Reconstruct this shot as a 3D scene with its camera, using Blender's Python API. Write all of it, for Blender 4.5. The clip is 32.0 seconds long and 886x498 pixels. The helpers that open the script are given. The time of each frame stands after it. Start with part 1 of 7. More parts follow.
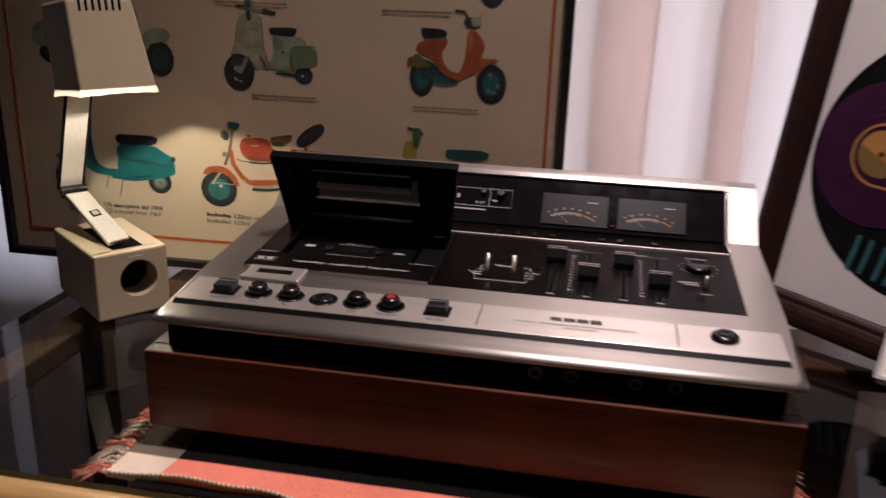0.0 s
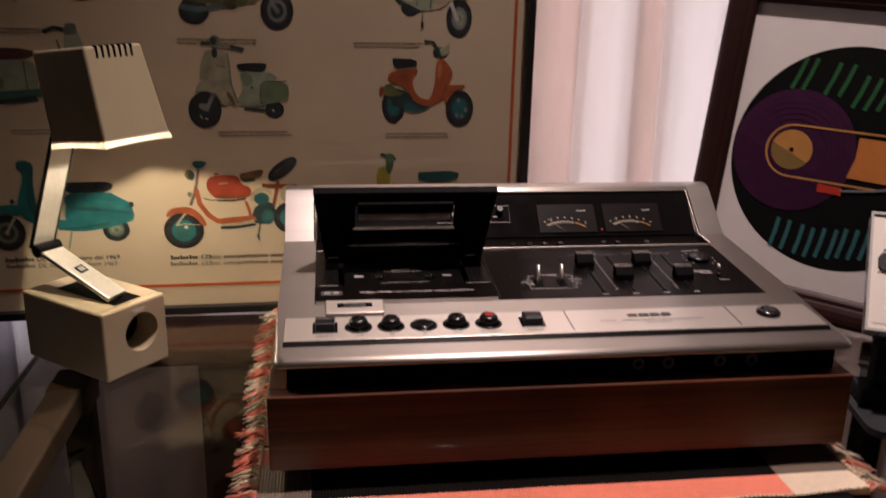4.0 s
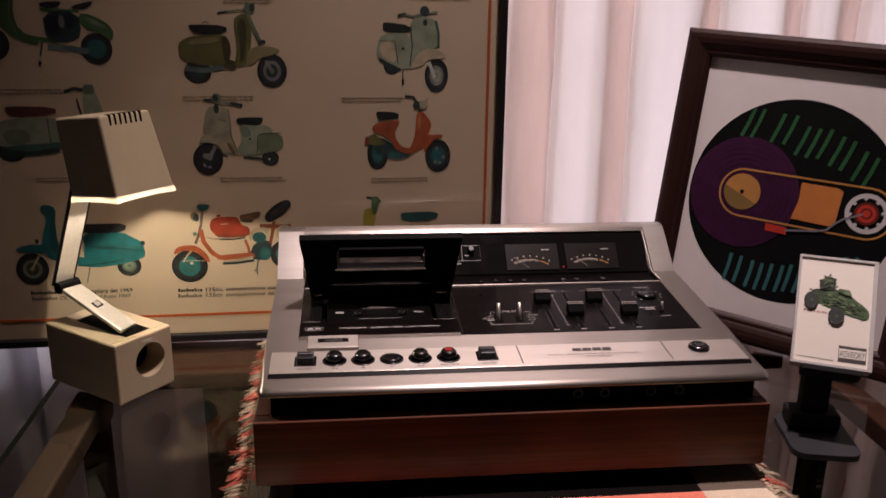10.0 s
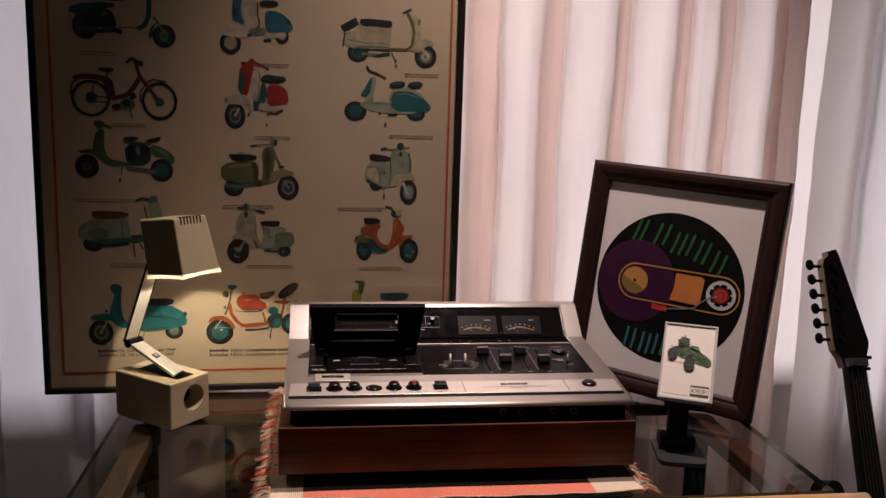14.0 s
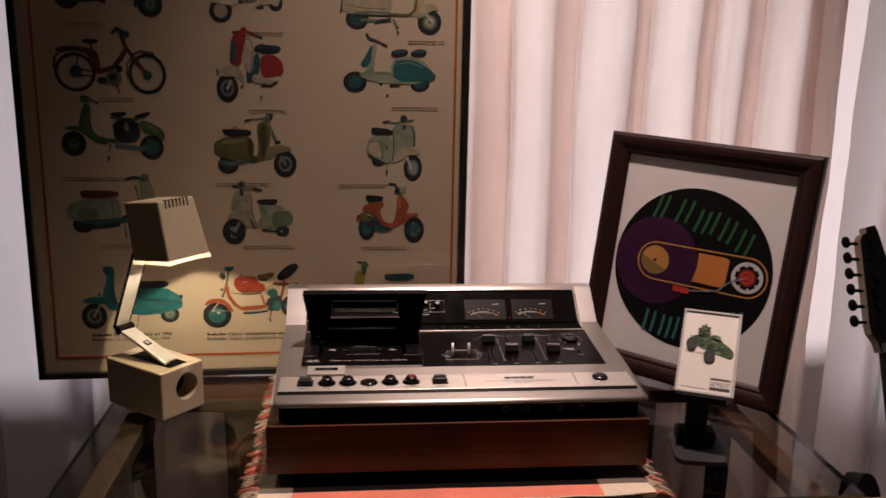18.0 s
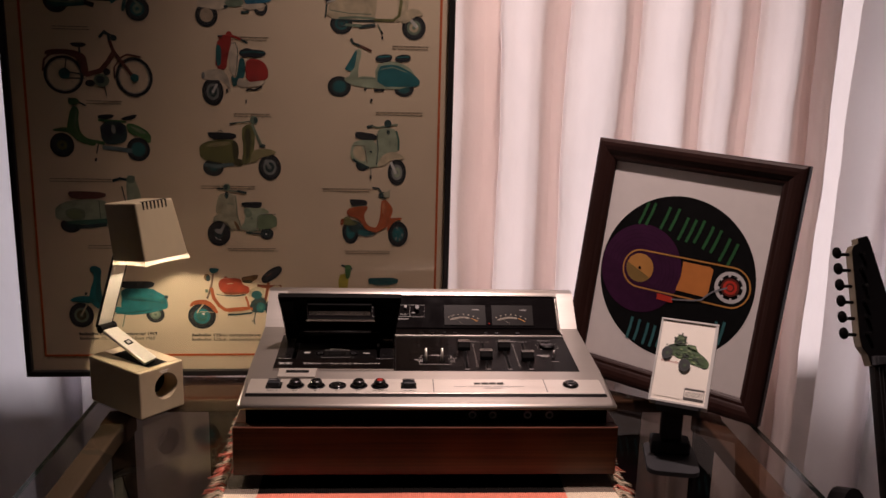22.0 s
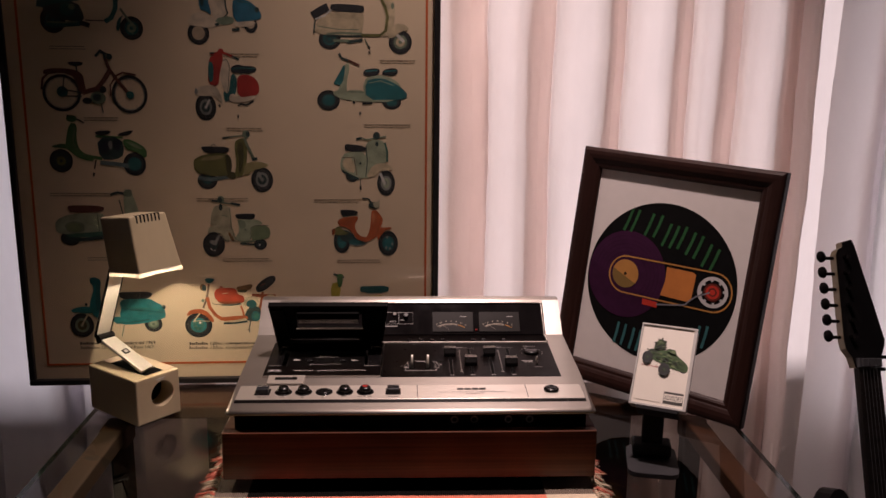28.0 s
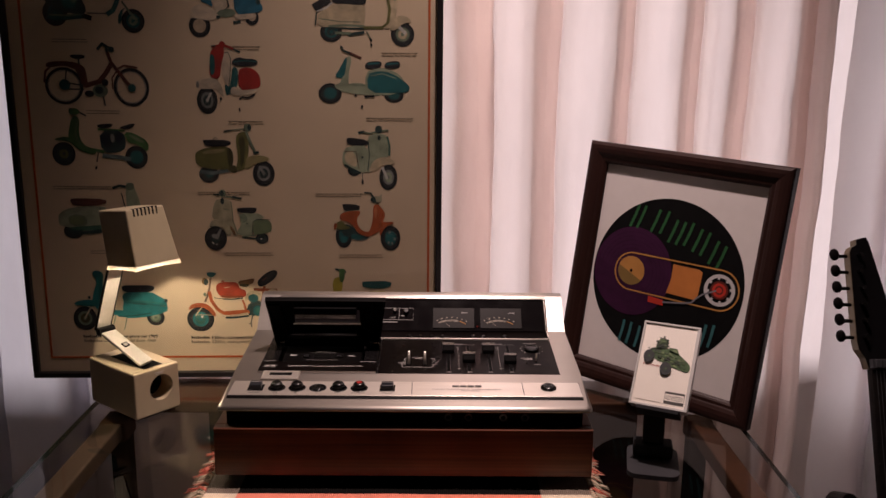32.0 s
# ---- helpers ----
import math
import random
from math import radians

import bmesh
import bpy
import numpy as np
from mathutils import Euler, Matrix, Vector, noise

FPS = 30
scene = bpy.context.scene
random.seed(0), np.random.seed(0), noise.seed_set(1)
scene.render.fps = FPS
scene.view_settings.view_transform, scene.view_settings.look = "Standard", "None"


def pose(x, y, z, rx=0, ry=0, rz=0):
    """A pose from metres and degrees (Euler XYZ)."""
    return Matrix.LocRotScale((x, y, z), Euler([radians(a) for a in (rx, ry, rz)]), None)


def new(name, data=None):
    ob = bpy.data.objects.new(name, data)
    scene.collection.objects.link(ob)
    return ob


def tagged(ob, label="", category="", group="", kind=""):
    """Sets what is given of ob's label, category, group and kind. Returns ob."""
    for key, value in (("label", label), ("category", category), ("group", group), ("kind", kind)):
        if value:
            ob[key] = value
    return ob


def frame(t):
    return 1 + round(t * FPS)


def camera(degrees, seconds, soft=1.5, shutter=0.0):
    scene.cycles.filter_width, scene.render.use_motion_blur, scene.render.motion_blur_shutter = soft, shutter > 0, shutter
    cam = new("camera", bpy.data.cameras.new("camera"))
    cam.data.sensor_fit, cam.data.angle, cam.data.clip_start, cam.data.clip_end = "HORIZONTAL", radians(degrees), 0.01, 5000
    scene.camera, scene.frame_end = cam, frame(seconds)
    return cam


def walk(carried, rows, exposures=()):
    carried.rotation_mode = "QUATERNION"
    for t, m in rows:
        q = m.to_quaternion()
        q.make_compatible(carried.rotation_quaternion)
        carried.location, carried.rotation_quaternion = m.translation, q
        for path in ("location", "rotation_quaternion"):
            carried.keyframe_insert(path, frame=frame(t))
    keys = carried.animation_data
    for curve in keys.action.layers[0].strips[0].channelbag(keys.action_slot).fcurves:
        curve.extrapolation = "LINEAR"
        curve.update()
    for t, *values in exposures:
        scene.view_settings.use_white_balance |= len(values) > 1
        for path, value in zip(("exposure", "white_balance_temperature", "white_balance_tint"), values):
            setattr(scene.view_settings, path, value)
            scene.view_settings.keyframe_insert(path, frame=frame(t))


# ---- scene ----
cam = camera(54.0, 32.0, shutter=0.5)
METRES = 2.92
BASE = pose(0.0823, -0.4979, 1.0852, -18.280, -1.709, 11.029)
ROWS = [
    (0.0, 0.0, 0.0, 0.0, 0.0, 0.0, -0.0),
    (0.5, 0.003, 0.0386, 0.0129, 4.79, -1.87, -0.33),
    (1.0, -0.003, 0.0653, 0.0167, 6.68, -2.94, -0.41),
    (1.5, -0.0303, 0.0668, 0.0206, -0.92, -1.89, 1.72),
    (2.0, -0.0631, 0.0465, 0.0266, -9.58, -0.62, 4.23),
    (2.5, -0.0759, 0.0286, 0.0294, -13.61, -0.46, 5.27),
    (3.0, -0.0763, 0.0132, 0.026, -13.73, -0.17, 5.25),
    (3.5, -0.0778, -0.0094, 0.0193, -14.02, -0.11, 5.55),
    (4.0, -0.0887, -0.0034, 0.0087, -17.46, -0.54, 6.08),
    (4.5, -0.1143, 0.0335, 0.0097, -24.55, -2.39, 7.81),
    (6.5, -0.1353, 0.0467, -0.0013, -27.67, -1.85, 10.62),
    (7.0, -0.1257, 0.0359, -0.004, -26.34, -1.64, 10.77),
    (7.5, -0.1238, 0.0312, -0.004, -25.82, -1.32, 11.04),
    (8.0, -0.1301, 0.0331, -0.0017, -26.47, -1.21, 11.33),
    (8.5, -0.1298, 0.0239, 0.0026, -24.93, -1.13, 10.97),
    (9.0, -0.1118, 0.0005, 0.0042, -21.72, -0.63, 9.29),
    (9.5, -0.0951, -0.0188, 0.0092, -17.93, 0.33, 7.48),
    (10.0, -0.0822, -0.0394, 0.018, -16.15, 0.05, 6.09),
    (10.5, -0.093, -0.0596, 0.0236, -18.67, 0.71, 6.38),
    (11.0, -0.1308, -0.0848, 0.0186, -21.39, 2.28, 7.43),
    (11.5, -0.1579, -0.1028, 0.017, -24.39, 3.25, 7.35),
    (12.0, -0.1534, -0.1179, 0.0127, -22.64, 5.17, 6.66),
    (12.5, -0.1308, -0.1352, 0.0046, -19.18, 6.44, 5.99),
    (13.0, -0.1193, -0.1448, 0.0005, -18.19, 6.78, 5.41),
    (13.5, -0.1141, -0.1518, -0.0017, -17.92, 6.85, 5.49),
    (15.5, -0.1134, -0.1471, 0.0017, -18.2, 6.93, 6.38),
    (16.0, -0.0981, -0.15, -0.0002, -15.44, 6.92, 5.09),
    (16.5, -0.0796, -0.155, -0.0027, -12.89, 6.86, 4.09),
    (17.0, -0.0669, -0.1587, -0.0033, -11.51, 6.8, 4.26),
    (17.5, -0.0681, -0.151, 0.0044, -12.65, 5.62, 5.18),
    (18.0, -0.0909, -0.1328, 0.0126, -15.48, 4.15, 5.6),
    (18.5, -0.0999, -0.1269, 0.0155, -15.91, 3.72, 6.1),
    (19.0, -0.0776, -0.1318, 0.0111, -13.26, 3.94, 4.98),
    (19.5, -0.0538, -0.1399, 0.0086, -10.69, 4.15, 3.96),
    (20.0, -0.0406, -0.1465, 0.0057, -9.23, 4.78, 3.05),
    (20.5, -0.0485, -0.1458, 0.0069, -9.89, 4.85, 3.2),
    (21.0, -0.0656, -0.1416, 0.009, -12.03, 4.7, 3.95),
    (21.5, -0.0746, -0.1384, 0.0095, -13.78, 4.68, 4.56),
    (22.0, -0.0678, -0.1391, 0.0103, -13.51, 4.67, 4.63),
    (22.5, -0.0547, -0.1427, 0.0088, -11.5, 4.82, 4.41),
    (23.0, -0.04, -0.1456, 0.0067, -9.67, 5.13, 4.19),
    (23.5, -0.027, -0.1482, 0.0049, -8.31, 5.11, 3.65),
    (24.0, -0.0199, -0.1505, 0.0037, -7.33, 4.99, 2.89),
    (24.5, -0.0252, -0.1507, 0.0045, -7.44, 4.93, 3.1),
    (25.0, -0.0426, -0.1458, 0.0085, -9.4, 4.5, 4.01),
    (25.5, -0.0609, -0.1391, 0.0114, -12.52, 4.27, 4.84),
    (27.5, -0.0739, -0.1431, 0.0123, -14.78, 4.62, 5.59),
    (28.0, -0.0564, -0.1523, 0.0105, -12.38, 5.02, 5.17),
    (28.5, -0.0452, -0.1542, 0.0091, -10.88, 5.36, 4.54),
    (29.0, -0.0463, -0.1508, 0.0106, -10.82, 5.39, 4.13),
    (29.5, -0.0597, -0.1448, 0.0128, -12.27, 5.34, 4.43),
    (30.0, -0.0721, -0.1408, 0.0142, -13.49, 5.21, 5.12),
    (30.5, -0.0769, -0.1387, 0.0138, -13.77, 4.55, 5.26),
    (31.0, -0.0696, -0.1425, 0.013, -12.61, 4.44, 5.0),
    (31.5, -0.0523, -0.1478, 0.011, -11.2, 4.84, 4.91),
    (32.0, -0.0421, -0.1495, 0.0096, -10.51, 4.9, 4.65),
]
LOOK = [(0.0, 0.02, 5700, 9), (2.0, 0.0, 6150, 11), (4.5, 0.0, 6200, 12), (7.0, -0.02, 6000, 14), (10.0, -0.02, 6050, 14),
        (13.0, -0.04, 6350, 11), (16.0, -0.06, 6200, 11), (17.0, -0.055, 6480, 12.5), (18.0, -0.05, 6500, 13), (22.0, -0.06, 6500, 15), (32.0, -0.08, 6480, 16.5)]
walk(cam, [(t, BASE @ pose(METRES * x, METRES * y, METRES * z, 90 + pitch, roll, yaw)) for t, x, y, z, yaw, pitch, roll in ROWS], LOOK)

# ---- world, lamps, exposure ----
world = bpy.data.worlds.new("world")
scene.world = world
world.use_nodes = True
world.node_tree.nodes["Background"].inputs[0].default_value = (0.02, 0.02, 0.02, 1)
world.node_tree.nodes["Background"].inputs[1].default_value = 0.15
scene.view_settings.exposure = 0.0

CEILING_LAMP = (0.14, 0.12, 2.435)
lamp_data = bpy.data.lights.new("ceiling_light", "SPOT")
lamp_data.energy, lamp_data.color, lamp_data.shadow_soft_size = 131.0, (1.0, 0.765, 0.69), 0.03
lamp_data.spot_size, lamp_data.spot_blend = radians(60.5), 1.0
new("ceiling_light", lamp_data).location = CEILING_LAMP

# daylight falling from outside through the window behind the curtains
sky_data = bpy.data.lights.new("window_light", "AREA")
sky_data.shape, sky_data.size, sky_data.size_y = "RECTANGLE", 3.2, 0.42
sky_data.energy, sky_data.color = 57.0, (1.0, 0.91, 0.925)
window_light = new("window_light", sky_data)
window_light.matrix_world = Matrix.Translation((0.85, 2.20, 0.95)) @ Matrix.Rotation(radians(-90), 4, "X")

TABLE = 0.75


# ---- materials ----
def mat(name, color, rough=0.5, metal=0.0, coat=0.0, spec=0.5, grain=None, amount=0.12, bump=0.0, bscale=None, aniso=0.0, sheen=0.0, tangent=None):
    """A Principled material whose colour varies with noise at two scales. grain: noise scale per axis, in 1/m."""
    m = bpy.data.materials.new(name)
    m.use_nodes = True
    nt = m.node_tree
    p = nt.nodes["Principled BSDF"]
    p.inputs["Roughness"].default_value = rough
    p.inputs["Metallic"].default_value = metal
    p.inputs["Coat Weight"].default_value = coat
    p.inputs["Coat Roughness"].default_value = 0.06
    p.inputs["Specular IOR Level"].default_value = spec
    p.inputs["Anisotropic"].default_value = aniso
    p.inputs["Sheen Weight"].default_value = sheen
    if tangent:
        way = nt.nodes.new("ShaderNodeCombineXYZ")
        for k in range(3):
            way.inputs[k].default_value = tangent[k]
        nt.links.new(way.outputs[0], p.inputs["Tangent"])
    co = nt.nodes.new("ShaderNodeTexCoord")
    mp = nt.nodes.new("ShaderNodeMapping")
    mp.inputs["Scale"].default_value = grain or (60, 60, 60)
    nt.links.new(co.outputs["Object"], mp.inputs["Vector"])
    fine = nt.nodes.new("ShaderNodeTexNoise")
    fine.inputs["Scale"].default_value = 1.0
    fine.inputs["Detail"].default_value = 5.0
    nt.links.new(mp.outputs[0], fine.inputs["Vector"])
    wide = nt.nodes.new("ShaderNodeTexNoise")
    wide.inputs["Scale"].default_value = 9.0
    wide.inputs["Detail"].default_value = 3.0
    nt.links.new(co.outputs["Object"], wide.inputs["Vector"])
    add = nt.nodes.new("ShaderNodeMath")
    add.operation = "MULTIPLY_ADD"
    nt.links.new(wide.outputs["Fac"], add.inputs[0])
    add.inputs[1].default_value = 0.5
    half = nt.nodes.new("ShaderNodeMath")
    half.operation = "MULTIPLY"
    half.inputs[1].default_value = 0.5
    nt.links.new(fine.outputs["Fac"], half.inputs[0])
    nt.links.new(half.outputs[0], add.inputs[2])
    ramp = nt.nodes.new("ShaderNodeValToRGB")
    ramp.color_ramp.elements[0].position, ramp.color_ramp.elements[1].position = 0.3, 0.7
    ramp.color_ramp.elements[0].color = (*[c * (1 - amount) for c in color], 1)
    ramp.color_ramp.elements[1].color = (*[min(1, c * (1 + amount)) for c in color], 1)
    nt.links.new(add.outputs[0], ramp.inputs[0])
    nt.links.new(ramp.outputs[0], p.inputs["Base Color"])
    rr = nt.nodes.new("ShaderNodeMapRange")
    rr.inputs["To Min"].default_value, rr.inputs["To Max"].default_value = max(0, rough - 0.07), min(1, rough + 0.07)
    nt.links.new(fine.outputs["Fac"], rr.inputs["Value"])
    nt.links.new(rr.outputs[0], p.inputs["Roughness"])
    if bump:
        b = nt.nodes.new("ShaderNodeBump")
        b.inputs["Strength"].default_value, b.inputs["Distance"].default_value = bump, 0.001
        src = fine
        if bscale:
            mp2 = nt.nodes.new("ShaderNodeMapping")
            mp2.inputs["Scale"].default_value = bscale
            nt.links.new(co.outputs["Object"], mp2.inputs["Vector"])
            src = nt.nodes.new("ShaderNodeTexNoise")
            src.inputs["Scale"].default_value = 1.0
            nt.links.new(mp2.outputs[0], src.inputs["Vector"])
        nt.links.new(src.outputs["Fac"], b.inputs["Height"])
        nt.links.new(b.outputs[0], p.inputs["Normal"])
    return m


def glow(name, color, strength):
    m = bpy.data.materials.new(name)
    m.use_nodes = True
    p = m.node_tree.nodes["Principled BSDF"]
    p.inputs["Base Color"].default_value = (*color, 1)
    p.inputs["Emission Color"].default_value = (*color, 1)
    p.inputs["Emission Strength"].default_value = strength
    return m


def pane(name, tint, ior=1.5, gloss=True, rough=0.0):
    """Clear or smoked sheet: light passes straight through, and the face reflects by Fresnel's law."""
    m = bpy.data.materials.new(name)
    m.use_nodes = True
    nt = m.node_tree
    nt.nodes.clear()
    out = nt.nodes.new("ShaderNodeOutputMaterial")
    tr = nt.nodes.new("ShaderNodeBsdfTransparent")
    tr.inputs[0].default_value = (*tint, 1)
    if not gloss:
        nt.links.new(tr.outputs[0], out.inputs[0])
        return m
    gl = nt.nodes.new("ShaderNodeBsdfGlossy")
    gl.inputs["Roughness"].default_value = rough
    lw = nt.nodes.new("ShaderNodeLayerWeight")
    lw.inputs[0].default_value = 0.5
    pw = nt.nodes.new("ShaderNodeMath")
    pw.operation = "POWER"
    pw.inputs[1].default_value = 5.0
    nt.links.new(lw.outputs["Facing"], pw.inputs[0])
    fr = nt.nodes.new("ShaderNodeMath")
    fr.operation = "MULTIPLY_ADD"
    f0 = ((ior - 1) / (ior + 1)) ** 2
    fr.inputs[1].default_value, fr.inputs[2].default_value = 1 - f0, f0
    nt.links.new(pw.outputs[0], fr.inputs[0])
    mix = nt.nodes.new("ShaderNodeMixShader")
    nt.links.new(fr.outputs[0], mix.inputs[0])
    nt.links.new(tr.outputs[0], mix.inputs[1])
    nt.links.new(gl.outputs[0], mix.inputs[2])
    nt.links.new(mix.outputs[0], out.inputs[0])
    return m


def cloth(name, color, through_share, rough=0.9, bump=0.6):
    m = mat(name, color, rough, grain=(70, 70, 22), amount=0.07, bump=bump, bscale=(240, 240, 160), sheen=0.1 if rough > 0.8 else 0.0)
    nt = m.node_tree
    p = nt.nodes["Principled BSDF"]
    tl = nt.nodes.new("ShaderNodeBsdfTranslucent")
    tl.inputs[0].default_value = (*color, 1)
    mix = nt.nodes.new("ShaderNodeMixShader")
    mix.inputs[0].default_value = through_share
    nt.links.new(p.outputs[0], mix.inputs[1])
    nt.links.new(tl.outputs[0], mix.inputs[2])
    nt.links.new(mix.outputs[0], nt.nodes["Material Output"].inputs[0])
    return m


CURTAIN = cloth("curtain_cloth", (0.95, 0.865, 0.835), 0.57)
# white cloth again, its colour dimmed and cooled for the weaker light there
CURTAIN_DIMMED = cloth("dimmed_curtain_cloth", (0.86, 0.85, 0.89), 0.58)
CURTAIN_WHITE = cloth("white_curtain_cloth", (0.95, 0.93, 0.945), 0.78)
PAPER = mat("poster_paper", (0.81, 0.657, 0.46), 0.75, amount=0.05, grain=(25, 25, 25))
FRAME_BLACK = mat("frame_black", (0.012, 0.011, 0.011), 0.35)
ORANGE_LINE = mat("orange_line", (0.62, 0.13, 0.03), 0.7)
INK = mat("caption_ink", (0.03, 0.028, 0.026), 0.8)
INK_GREY = mat("caption_grey", (0.22, 0.18, 0.13), 0.8)
INK_CAPTION = mat("caption_small", (0.30, 0.23, 0.15), 0.8)
PANE = pane("picture_glass", (0.97, 0.97, 0.96))
CLEAR = pane("clear_back", (1, 1, 1), gloss=False)
SMOKED = pane("smoked_glass", (0.60, 0.56, 0.53), 1.5)
SMOKED_BACK = pane("smoked_glass_back", (0.9, 0.9, 0.9), gloss=False)
GLASS_EDGE = mat("glass_edge", (0.05, 0.08, 0.07), 0.1)
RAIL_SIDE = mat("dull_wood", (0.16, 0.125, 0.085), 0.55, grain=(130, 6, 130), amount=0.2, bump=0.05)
RAIL = mat("pale_wood", (0.50, 0.30, 0.11), 0.4, coat=0.3, grain=(6, 130, 130), amount=0.25, bump=0.05)
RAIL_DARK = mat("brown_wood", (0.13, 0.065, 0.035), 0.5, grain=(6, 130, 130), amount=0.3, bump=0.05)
LEG = mat("dark_wood", (0.012, 0.008, 0.006), 0.7, grain=(130, 130, 6), amount=0.3, bump=0.05)
WALNUT = mat("walnut", (0.088, 0.0265, 0.0120), 0.42, coat=0.15, spec=0.3, grain=(3, 160, 240), amount=0.85, bump=0.05)
STEEL = mat("brushed_aluminium", (0.39, 0.355, 0.32), 0.36, 0.94, grain=(4, 900, 900), amount=0.10, bump=0.03, aniso=0.75, tangent=(0, 1, 0.06))
STEEL_SATIN = mat("satin_aluminium", (0.42, 0.39, 0.36), 0.33, 0.95, grain=(4, 900, 900), amount=0.08, bump=0.03, aniso=0.3, tangent=(0, 0.7, 0.7))
STEEL_LIGHT = mat("fine_brushed_aluminium", (0.72, 0.665, 0.60), 0.33, 0.82, grain=(6, 1200, 1200), amount=0.06, bump=0.02, aniso=0.7, tangent=(0, 1, 0.06))
CHROME = mat("chrome", (0.80, 0.78, 0.76), 0.12, 1.0, amount=0.03)
BLACK_PANEL = mat("black_anodised", (0.0034, 0.0024, 0.0023), 0.30, spec=0.07, grain=(200, 200, 200), amount=0.25)
LID_BLACK = mat("lid_black", (0.0018, 0.0015, 0.0015), 0.5, spec=0.05, amount=0.2)
BLACK_PLASTIC = mat("black_plastic", (0.0050, 0.0045, 0.0047), 0.25)
LID_BAR = mat("lid_bar", (0.42, 0.39, 0.37), 0.16, 1.0, grain=(6, 900, 900))
DISPLAY = mat("display_black", (0.0058, 0.0048, 0.0052), 0.09, spec=0.14)
METER_INK = mat("meter_ink", (0.30, 0.25, 0.19), 0.6)
FRINGE_CORAL = mat("coral_thread", (0.50, 0.13, 0.085), 0.9, amount=0.35, grain=(300, 300, 300))
FRINGE_CREAM = mat("cream_thread", (0.46, 0.37, 0.26), 0.9, amount=0.25, grain=(300, 300, 300))
BLACK_MATT = mat("matt_black", (0.0030, 0.0026, 0.0026), 0.65, spec=0.06)
BLUE_BLACK = mat("dark_key_plastic", (0.010, 0.011, 0.015), 0.3, spec=0.35)
RED = mat("red_paint", (0.36, 0.02, 0.015), 0.35)
PRINT = mat("white_print", (0.56, 0.53, 0.50), 0.6)
PRINT_DIM = mat("grey_print", (0.33, 0.31, 0.30), 0.6)
PRINT_DARK = mat("dark_print", (0.05, 0.045, 0.04), 0.6)
METER = mat("meter_face", (0.0088, 0.0070, 0.0064), 0.35, spec=0.06, grain=(60, 60, 60), amount=0.3)
TAPE_BLACK = mat("cassette_black", (0.0026, 0.0022, 0.0022), 0.4, spec=0.10)
CREAM = mat("cream_plastic", (0.50, 0.41, 0.27), 0.42, grain=(90, 90, 90), amount=0.05, bump=0.02)
HOOD_IN = mat("white_reflector", (0.72, 0.70, 0.66), 0.45)
ARM = mat("silver_arm", (0.72, 0.68, 0.61), 0.38, 0.35, grain=(300, 300, 8))
BULB = glow("lit_bulb", (1.0, 0.82, 0.58), 4500.0)
LIP = cloth("lamp_lip", (0.86, 0.80, 0.70), 0.12, 0.4, 0.05)
HOOD = cloth("thin_cream_plastic", (0.49, 0.41, 0.26), 0.07, 0.45, 0.03)
LINING = cloth("thin_white_plastic", (0.72, 0.70, 0.66), 0.12, 0.45, 0.0)
MAHOGANY = mat("mahogany", (0.021, 0.0065, 0.0045), 0.5, coat=0.0, spec=0.25, grain=(120, 9, 120), amount=0.3, bump=0.05)
WHITE_PAPER = mat("drawing_paper", (0.66, 0.62, 0.60), 0.85, amount=0.04)
P_BLACK = mat("painted_black", (0.0050, 0.0050, 0.0052), 0.75, spec=0.06, amount=0.4)
P_PURPLE = mat("painted_purple", (0.038, 0.008, 0.033), 0.7, spec=0.12, amount=0.25)
P_PLUM = mat("painted_plum", (0.032, 0.006, 0.027), 0.7, spec=0.12, amount=0.3)
P_ORANGE = mat("painted_orange", (0.46, 0.165, 0.042), 0.7, spec=0.12, amount=0.12)
P_OCHRE = mat("painted_ochre", (0.42, 0.20, 0.055), 0.7, spec=0.12, amount=0.12)
P_OLIVE = mat("painted_olive", (0.19, 0.12, 0.038), 0.7, spec=0.12, amount=0.12)
P_RED = mat("painted_red", (0.42, 0.035, 0.022), 0.7, spec=0.12, amount=0.15)
P_DARKRED = mat("painted_dark_red", (0.10, 0.020, 0.014), 0.7, spec=0.12, amount=0.2)
P_GREEN = mat("painted_green", (0.022, 0.090, 0.032), 0.7, spec=0.12, amount=0.25)
P_TEAL = mat("painted_teal", (0.035, 0.120, 0.125), 0.7, spec=0.12, amount=0.25)
P_GREY = mat("painted_grey", (0.50, 0.48, 0.48), 0.7, spec=0.12, amount=0.1)
P_STEEL = mat("painted_steel", (0.16, 0.16, 0.18), 0.7, spec=0.12, amount=0.15)
CASE = pane("clear_case", (0.96, 0.96, 0.96), 1.45)
CASE_EDGE = mat("case_edge", (0.50, 0.49, 0.47), 0.15, spec=0.8)
COVER = mat("cassette_cover", (0.84, 0.79, 0.70), 0.5, amount=0.03)
RUBBER = mat("rubber", (0.010, 0.010, 0.012), 0.7, spec=0.2)
FOOT = mat("slate_lacquer", (0.020, 0.020, 0.023), 0.5, amount=0.15)
DARK_GREY = mat("dark_grey_metal", (0.035, 0.035, 0.038), 0.45)
CORAL = mat("coral_cotton", (0.82, 0.25, 0.16), 0.9, grain=(250, 700, 300), amount=0.22, bump=0.5, sheen=0.2)
BRICK_RED = mat("red_cotton", (0.29, 0.045, 0.032), 0.9, grain=(250, 700, 300), amount=0.25, bump=0.5, sheen=0.2)
CREAM_COTTON = mat("cream_cotton", (0.74, 0.62, 0.47), 0.9, grain=(250, 700, 300), amount=0.15, bump=0.5, sheen=0.2)
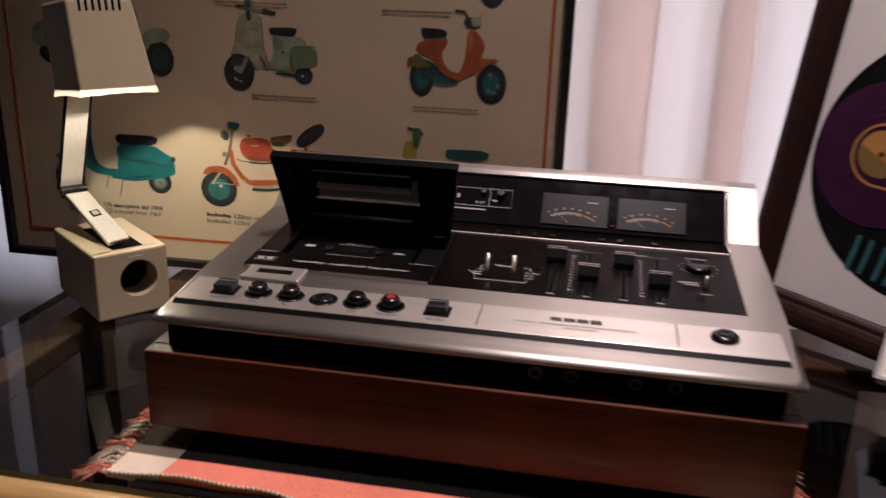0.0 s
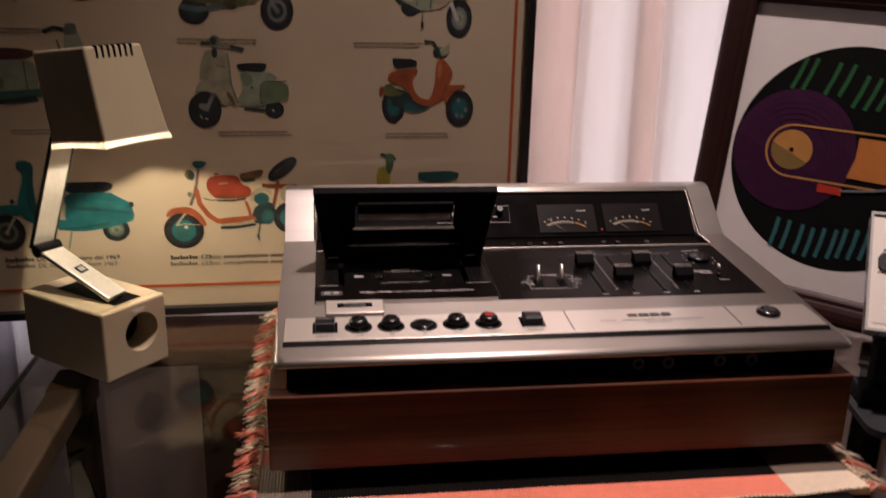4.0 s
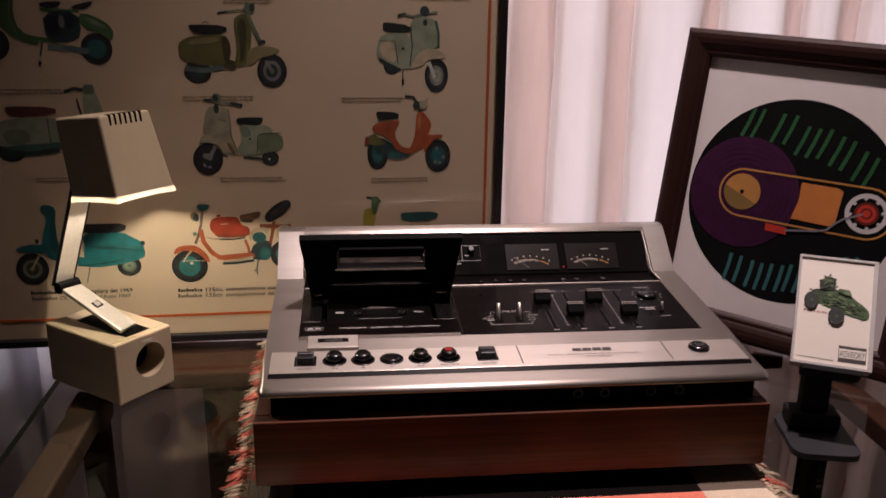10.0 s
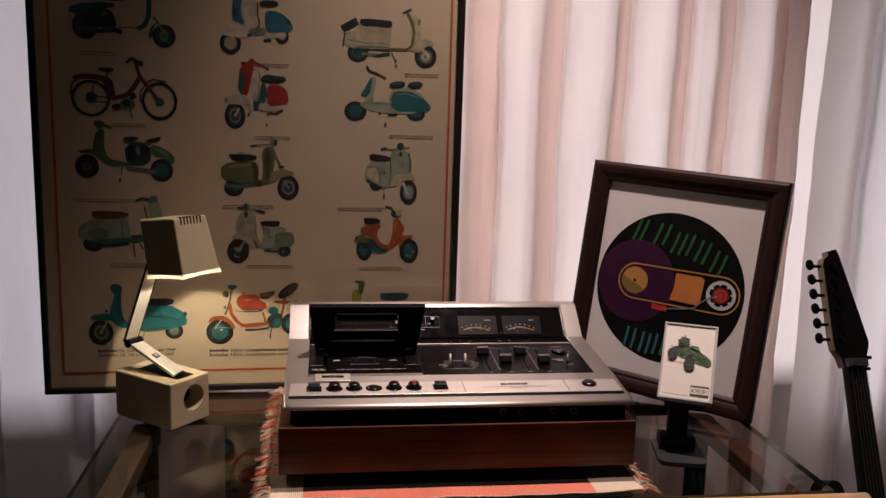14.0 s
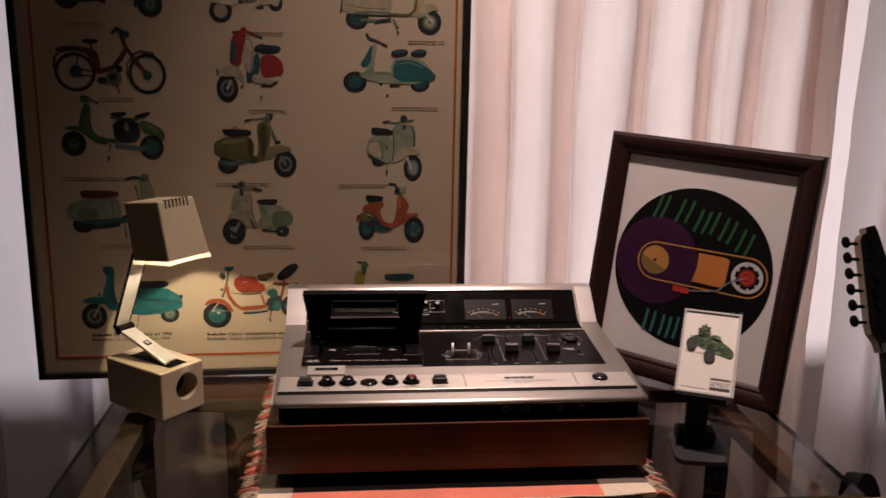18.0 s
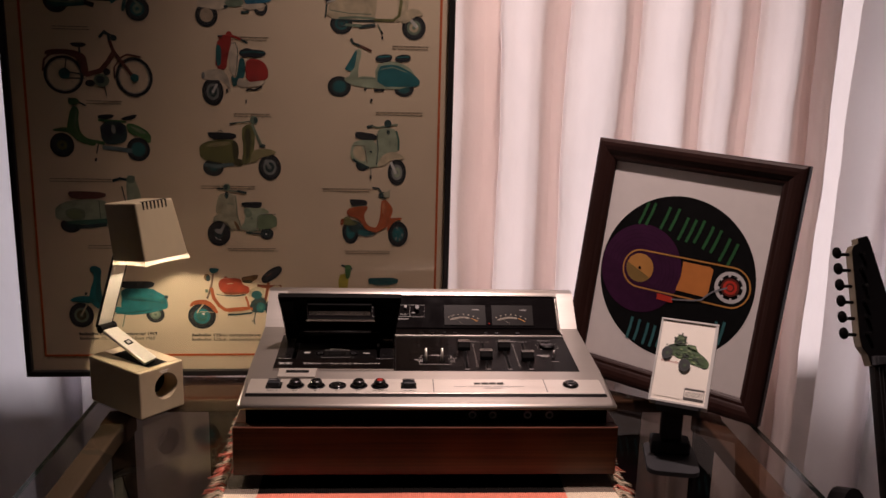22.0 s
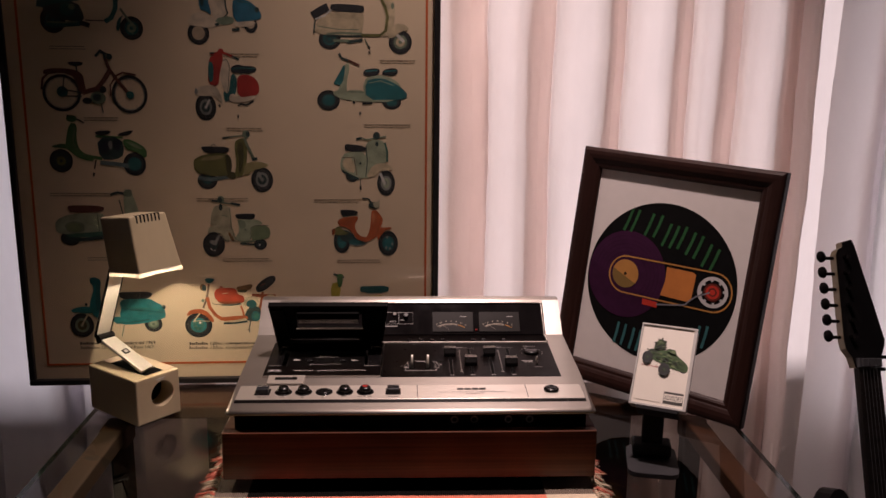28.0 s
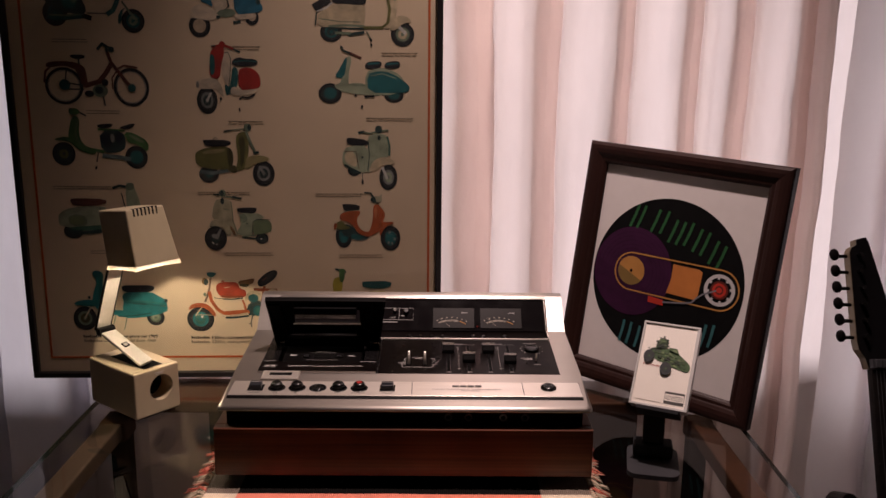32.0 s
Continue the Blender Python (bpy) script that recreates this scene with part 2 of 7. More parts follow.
OLIVE_COTTON = mat("olive_cotton", (0.13, 0.13, 0.075), 0.9, grain=(250, 700, 300), amount=0.4, bump=0.5, sheen=0.2)
# taupe and dark weaves, darkened further to carry the deck's shade
TAUPE_COTTON = mat("taupe_cotton", (0.14, 0.105, 0.075), 0.9, grain=(250, 700, 300), amount=0.15, bump=0.5, sheen=0.2)
DARK_SHADED_COTTON = mat("dark_shaded_cotton", (0.0055, 0.0045, 0.0038), 0.95, spec=0.1, grain=(250, 700, 300), amount=0.3, bump=0.5)
FLOOR = mat("dark_floor", (0.06, 0.045, 0.035), 0.35, grain=(3, 60, 60), amount=0.35)
WALL = mat("wall_paint", (0.62, 0.58, 0.52), 0.85, amount=0.04)
WHITE = mat("white_paint", (0.80, 0.77, 0.73), 0.9, amount=0.03)
CEILING = mat("ceiling_paint", (0.72, 0.66, 0.62), 0.9, amount=0.04)
MAPLE = mat("maple", (0.15, 0.115, 0.065), 0.4, grain=(120, 8, 120), amount=0.2)
GUITAR_BLACK = mat("guitar_black", (0.0045, 0.0038, 0.0042), 0.4, spec=0.15)
ROSEWOOD = mat("rosewood", (0.007, 0.005, 0.0045), 0.7, spec=0.15, grain=(150, 10, 150), amount=0.4)


# ---- building blocks ----
def part(name, bm, material, parent, label="", local=False, smooth=False):
    """Links a bmesh as one mesh under a thing or under a part. Built in world coordinates unless local."""
    root = parent
    while root and root.parent:
        root = root.parent
    if root and not local:
        bm.transform(root.matrix_basis.inverted())
    me = bpy.data.meshes.new(name)
    bmesh.ops.recalc_face_normals(bm, faces=bm.faces)
    bm.to_mesh(me)
    bm.free()
    for m in material if isinstance(material, (list, tuple)) else [material]:
        me.materials.append(m)
    if smooth:
        me.shade_smooth()
    ob = new(name, me)
    ob.parent = parent
    return tagged(ob, label)


def thing(name, matrix, label, category, group="", kind=""):
    ob = new(name)
    ob.empty_display_size = 0.05
    ob.matrix_basis = matrix
    return tagged(ob, label, category, group, kind)


def box(x0, x1, y0, y1, z0, z1, bevel=0.0, seg=2):
    bm = bmesh.new()
    bmesh.ops.create_cube(bm, size=1, matrix=Matrix.LocRotScale(((x0 + x1) / 2, (y0 + y1) / 2, (z0 + z1) / 2), None, (x1 - x0, y1 - y0, z1 - z0)))
    if bevel:
        bmesh.ops.bevel(bm, geom=list(bm.edges), offset=bevel, segments=seg, affect="EDGES", profile=0.5)
    return bm


def cyl(r, h, seg=32, r2=None, bevel=0.0, m=None):
    """A round post from z=0 to h."""
    bm = bmesh.new()
    bmesh.ops.create_cone(bm, cap_ends=True, segments=seg, radius1=r, radius2=r if r2 is None else r2, depth=h, matrix=Matrix.Translation((0, 0, h / 2)))
    if bevel:
        top = [e for e in bm.edges if all(v.co.z > h - 1e-6 for v in e.verts)]
        bmesh.ops.bevel(bm, geom=top, offset=bevel, segments=3, affect="EDGES", profile=0.5)
    if m:
        bm.transform(m)
    return bm


def ball(r, m=None, seg=20, flat=1.0):
    bm = bmesh.new()
    bmesh.ops.create_uvsphere(bm, u_segments=seg, v_segments=seg // 2, radius=r, matrix=Matrix.Diagonal((1, 1, flat, 1)))
    if m:
        bm.transform(m)
    return bm


def lathe(profile, seg=32, m=None):
    """Turns (radius, height) pairs about z."""
    bm = bmesh.new()
    rings = []
    for r, z in profile:
        rings.append([bm.verts.new((r * math.cos(2 * math.pi * k / seg), r * math.sin(2 * math.pi * k / seg), z)) for k in range(seg)])
    for a, b in zip(rings, rings[1:]):
        for k in range(seg):
            bm.faces.new((a[k], a[(k + 1) % seg], b[(k + 1) % seg], b[k]))
    bmesh.ops.contextual_create(bm, geom=rings[0])
    bmesh.ops.contextual_create(bm, geom=rings[-1])
    bmesh.ops.remove_doubles(bm, verts=bm.verts, dist=1e-6)
    if m:
        bm.transform(m)
    return bm


def prism(points, x0, x1, bevel=0.0):
    """A (y, z) outline drawn out along x."""
    bm = bmesh.new()
    f = bm.faces.new([bm.verts.new((x0, y, z)) for y, z in points])
    out = bmesh.ops.extrude_face_region(bm, geom=[f])
    bmesh.ops.translate(bm, verts=[v for v in out["geom"] if isinstance(v, bmesh.types.BMVert)], vec=(x1 - x0, 0, 0))
    if bevel:
        bmesh.ops.bevel(bm, geom=list(bm.edges), offset=bevel, segments=2, affect="EDGES", profile=0.5)
    return bm


def slab(points, z0, z1, m=None, bevel=0.0):
    """An (x, y) outline with thickness from z0 to z1."""
    bm = bmesh.new()
    f = bm.faces.new([bm.verts.new((x, y, z0)) for x, y in points])
    out = bmesh.ops.extrude_face_region(bm, geom=[f])
    bmesh.ops.translate(bm, verts=[v for v in out["geom"] if isinstance(v, bmesh.types.BMVert)], vec=(0, 0, z1 - z0))
    if bevel:
        bmesh.ops.bevel(bm, geom=list(bm.edges), offset=bevel, segments=2, affect="EDGES", profile=0.5)
    if m:
        bm.transform(m)
    return bm


def tube(path, r, seg=10, flat=1.0):
    """A round rod along a path of points."""
    bm = bmesh.new()
    pts = [Vector(p) for p in path]
    rings = []
    side = None
    for k, p in enumerate(pts):
        d = (pts[min(k + 1, len(pts) - 1)] - pts[max(k - 1, 0)]).normalized()
        if side is None:
            side = d.orthogonal().normalized()
        side = (side - d * side.dot(d)).normalized()
        up = d.cross(side)
        rings.append([bm.verts.new(p + r * (math.cos(a) * side + flat * math.sin(a) * up)) for a in (2 * math.pi * j / seg for j in range(seg))])
    for a, b in zip(rings, rings[1:]):
        for j in range(seg):
            bm.faces.new((a[j], a[(j + 1) % seg], b[(j + 1) % seg], b[j]))
    bm.faces.new(rings[0][::-1])
    bm.faces.new(rings[-1])
    return bm


def join(*bms):
    out = bmesh.new()
    for b in bms:
        me = bpy.data.meshes.new("joined")
        b.to_mesh(me)
        b.free()
        out.from_mesh(me)
        bpy.data.meshes.remove(me)
    return out


def letters(name, body, size, m, material, parent, label="", width=None, bold=0.0):
    cu = bpy.data.curves.new("letters", "FONT")
    cu.offset = size * bold
    cu.body, cu.size, cu.align_x, cu.align_y = body, size, "LEFT", "BOTTOM_BASELINE"
    ob = bpy.data.objects.new("letters", cu)
    me = bpy.data.meshes.new_from_object(ob)
    bm = bmesh.new()
    bm.from_mesh(me)
    bpy.data.objects.remove(ob)
    bpy.data.meshes.remove(me)
    if width and len(bm.verts):
        w = max(v.co.x for v in bm.verts)
        bmesh.ops.scale(bm, verts=bm.verts, vec=(width / w, 1, 1))
    bm.transform(m)
    return part(name, bm, material, parent, label)


def smooth_loop(points, rounds=2):
    for _ in range(rounds):
        out = []
        for k, p in enumerate(points):
            q = points[(k + 1) % len(points)]
            out += [(p[0] * 0.75 + q[0] * 0.25, p[1] * 0.75 + q[1] * 0.25), (p[0] * 0.25 + q[0] * 0.75, p[1] * 0.25 + q[1] * 0.75)]
        points = out
    return points


def ring_points(cx, cy, rx, ry=None, n=36):
    ry = rx if ry is None else ry
    return [(cx + rx * math.cos(2 * math.pi * k / n), cy + ry * math.sin(2 * math.pi * k / n)) for k in range(n)]


class Sheet:
    """Flat inked shapes laid in thin layers over one another, as one mesh of several inks."""

    def __init__(self, base, step=0.00012):
        self.bm, self.inks, self.z, self.step = bmesh.new(), [], base, step

    def ink(self, m):
        if m not in self.inks:
            self.inks.append(m)
        return self.inks.index(m)

    def fill(self, points, m, smooth=0, layer=True):
        if layer:
            self.z += self.step
        pts = smooth_loop(points, smooth) if smooth else points
        f = self.bm.faces.new([self.bm.verts.new((x, y, self.z)) for x, y in pts])
        f.material_index = self.ink(m)
        if f.normal.z < 0:
            f.normal_flip()
        bmesh.ops.triangulate(self.bm, faces=[f])
        return self

    def disc(self, x, y, r, m, ry=None):
        return self.fill(ring_points(x, y, r, ry, 28), m)

    def hoop(self, x, y, r, w, m, n=40, ry=None):
        self.z += self.step
        k = 1 if ry is None else ry / r
        a = [self.bm.verts.new((x + r * math.cos(2 * math.pi * j / n), y + k * r * math.sin(2 * math.pi * j / n), self.z)) for j in range(n)]
        b = [self.bm.verts.new((x + (r - w) * math.cos(2 * math.pi * j / n), y + k * (r - w) * math.sin(2 * math.pi * j / n), self.z)) for j in range(n)]
        for j in range(n):
            f = self.bm.faces.new((a[j], a[(j + 1) % n], b[(j + 1) % n], b[j]))
            f.material_index = self.ink(m)
        return self

    def line(self, points, w, m, closed=False):
        self.z += self.step
        pts = [Vector(p) for p in points]
        n = len(pts)
        left, right = [], []
        for k in range(n):
            a, b = (pts[k - 1], pts[(k + 1) % n]) if closed else (pts[max(k - 1, 0)], pts[min(k + 1, n - 1)])
            d = (b - a).normalized() if (b - a).length else Vector((1, 0))
            s = Vector((-d.y, d.x)) * w / 2
            left.append(self.bm.verts.new((*(pts[k] + s), self.z)))
            right.append(self.bm.verts.new((*(pts[k] - s), self.z)))
        for k in range(n if closed else n - 1):
            j = (k + 1) % n
            f = self.bm.faces.new((left[k], right[k], right[j], left[j]))
            f.material_index = self.ink(m)
        return self

    def done(self, name, parent, label="", m=None):
        if m:
            self.bm.transform(m)
        return part(name, self.bm, self.inks, parent, label, local=True)


# ---- room ----
def flat(name, bm, material, label, category):
    me = bpy.data.meshes.new(name)
    bm.to_mesh(me)
    bm.free()
    me.materials.append(material)
    return tagged(new(name, me), label, category, kind="structure")


flat("floor", box(-1.9, 2.1, -4.3, 0.85, -0.06, 0.0), FLOOR, "dark brown wooden floor in shade under the table", "floor")
flat("ceiling", box(-1.9, 2.1, -4.3, 0.85, 2.45, 2.55), CEILING, "plain painted ceiling of the room", "ceiling")
flat("wall_north", join(box(-1.9, 2.1, 0.72, 0.85, 0.0, 0.738), box(-1.9, 2.1, 0.72, 0.85, 1.37, 2.45), box(-1.9, -0.635, 0.72, 0.85, 0.7381, 1.3699), box(1.88, 2.1, 0.72, 0.85, 0.7381, 1.3699)), WALL, "painted wall with a wide window behind the curtains", "wall")
flat("wall_south", box(-1.9, 2.1, -4.3, -4.18, 0.0, 2.45), WALL, "plain painted wall behind the viewer", "wall")
flat("wall_west", box(-1.9, -1.78, -4.18, 0.72, 0.0, 2.45), WALL, "plain painted side wall of the room", "wall")
flat("wall_east", box(1.98, 2.1, -4.18, 0.72, 0.0, 2.45), WALL, "plain painted side wall near the guitar", "wall")

lamp = thing("ceiling_lamp", Matrix.Translation((CEILING_LAMP[0], CEILING_LAMP[1], 2.45)), "small white recessed ceiling spotlight", "lamp")
part("ring", lathe([(0.046, 0.0), (0.046, -0.020), (0.052, -0.020), (0.060, -0.004), (0.060, 0.0)], 36), WHITE, lamp, local=True, smooth=True)


# ---- curtains ----
def curtain(name, knots, z0, z1, label, seed, material=CURTAIN):
    """Pleated cloth: knots are (x, y) of the folds in plan; the folds drift a little with height."""
    rnd = random.Random(seed)
    cols = []
    for (xa, ya), (xb, yb) in zip(knots, knots[1:]):
        n = max(2, int(abs(xb - xa) / 0.007))
        for k in range(n):
            u = k / n
            s = u * u * (3 - 2 * u)
            cols.append((xa + (xb - xa) * u, ya + (yb - ya) * s))
    cols.append(knots[-1])
    bm = bmesh.new()
    rows = 90
    grid = []
    for r in range(rows + 1):
        z = z0 + (z1 - z0) * r / rows
        line = []
        for x, y in cols:
            dx = 0.010 * noise.noise(Vector((x * 3.0 + seed, 0.0, z * 1.3))) + 0.006 * noise.noise(Vector((x * 9.0, seed, z * 4.0))) + 0.0022 * noise.noise(Vector((x * 14.0, 2.0 + seed, z * 15.0)))
            dy = 0.012 * noise.noise(Vector((x * 4.0, 3.0 + seed, z * 1.6))) + 0.0035 * noise.noise(Vector((x * 22.0, seed, z * 7.0))) + 0.0012 * noise.noise(Vector((x * 60.0, seed, z * 26.0)))
            line.append(bm.verts.new((x + dx, y + dy, z)))
        grid.append(line)
    for a, b in zip(grid, grid[1:]):
        for k in range(len(a) - 1):
            bm.faces.new((a[k], a[k + 1], b[k + 1], b[k]))
    root = thing(name, Matrix.Translation((knots[0][0], knots[0][1], z0)), label, "curtain", "curtains")
    part("cloth", bm, material, root, smooth=True)
    return root


def pleats(x_end, zones, front, start):
    """Plan of a pleated cloth: over each zone (a, b, depth) it falls back, then folds forward over itself at b."""
    out = [start]
    for k, (a, b, deep) in enumerate(zones):
        f = front + 0.006 * math.sin(3.1 * k)
        w = b - a
        out += [(a - 0.008, f + 0.002), (a + 0.30 * w, f + 0.45 * deep), (b - 0.10 * w, f + deep), (b + 0.002, f + deep + 0.002), (b + 0.0025, f + deep - 0.002), (a + 0.25 * w, f + 0.62 * deep + 0.004), (a + 0.24 * w, f + 0.70 * deep + 0.004)]
        out += [(b - 0.001, f + deep + 0.006), (b + 0.004, f + deep + 0.004), (b + 0.0045, f + deep - 0.004), (b, f + 0.003), (b + 0.002, f - 0.001), (b + 0.012, f - 0.003)]
    return out + [x_end]


rnd = random.Random(4)
zones = []
x = -1.50
while x < -0.52:
    w = rnd.uniform(0.025, 0.05)
    zones.append((x, x + w, rnd.uniform(0.028, 0.052)))
    x += w + rnd.uniform(0.055, 0.10)
curtain("curtain", pleats((-0.44, 0.43), zones, 0.415, (-1.58, 0.44)), 0.02, 2.36, "long white cloth curtain hanging beside the poster", 5, CURTAIN_DIMMED)
zones = [(-0.36, -0.32, 0.03), (-0.24, -0.20, 0.03), (-0.12, -0.07, 0.03)]
zones += [(0.044, 0.128, 0.052), (0.176, 0.228, 0.036), (0.297, 0.338, 0.034), (0.402, 0.438, 0.026), (0.468, 0.516, 0.034), (0.572, 0.622, 0.050)]
back_knots = pleats((0.652, 0.500), zones, 0.432, (-0.50, 0.46)) + [(0.655, 0.504), (0.652, 0.508), (0.598, 0.512), (0.595, 0.516), (0.598, 0.520), (0.770, 0.526)]
curtain("curtain", back_knots, 0.02, 2.36, "long off-white cloth curtain in deep pleats behind the table", 2)
zones = [(0.700, 0.728, 0.020), (0.800, 0.845, 0.030), (0.92, 0.96, 0.03), (1.03, 1.08, 0.03), (1.15, 1.19, 0.03), (1.29, 1.33, 0.03), (1.44, 1.48, 0.03), (1.61, 1.66, 0.03)]
curtain("curtain", pleats((1.9, 0.36), zones, 0.350, (0.640, 0.372)), 0.02, 2.36, "long white cloth curtain hanging behind the guitar", 7, CURTAIN_WHITE)
tagged(flat("curtain_rail", tube([(-1.6, 0.46, 2.38), (1.95, 0.46, 2.38)], 0.014), WHITE, "white curtain rail near the ceiling", "rail"))

# ---- table ----
table = thing("glass_table", pose(0, 0.15, 0), "wooden table with a smoked glass top", "table")
GX0, GX1, GY0, GY1 = -0.454, 0.457, -0.050, 0.400
top = box(GX0, GX1, GY0, GY1, TABLE - 0.008, TABLE, 0.0)
for f in top.faces:
    f.material_index = 0 if f.normal.z > 0.5 else 1 if f.normal.z < -0.5 else 2
part("glass_top", top, [SMOKED, SMOKED_BACK, GLASS_EDGE], table, "smoked glass sheet")
rail_path = [(x / 20 * 0.98 - 0.488, -0.0640, TABLE - 0.0140) for x in range(21)]
part("front_rail", tube(rail_path, 0.0155, 24), RAIL, table, "rounded pale wooden rail", smooth=True)
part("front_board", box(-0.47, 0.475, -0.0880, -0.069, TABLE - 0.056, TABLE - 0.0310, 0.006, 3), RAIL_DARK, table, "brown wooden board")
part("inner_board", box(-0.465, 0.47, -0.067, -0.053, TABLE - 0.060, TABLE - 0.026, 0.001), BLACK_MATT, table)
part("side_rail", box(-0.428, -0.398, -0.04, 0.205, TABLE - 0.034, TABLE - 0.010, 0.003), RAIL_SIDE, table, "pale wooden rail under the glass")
# same wood as the left rail; its dimmer light is put into the colour
part("side_rail", box(0.398, 0.428, -0.04, 0.225, TABLE - 0.034, TABLE - 0.010, 0.003), RAIL_DARK, table, "wooden rail under the glass, darkened for shade")
for x in (-0.413, 0.413):
    part("corner_block", box(x - 0.018, x + 0.018, 0.2055 if x < 0 else 0.2255, 0.250, TABLE - 0.040, TABLE - 0.011, 0.002), RAIL_DARK, table, "dark brown corner block")
    for y in (-0.030, 0.240):
        part("leg", box(x - 0.014, x + 0.014, y - 0.012, y + 0.012, 0.0, TABLE - 0.0405, 0.004), LEG, table, "dark wooden leg")
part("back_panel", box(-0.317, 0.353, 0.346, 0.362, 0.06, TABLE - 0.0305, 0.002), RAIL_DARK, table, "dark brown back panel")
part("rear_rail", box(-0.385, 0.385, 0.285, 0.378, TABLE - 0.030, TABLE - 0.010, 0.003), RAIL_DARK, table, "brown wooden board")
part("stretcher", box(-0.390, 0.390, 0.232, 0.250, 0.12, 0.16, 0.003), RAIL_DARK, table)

# ---- woven mat ----
mat_root = thing("place_mat", pose(-0.005, 0.15, TABLE), "striped woven cotton place mat with fringed ends", "mat")


def mat_height(x, y):
    lift = 0.0012 * noise.noise(Vector((x * 18, y * 18, 2.0)))
    edge = max(0.0, (-0.016 - y) / 0.02)
    wave = 0.0055 * max(0.0, noise.noise(Vector((x * 16, 0.5, 1.0)))) * edge
    return TABLE + 0.0042 + 0.5 * lift + wave


def mat_piece(name, x0, x1, y0, y1, material, label="", rib=0.0022):
    """One woven field with raised ribs running from front to back."""
    bm = bmesh.new()
    nx, ny = max(2, int((x1 - x0) / rib) * 2), max(2, int((y1 - y0) / 0.0045))
    top, low = [], []
    for j in range(ny + 1):
        y = y0 + (y1 - y0) * j / ny
        top.append([])
        for i in range(nx + 1):
            x = x0 + (x1 - x0) * i / nx
            wob = 0.0030 * noise.noise(Vector((x * 24, 0.3, 5.0))) if y < -0.03 else 0.0
            top[-1].append(bm.verts.new((x, y + wob, mat_height(x, y) + (0.0007 if i % 2 else 0.0))))
    for a, b in zip(top, top[1:]):
        for i in range(nx):
            bm.faces.new((a[i], a[i + 1], b[i + 1], b[i]))
    ring = [e for e in bm.edges if e.is_boundary]
    out = bmesh.ops.extrude_edge_only(bm, edges=ring)
    for v in out["geom"]:
        if isinstance(v, bmesh.types.BMVert):
            v.co.z = TABLE + 0.0003
    return part(name, bm, material, mat_root, label)


MX0, MX1, MY0, MY1 = -0.2268, 0.2158, -0.0425, 0.345
mat_piece("front_band", -0.188, 0.157, MY0, -0.0165, CORAL, "coral red band")
mat_piece("corner_band", -0.227, -0.188, MY0, -0.0165, CREAM_COTTON, "cream corner")
mat_piece("corner_band", 0.157, 0.216, MY0, -0.0165, CREAM_COTTON, "cream corner")
# dark woven band; shade below the deck front is deepened in its colour
mat_piece("inner_band", -0.188, 0.157, -0.0165, 0.031, DARK_SHADED_COTTON, "dark band, blackened for deck shade")
mat_piece("corner_field", -0.227, -0.188, -0.0165, 0.031, TAUPE_COTTON, "taupe ribbed corner")
mat_piece("corner_field", 0.157, 0.216, -0.0165, 0.031, TAUPE_COTTON, "taupe ribbed corner")
# stripes: a broad red one, then a group of thin ones
y, bands = 0.031, []
while y < 0.318:
    for w, ink_, say in ((0.0200, BRICK_RED, "brick red stripe"), (0.0035, OLIVE_COTTON, "olive stripe"), (0.0022, FRINGE_CREAM, "thin cream stripe"), (0.0040, DARK_SHADED_COTTON, "dark stripe"), (0.0030, BRICK_RED, "brick red stripe"), (0.0045, OLIVE_COTTON, "olive stripe")):
        if y < 0.3175:
            mat_piece("stripe", -0.227, 0.216, y, min(y + w, 0.318), ink_, say, rib=0.004)
            bands.append((y, y + w, ink_))
        y += w
mat_piece("rear_band", -0.227, 0.216, 0.318, MY1, CREAM_COTTON, "cream band")
part("underlay", box(-0.205, 0.200, -0.0502, -0.020, TABLE + 0.0002, TABLE + 0.0022, 0.0006), DARK_SHADED_COTTON, mat_root, "black anti-slip underlay")
# the stitched front edge
stitches = []
for k in range(130):
    x = -0.222 + k * 0.00333
    wob = 0.0030 * noise.noise(Vector((x * 24, 0.3, 5.0)))
    stitches.append(ball(0.0017, Matrix.Translation((x, MY0 + wob, mat_height(x, MY0) - 0.0004)) @ Matrix.Diagonal((1.0, 0.8, 0.7, 1)), 8))
tagged(part("stitching", join(*stitches), CREAM_COTTON, mat_root, "cream edge stitches", smooth=True), kind="stuff")


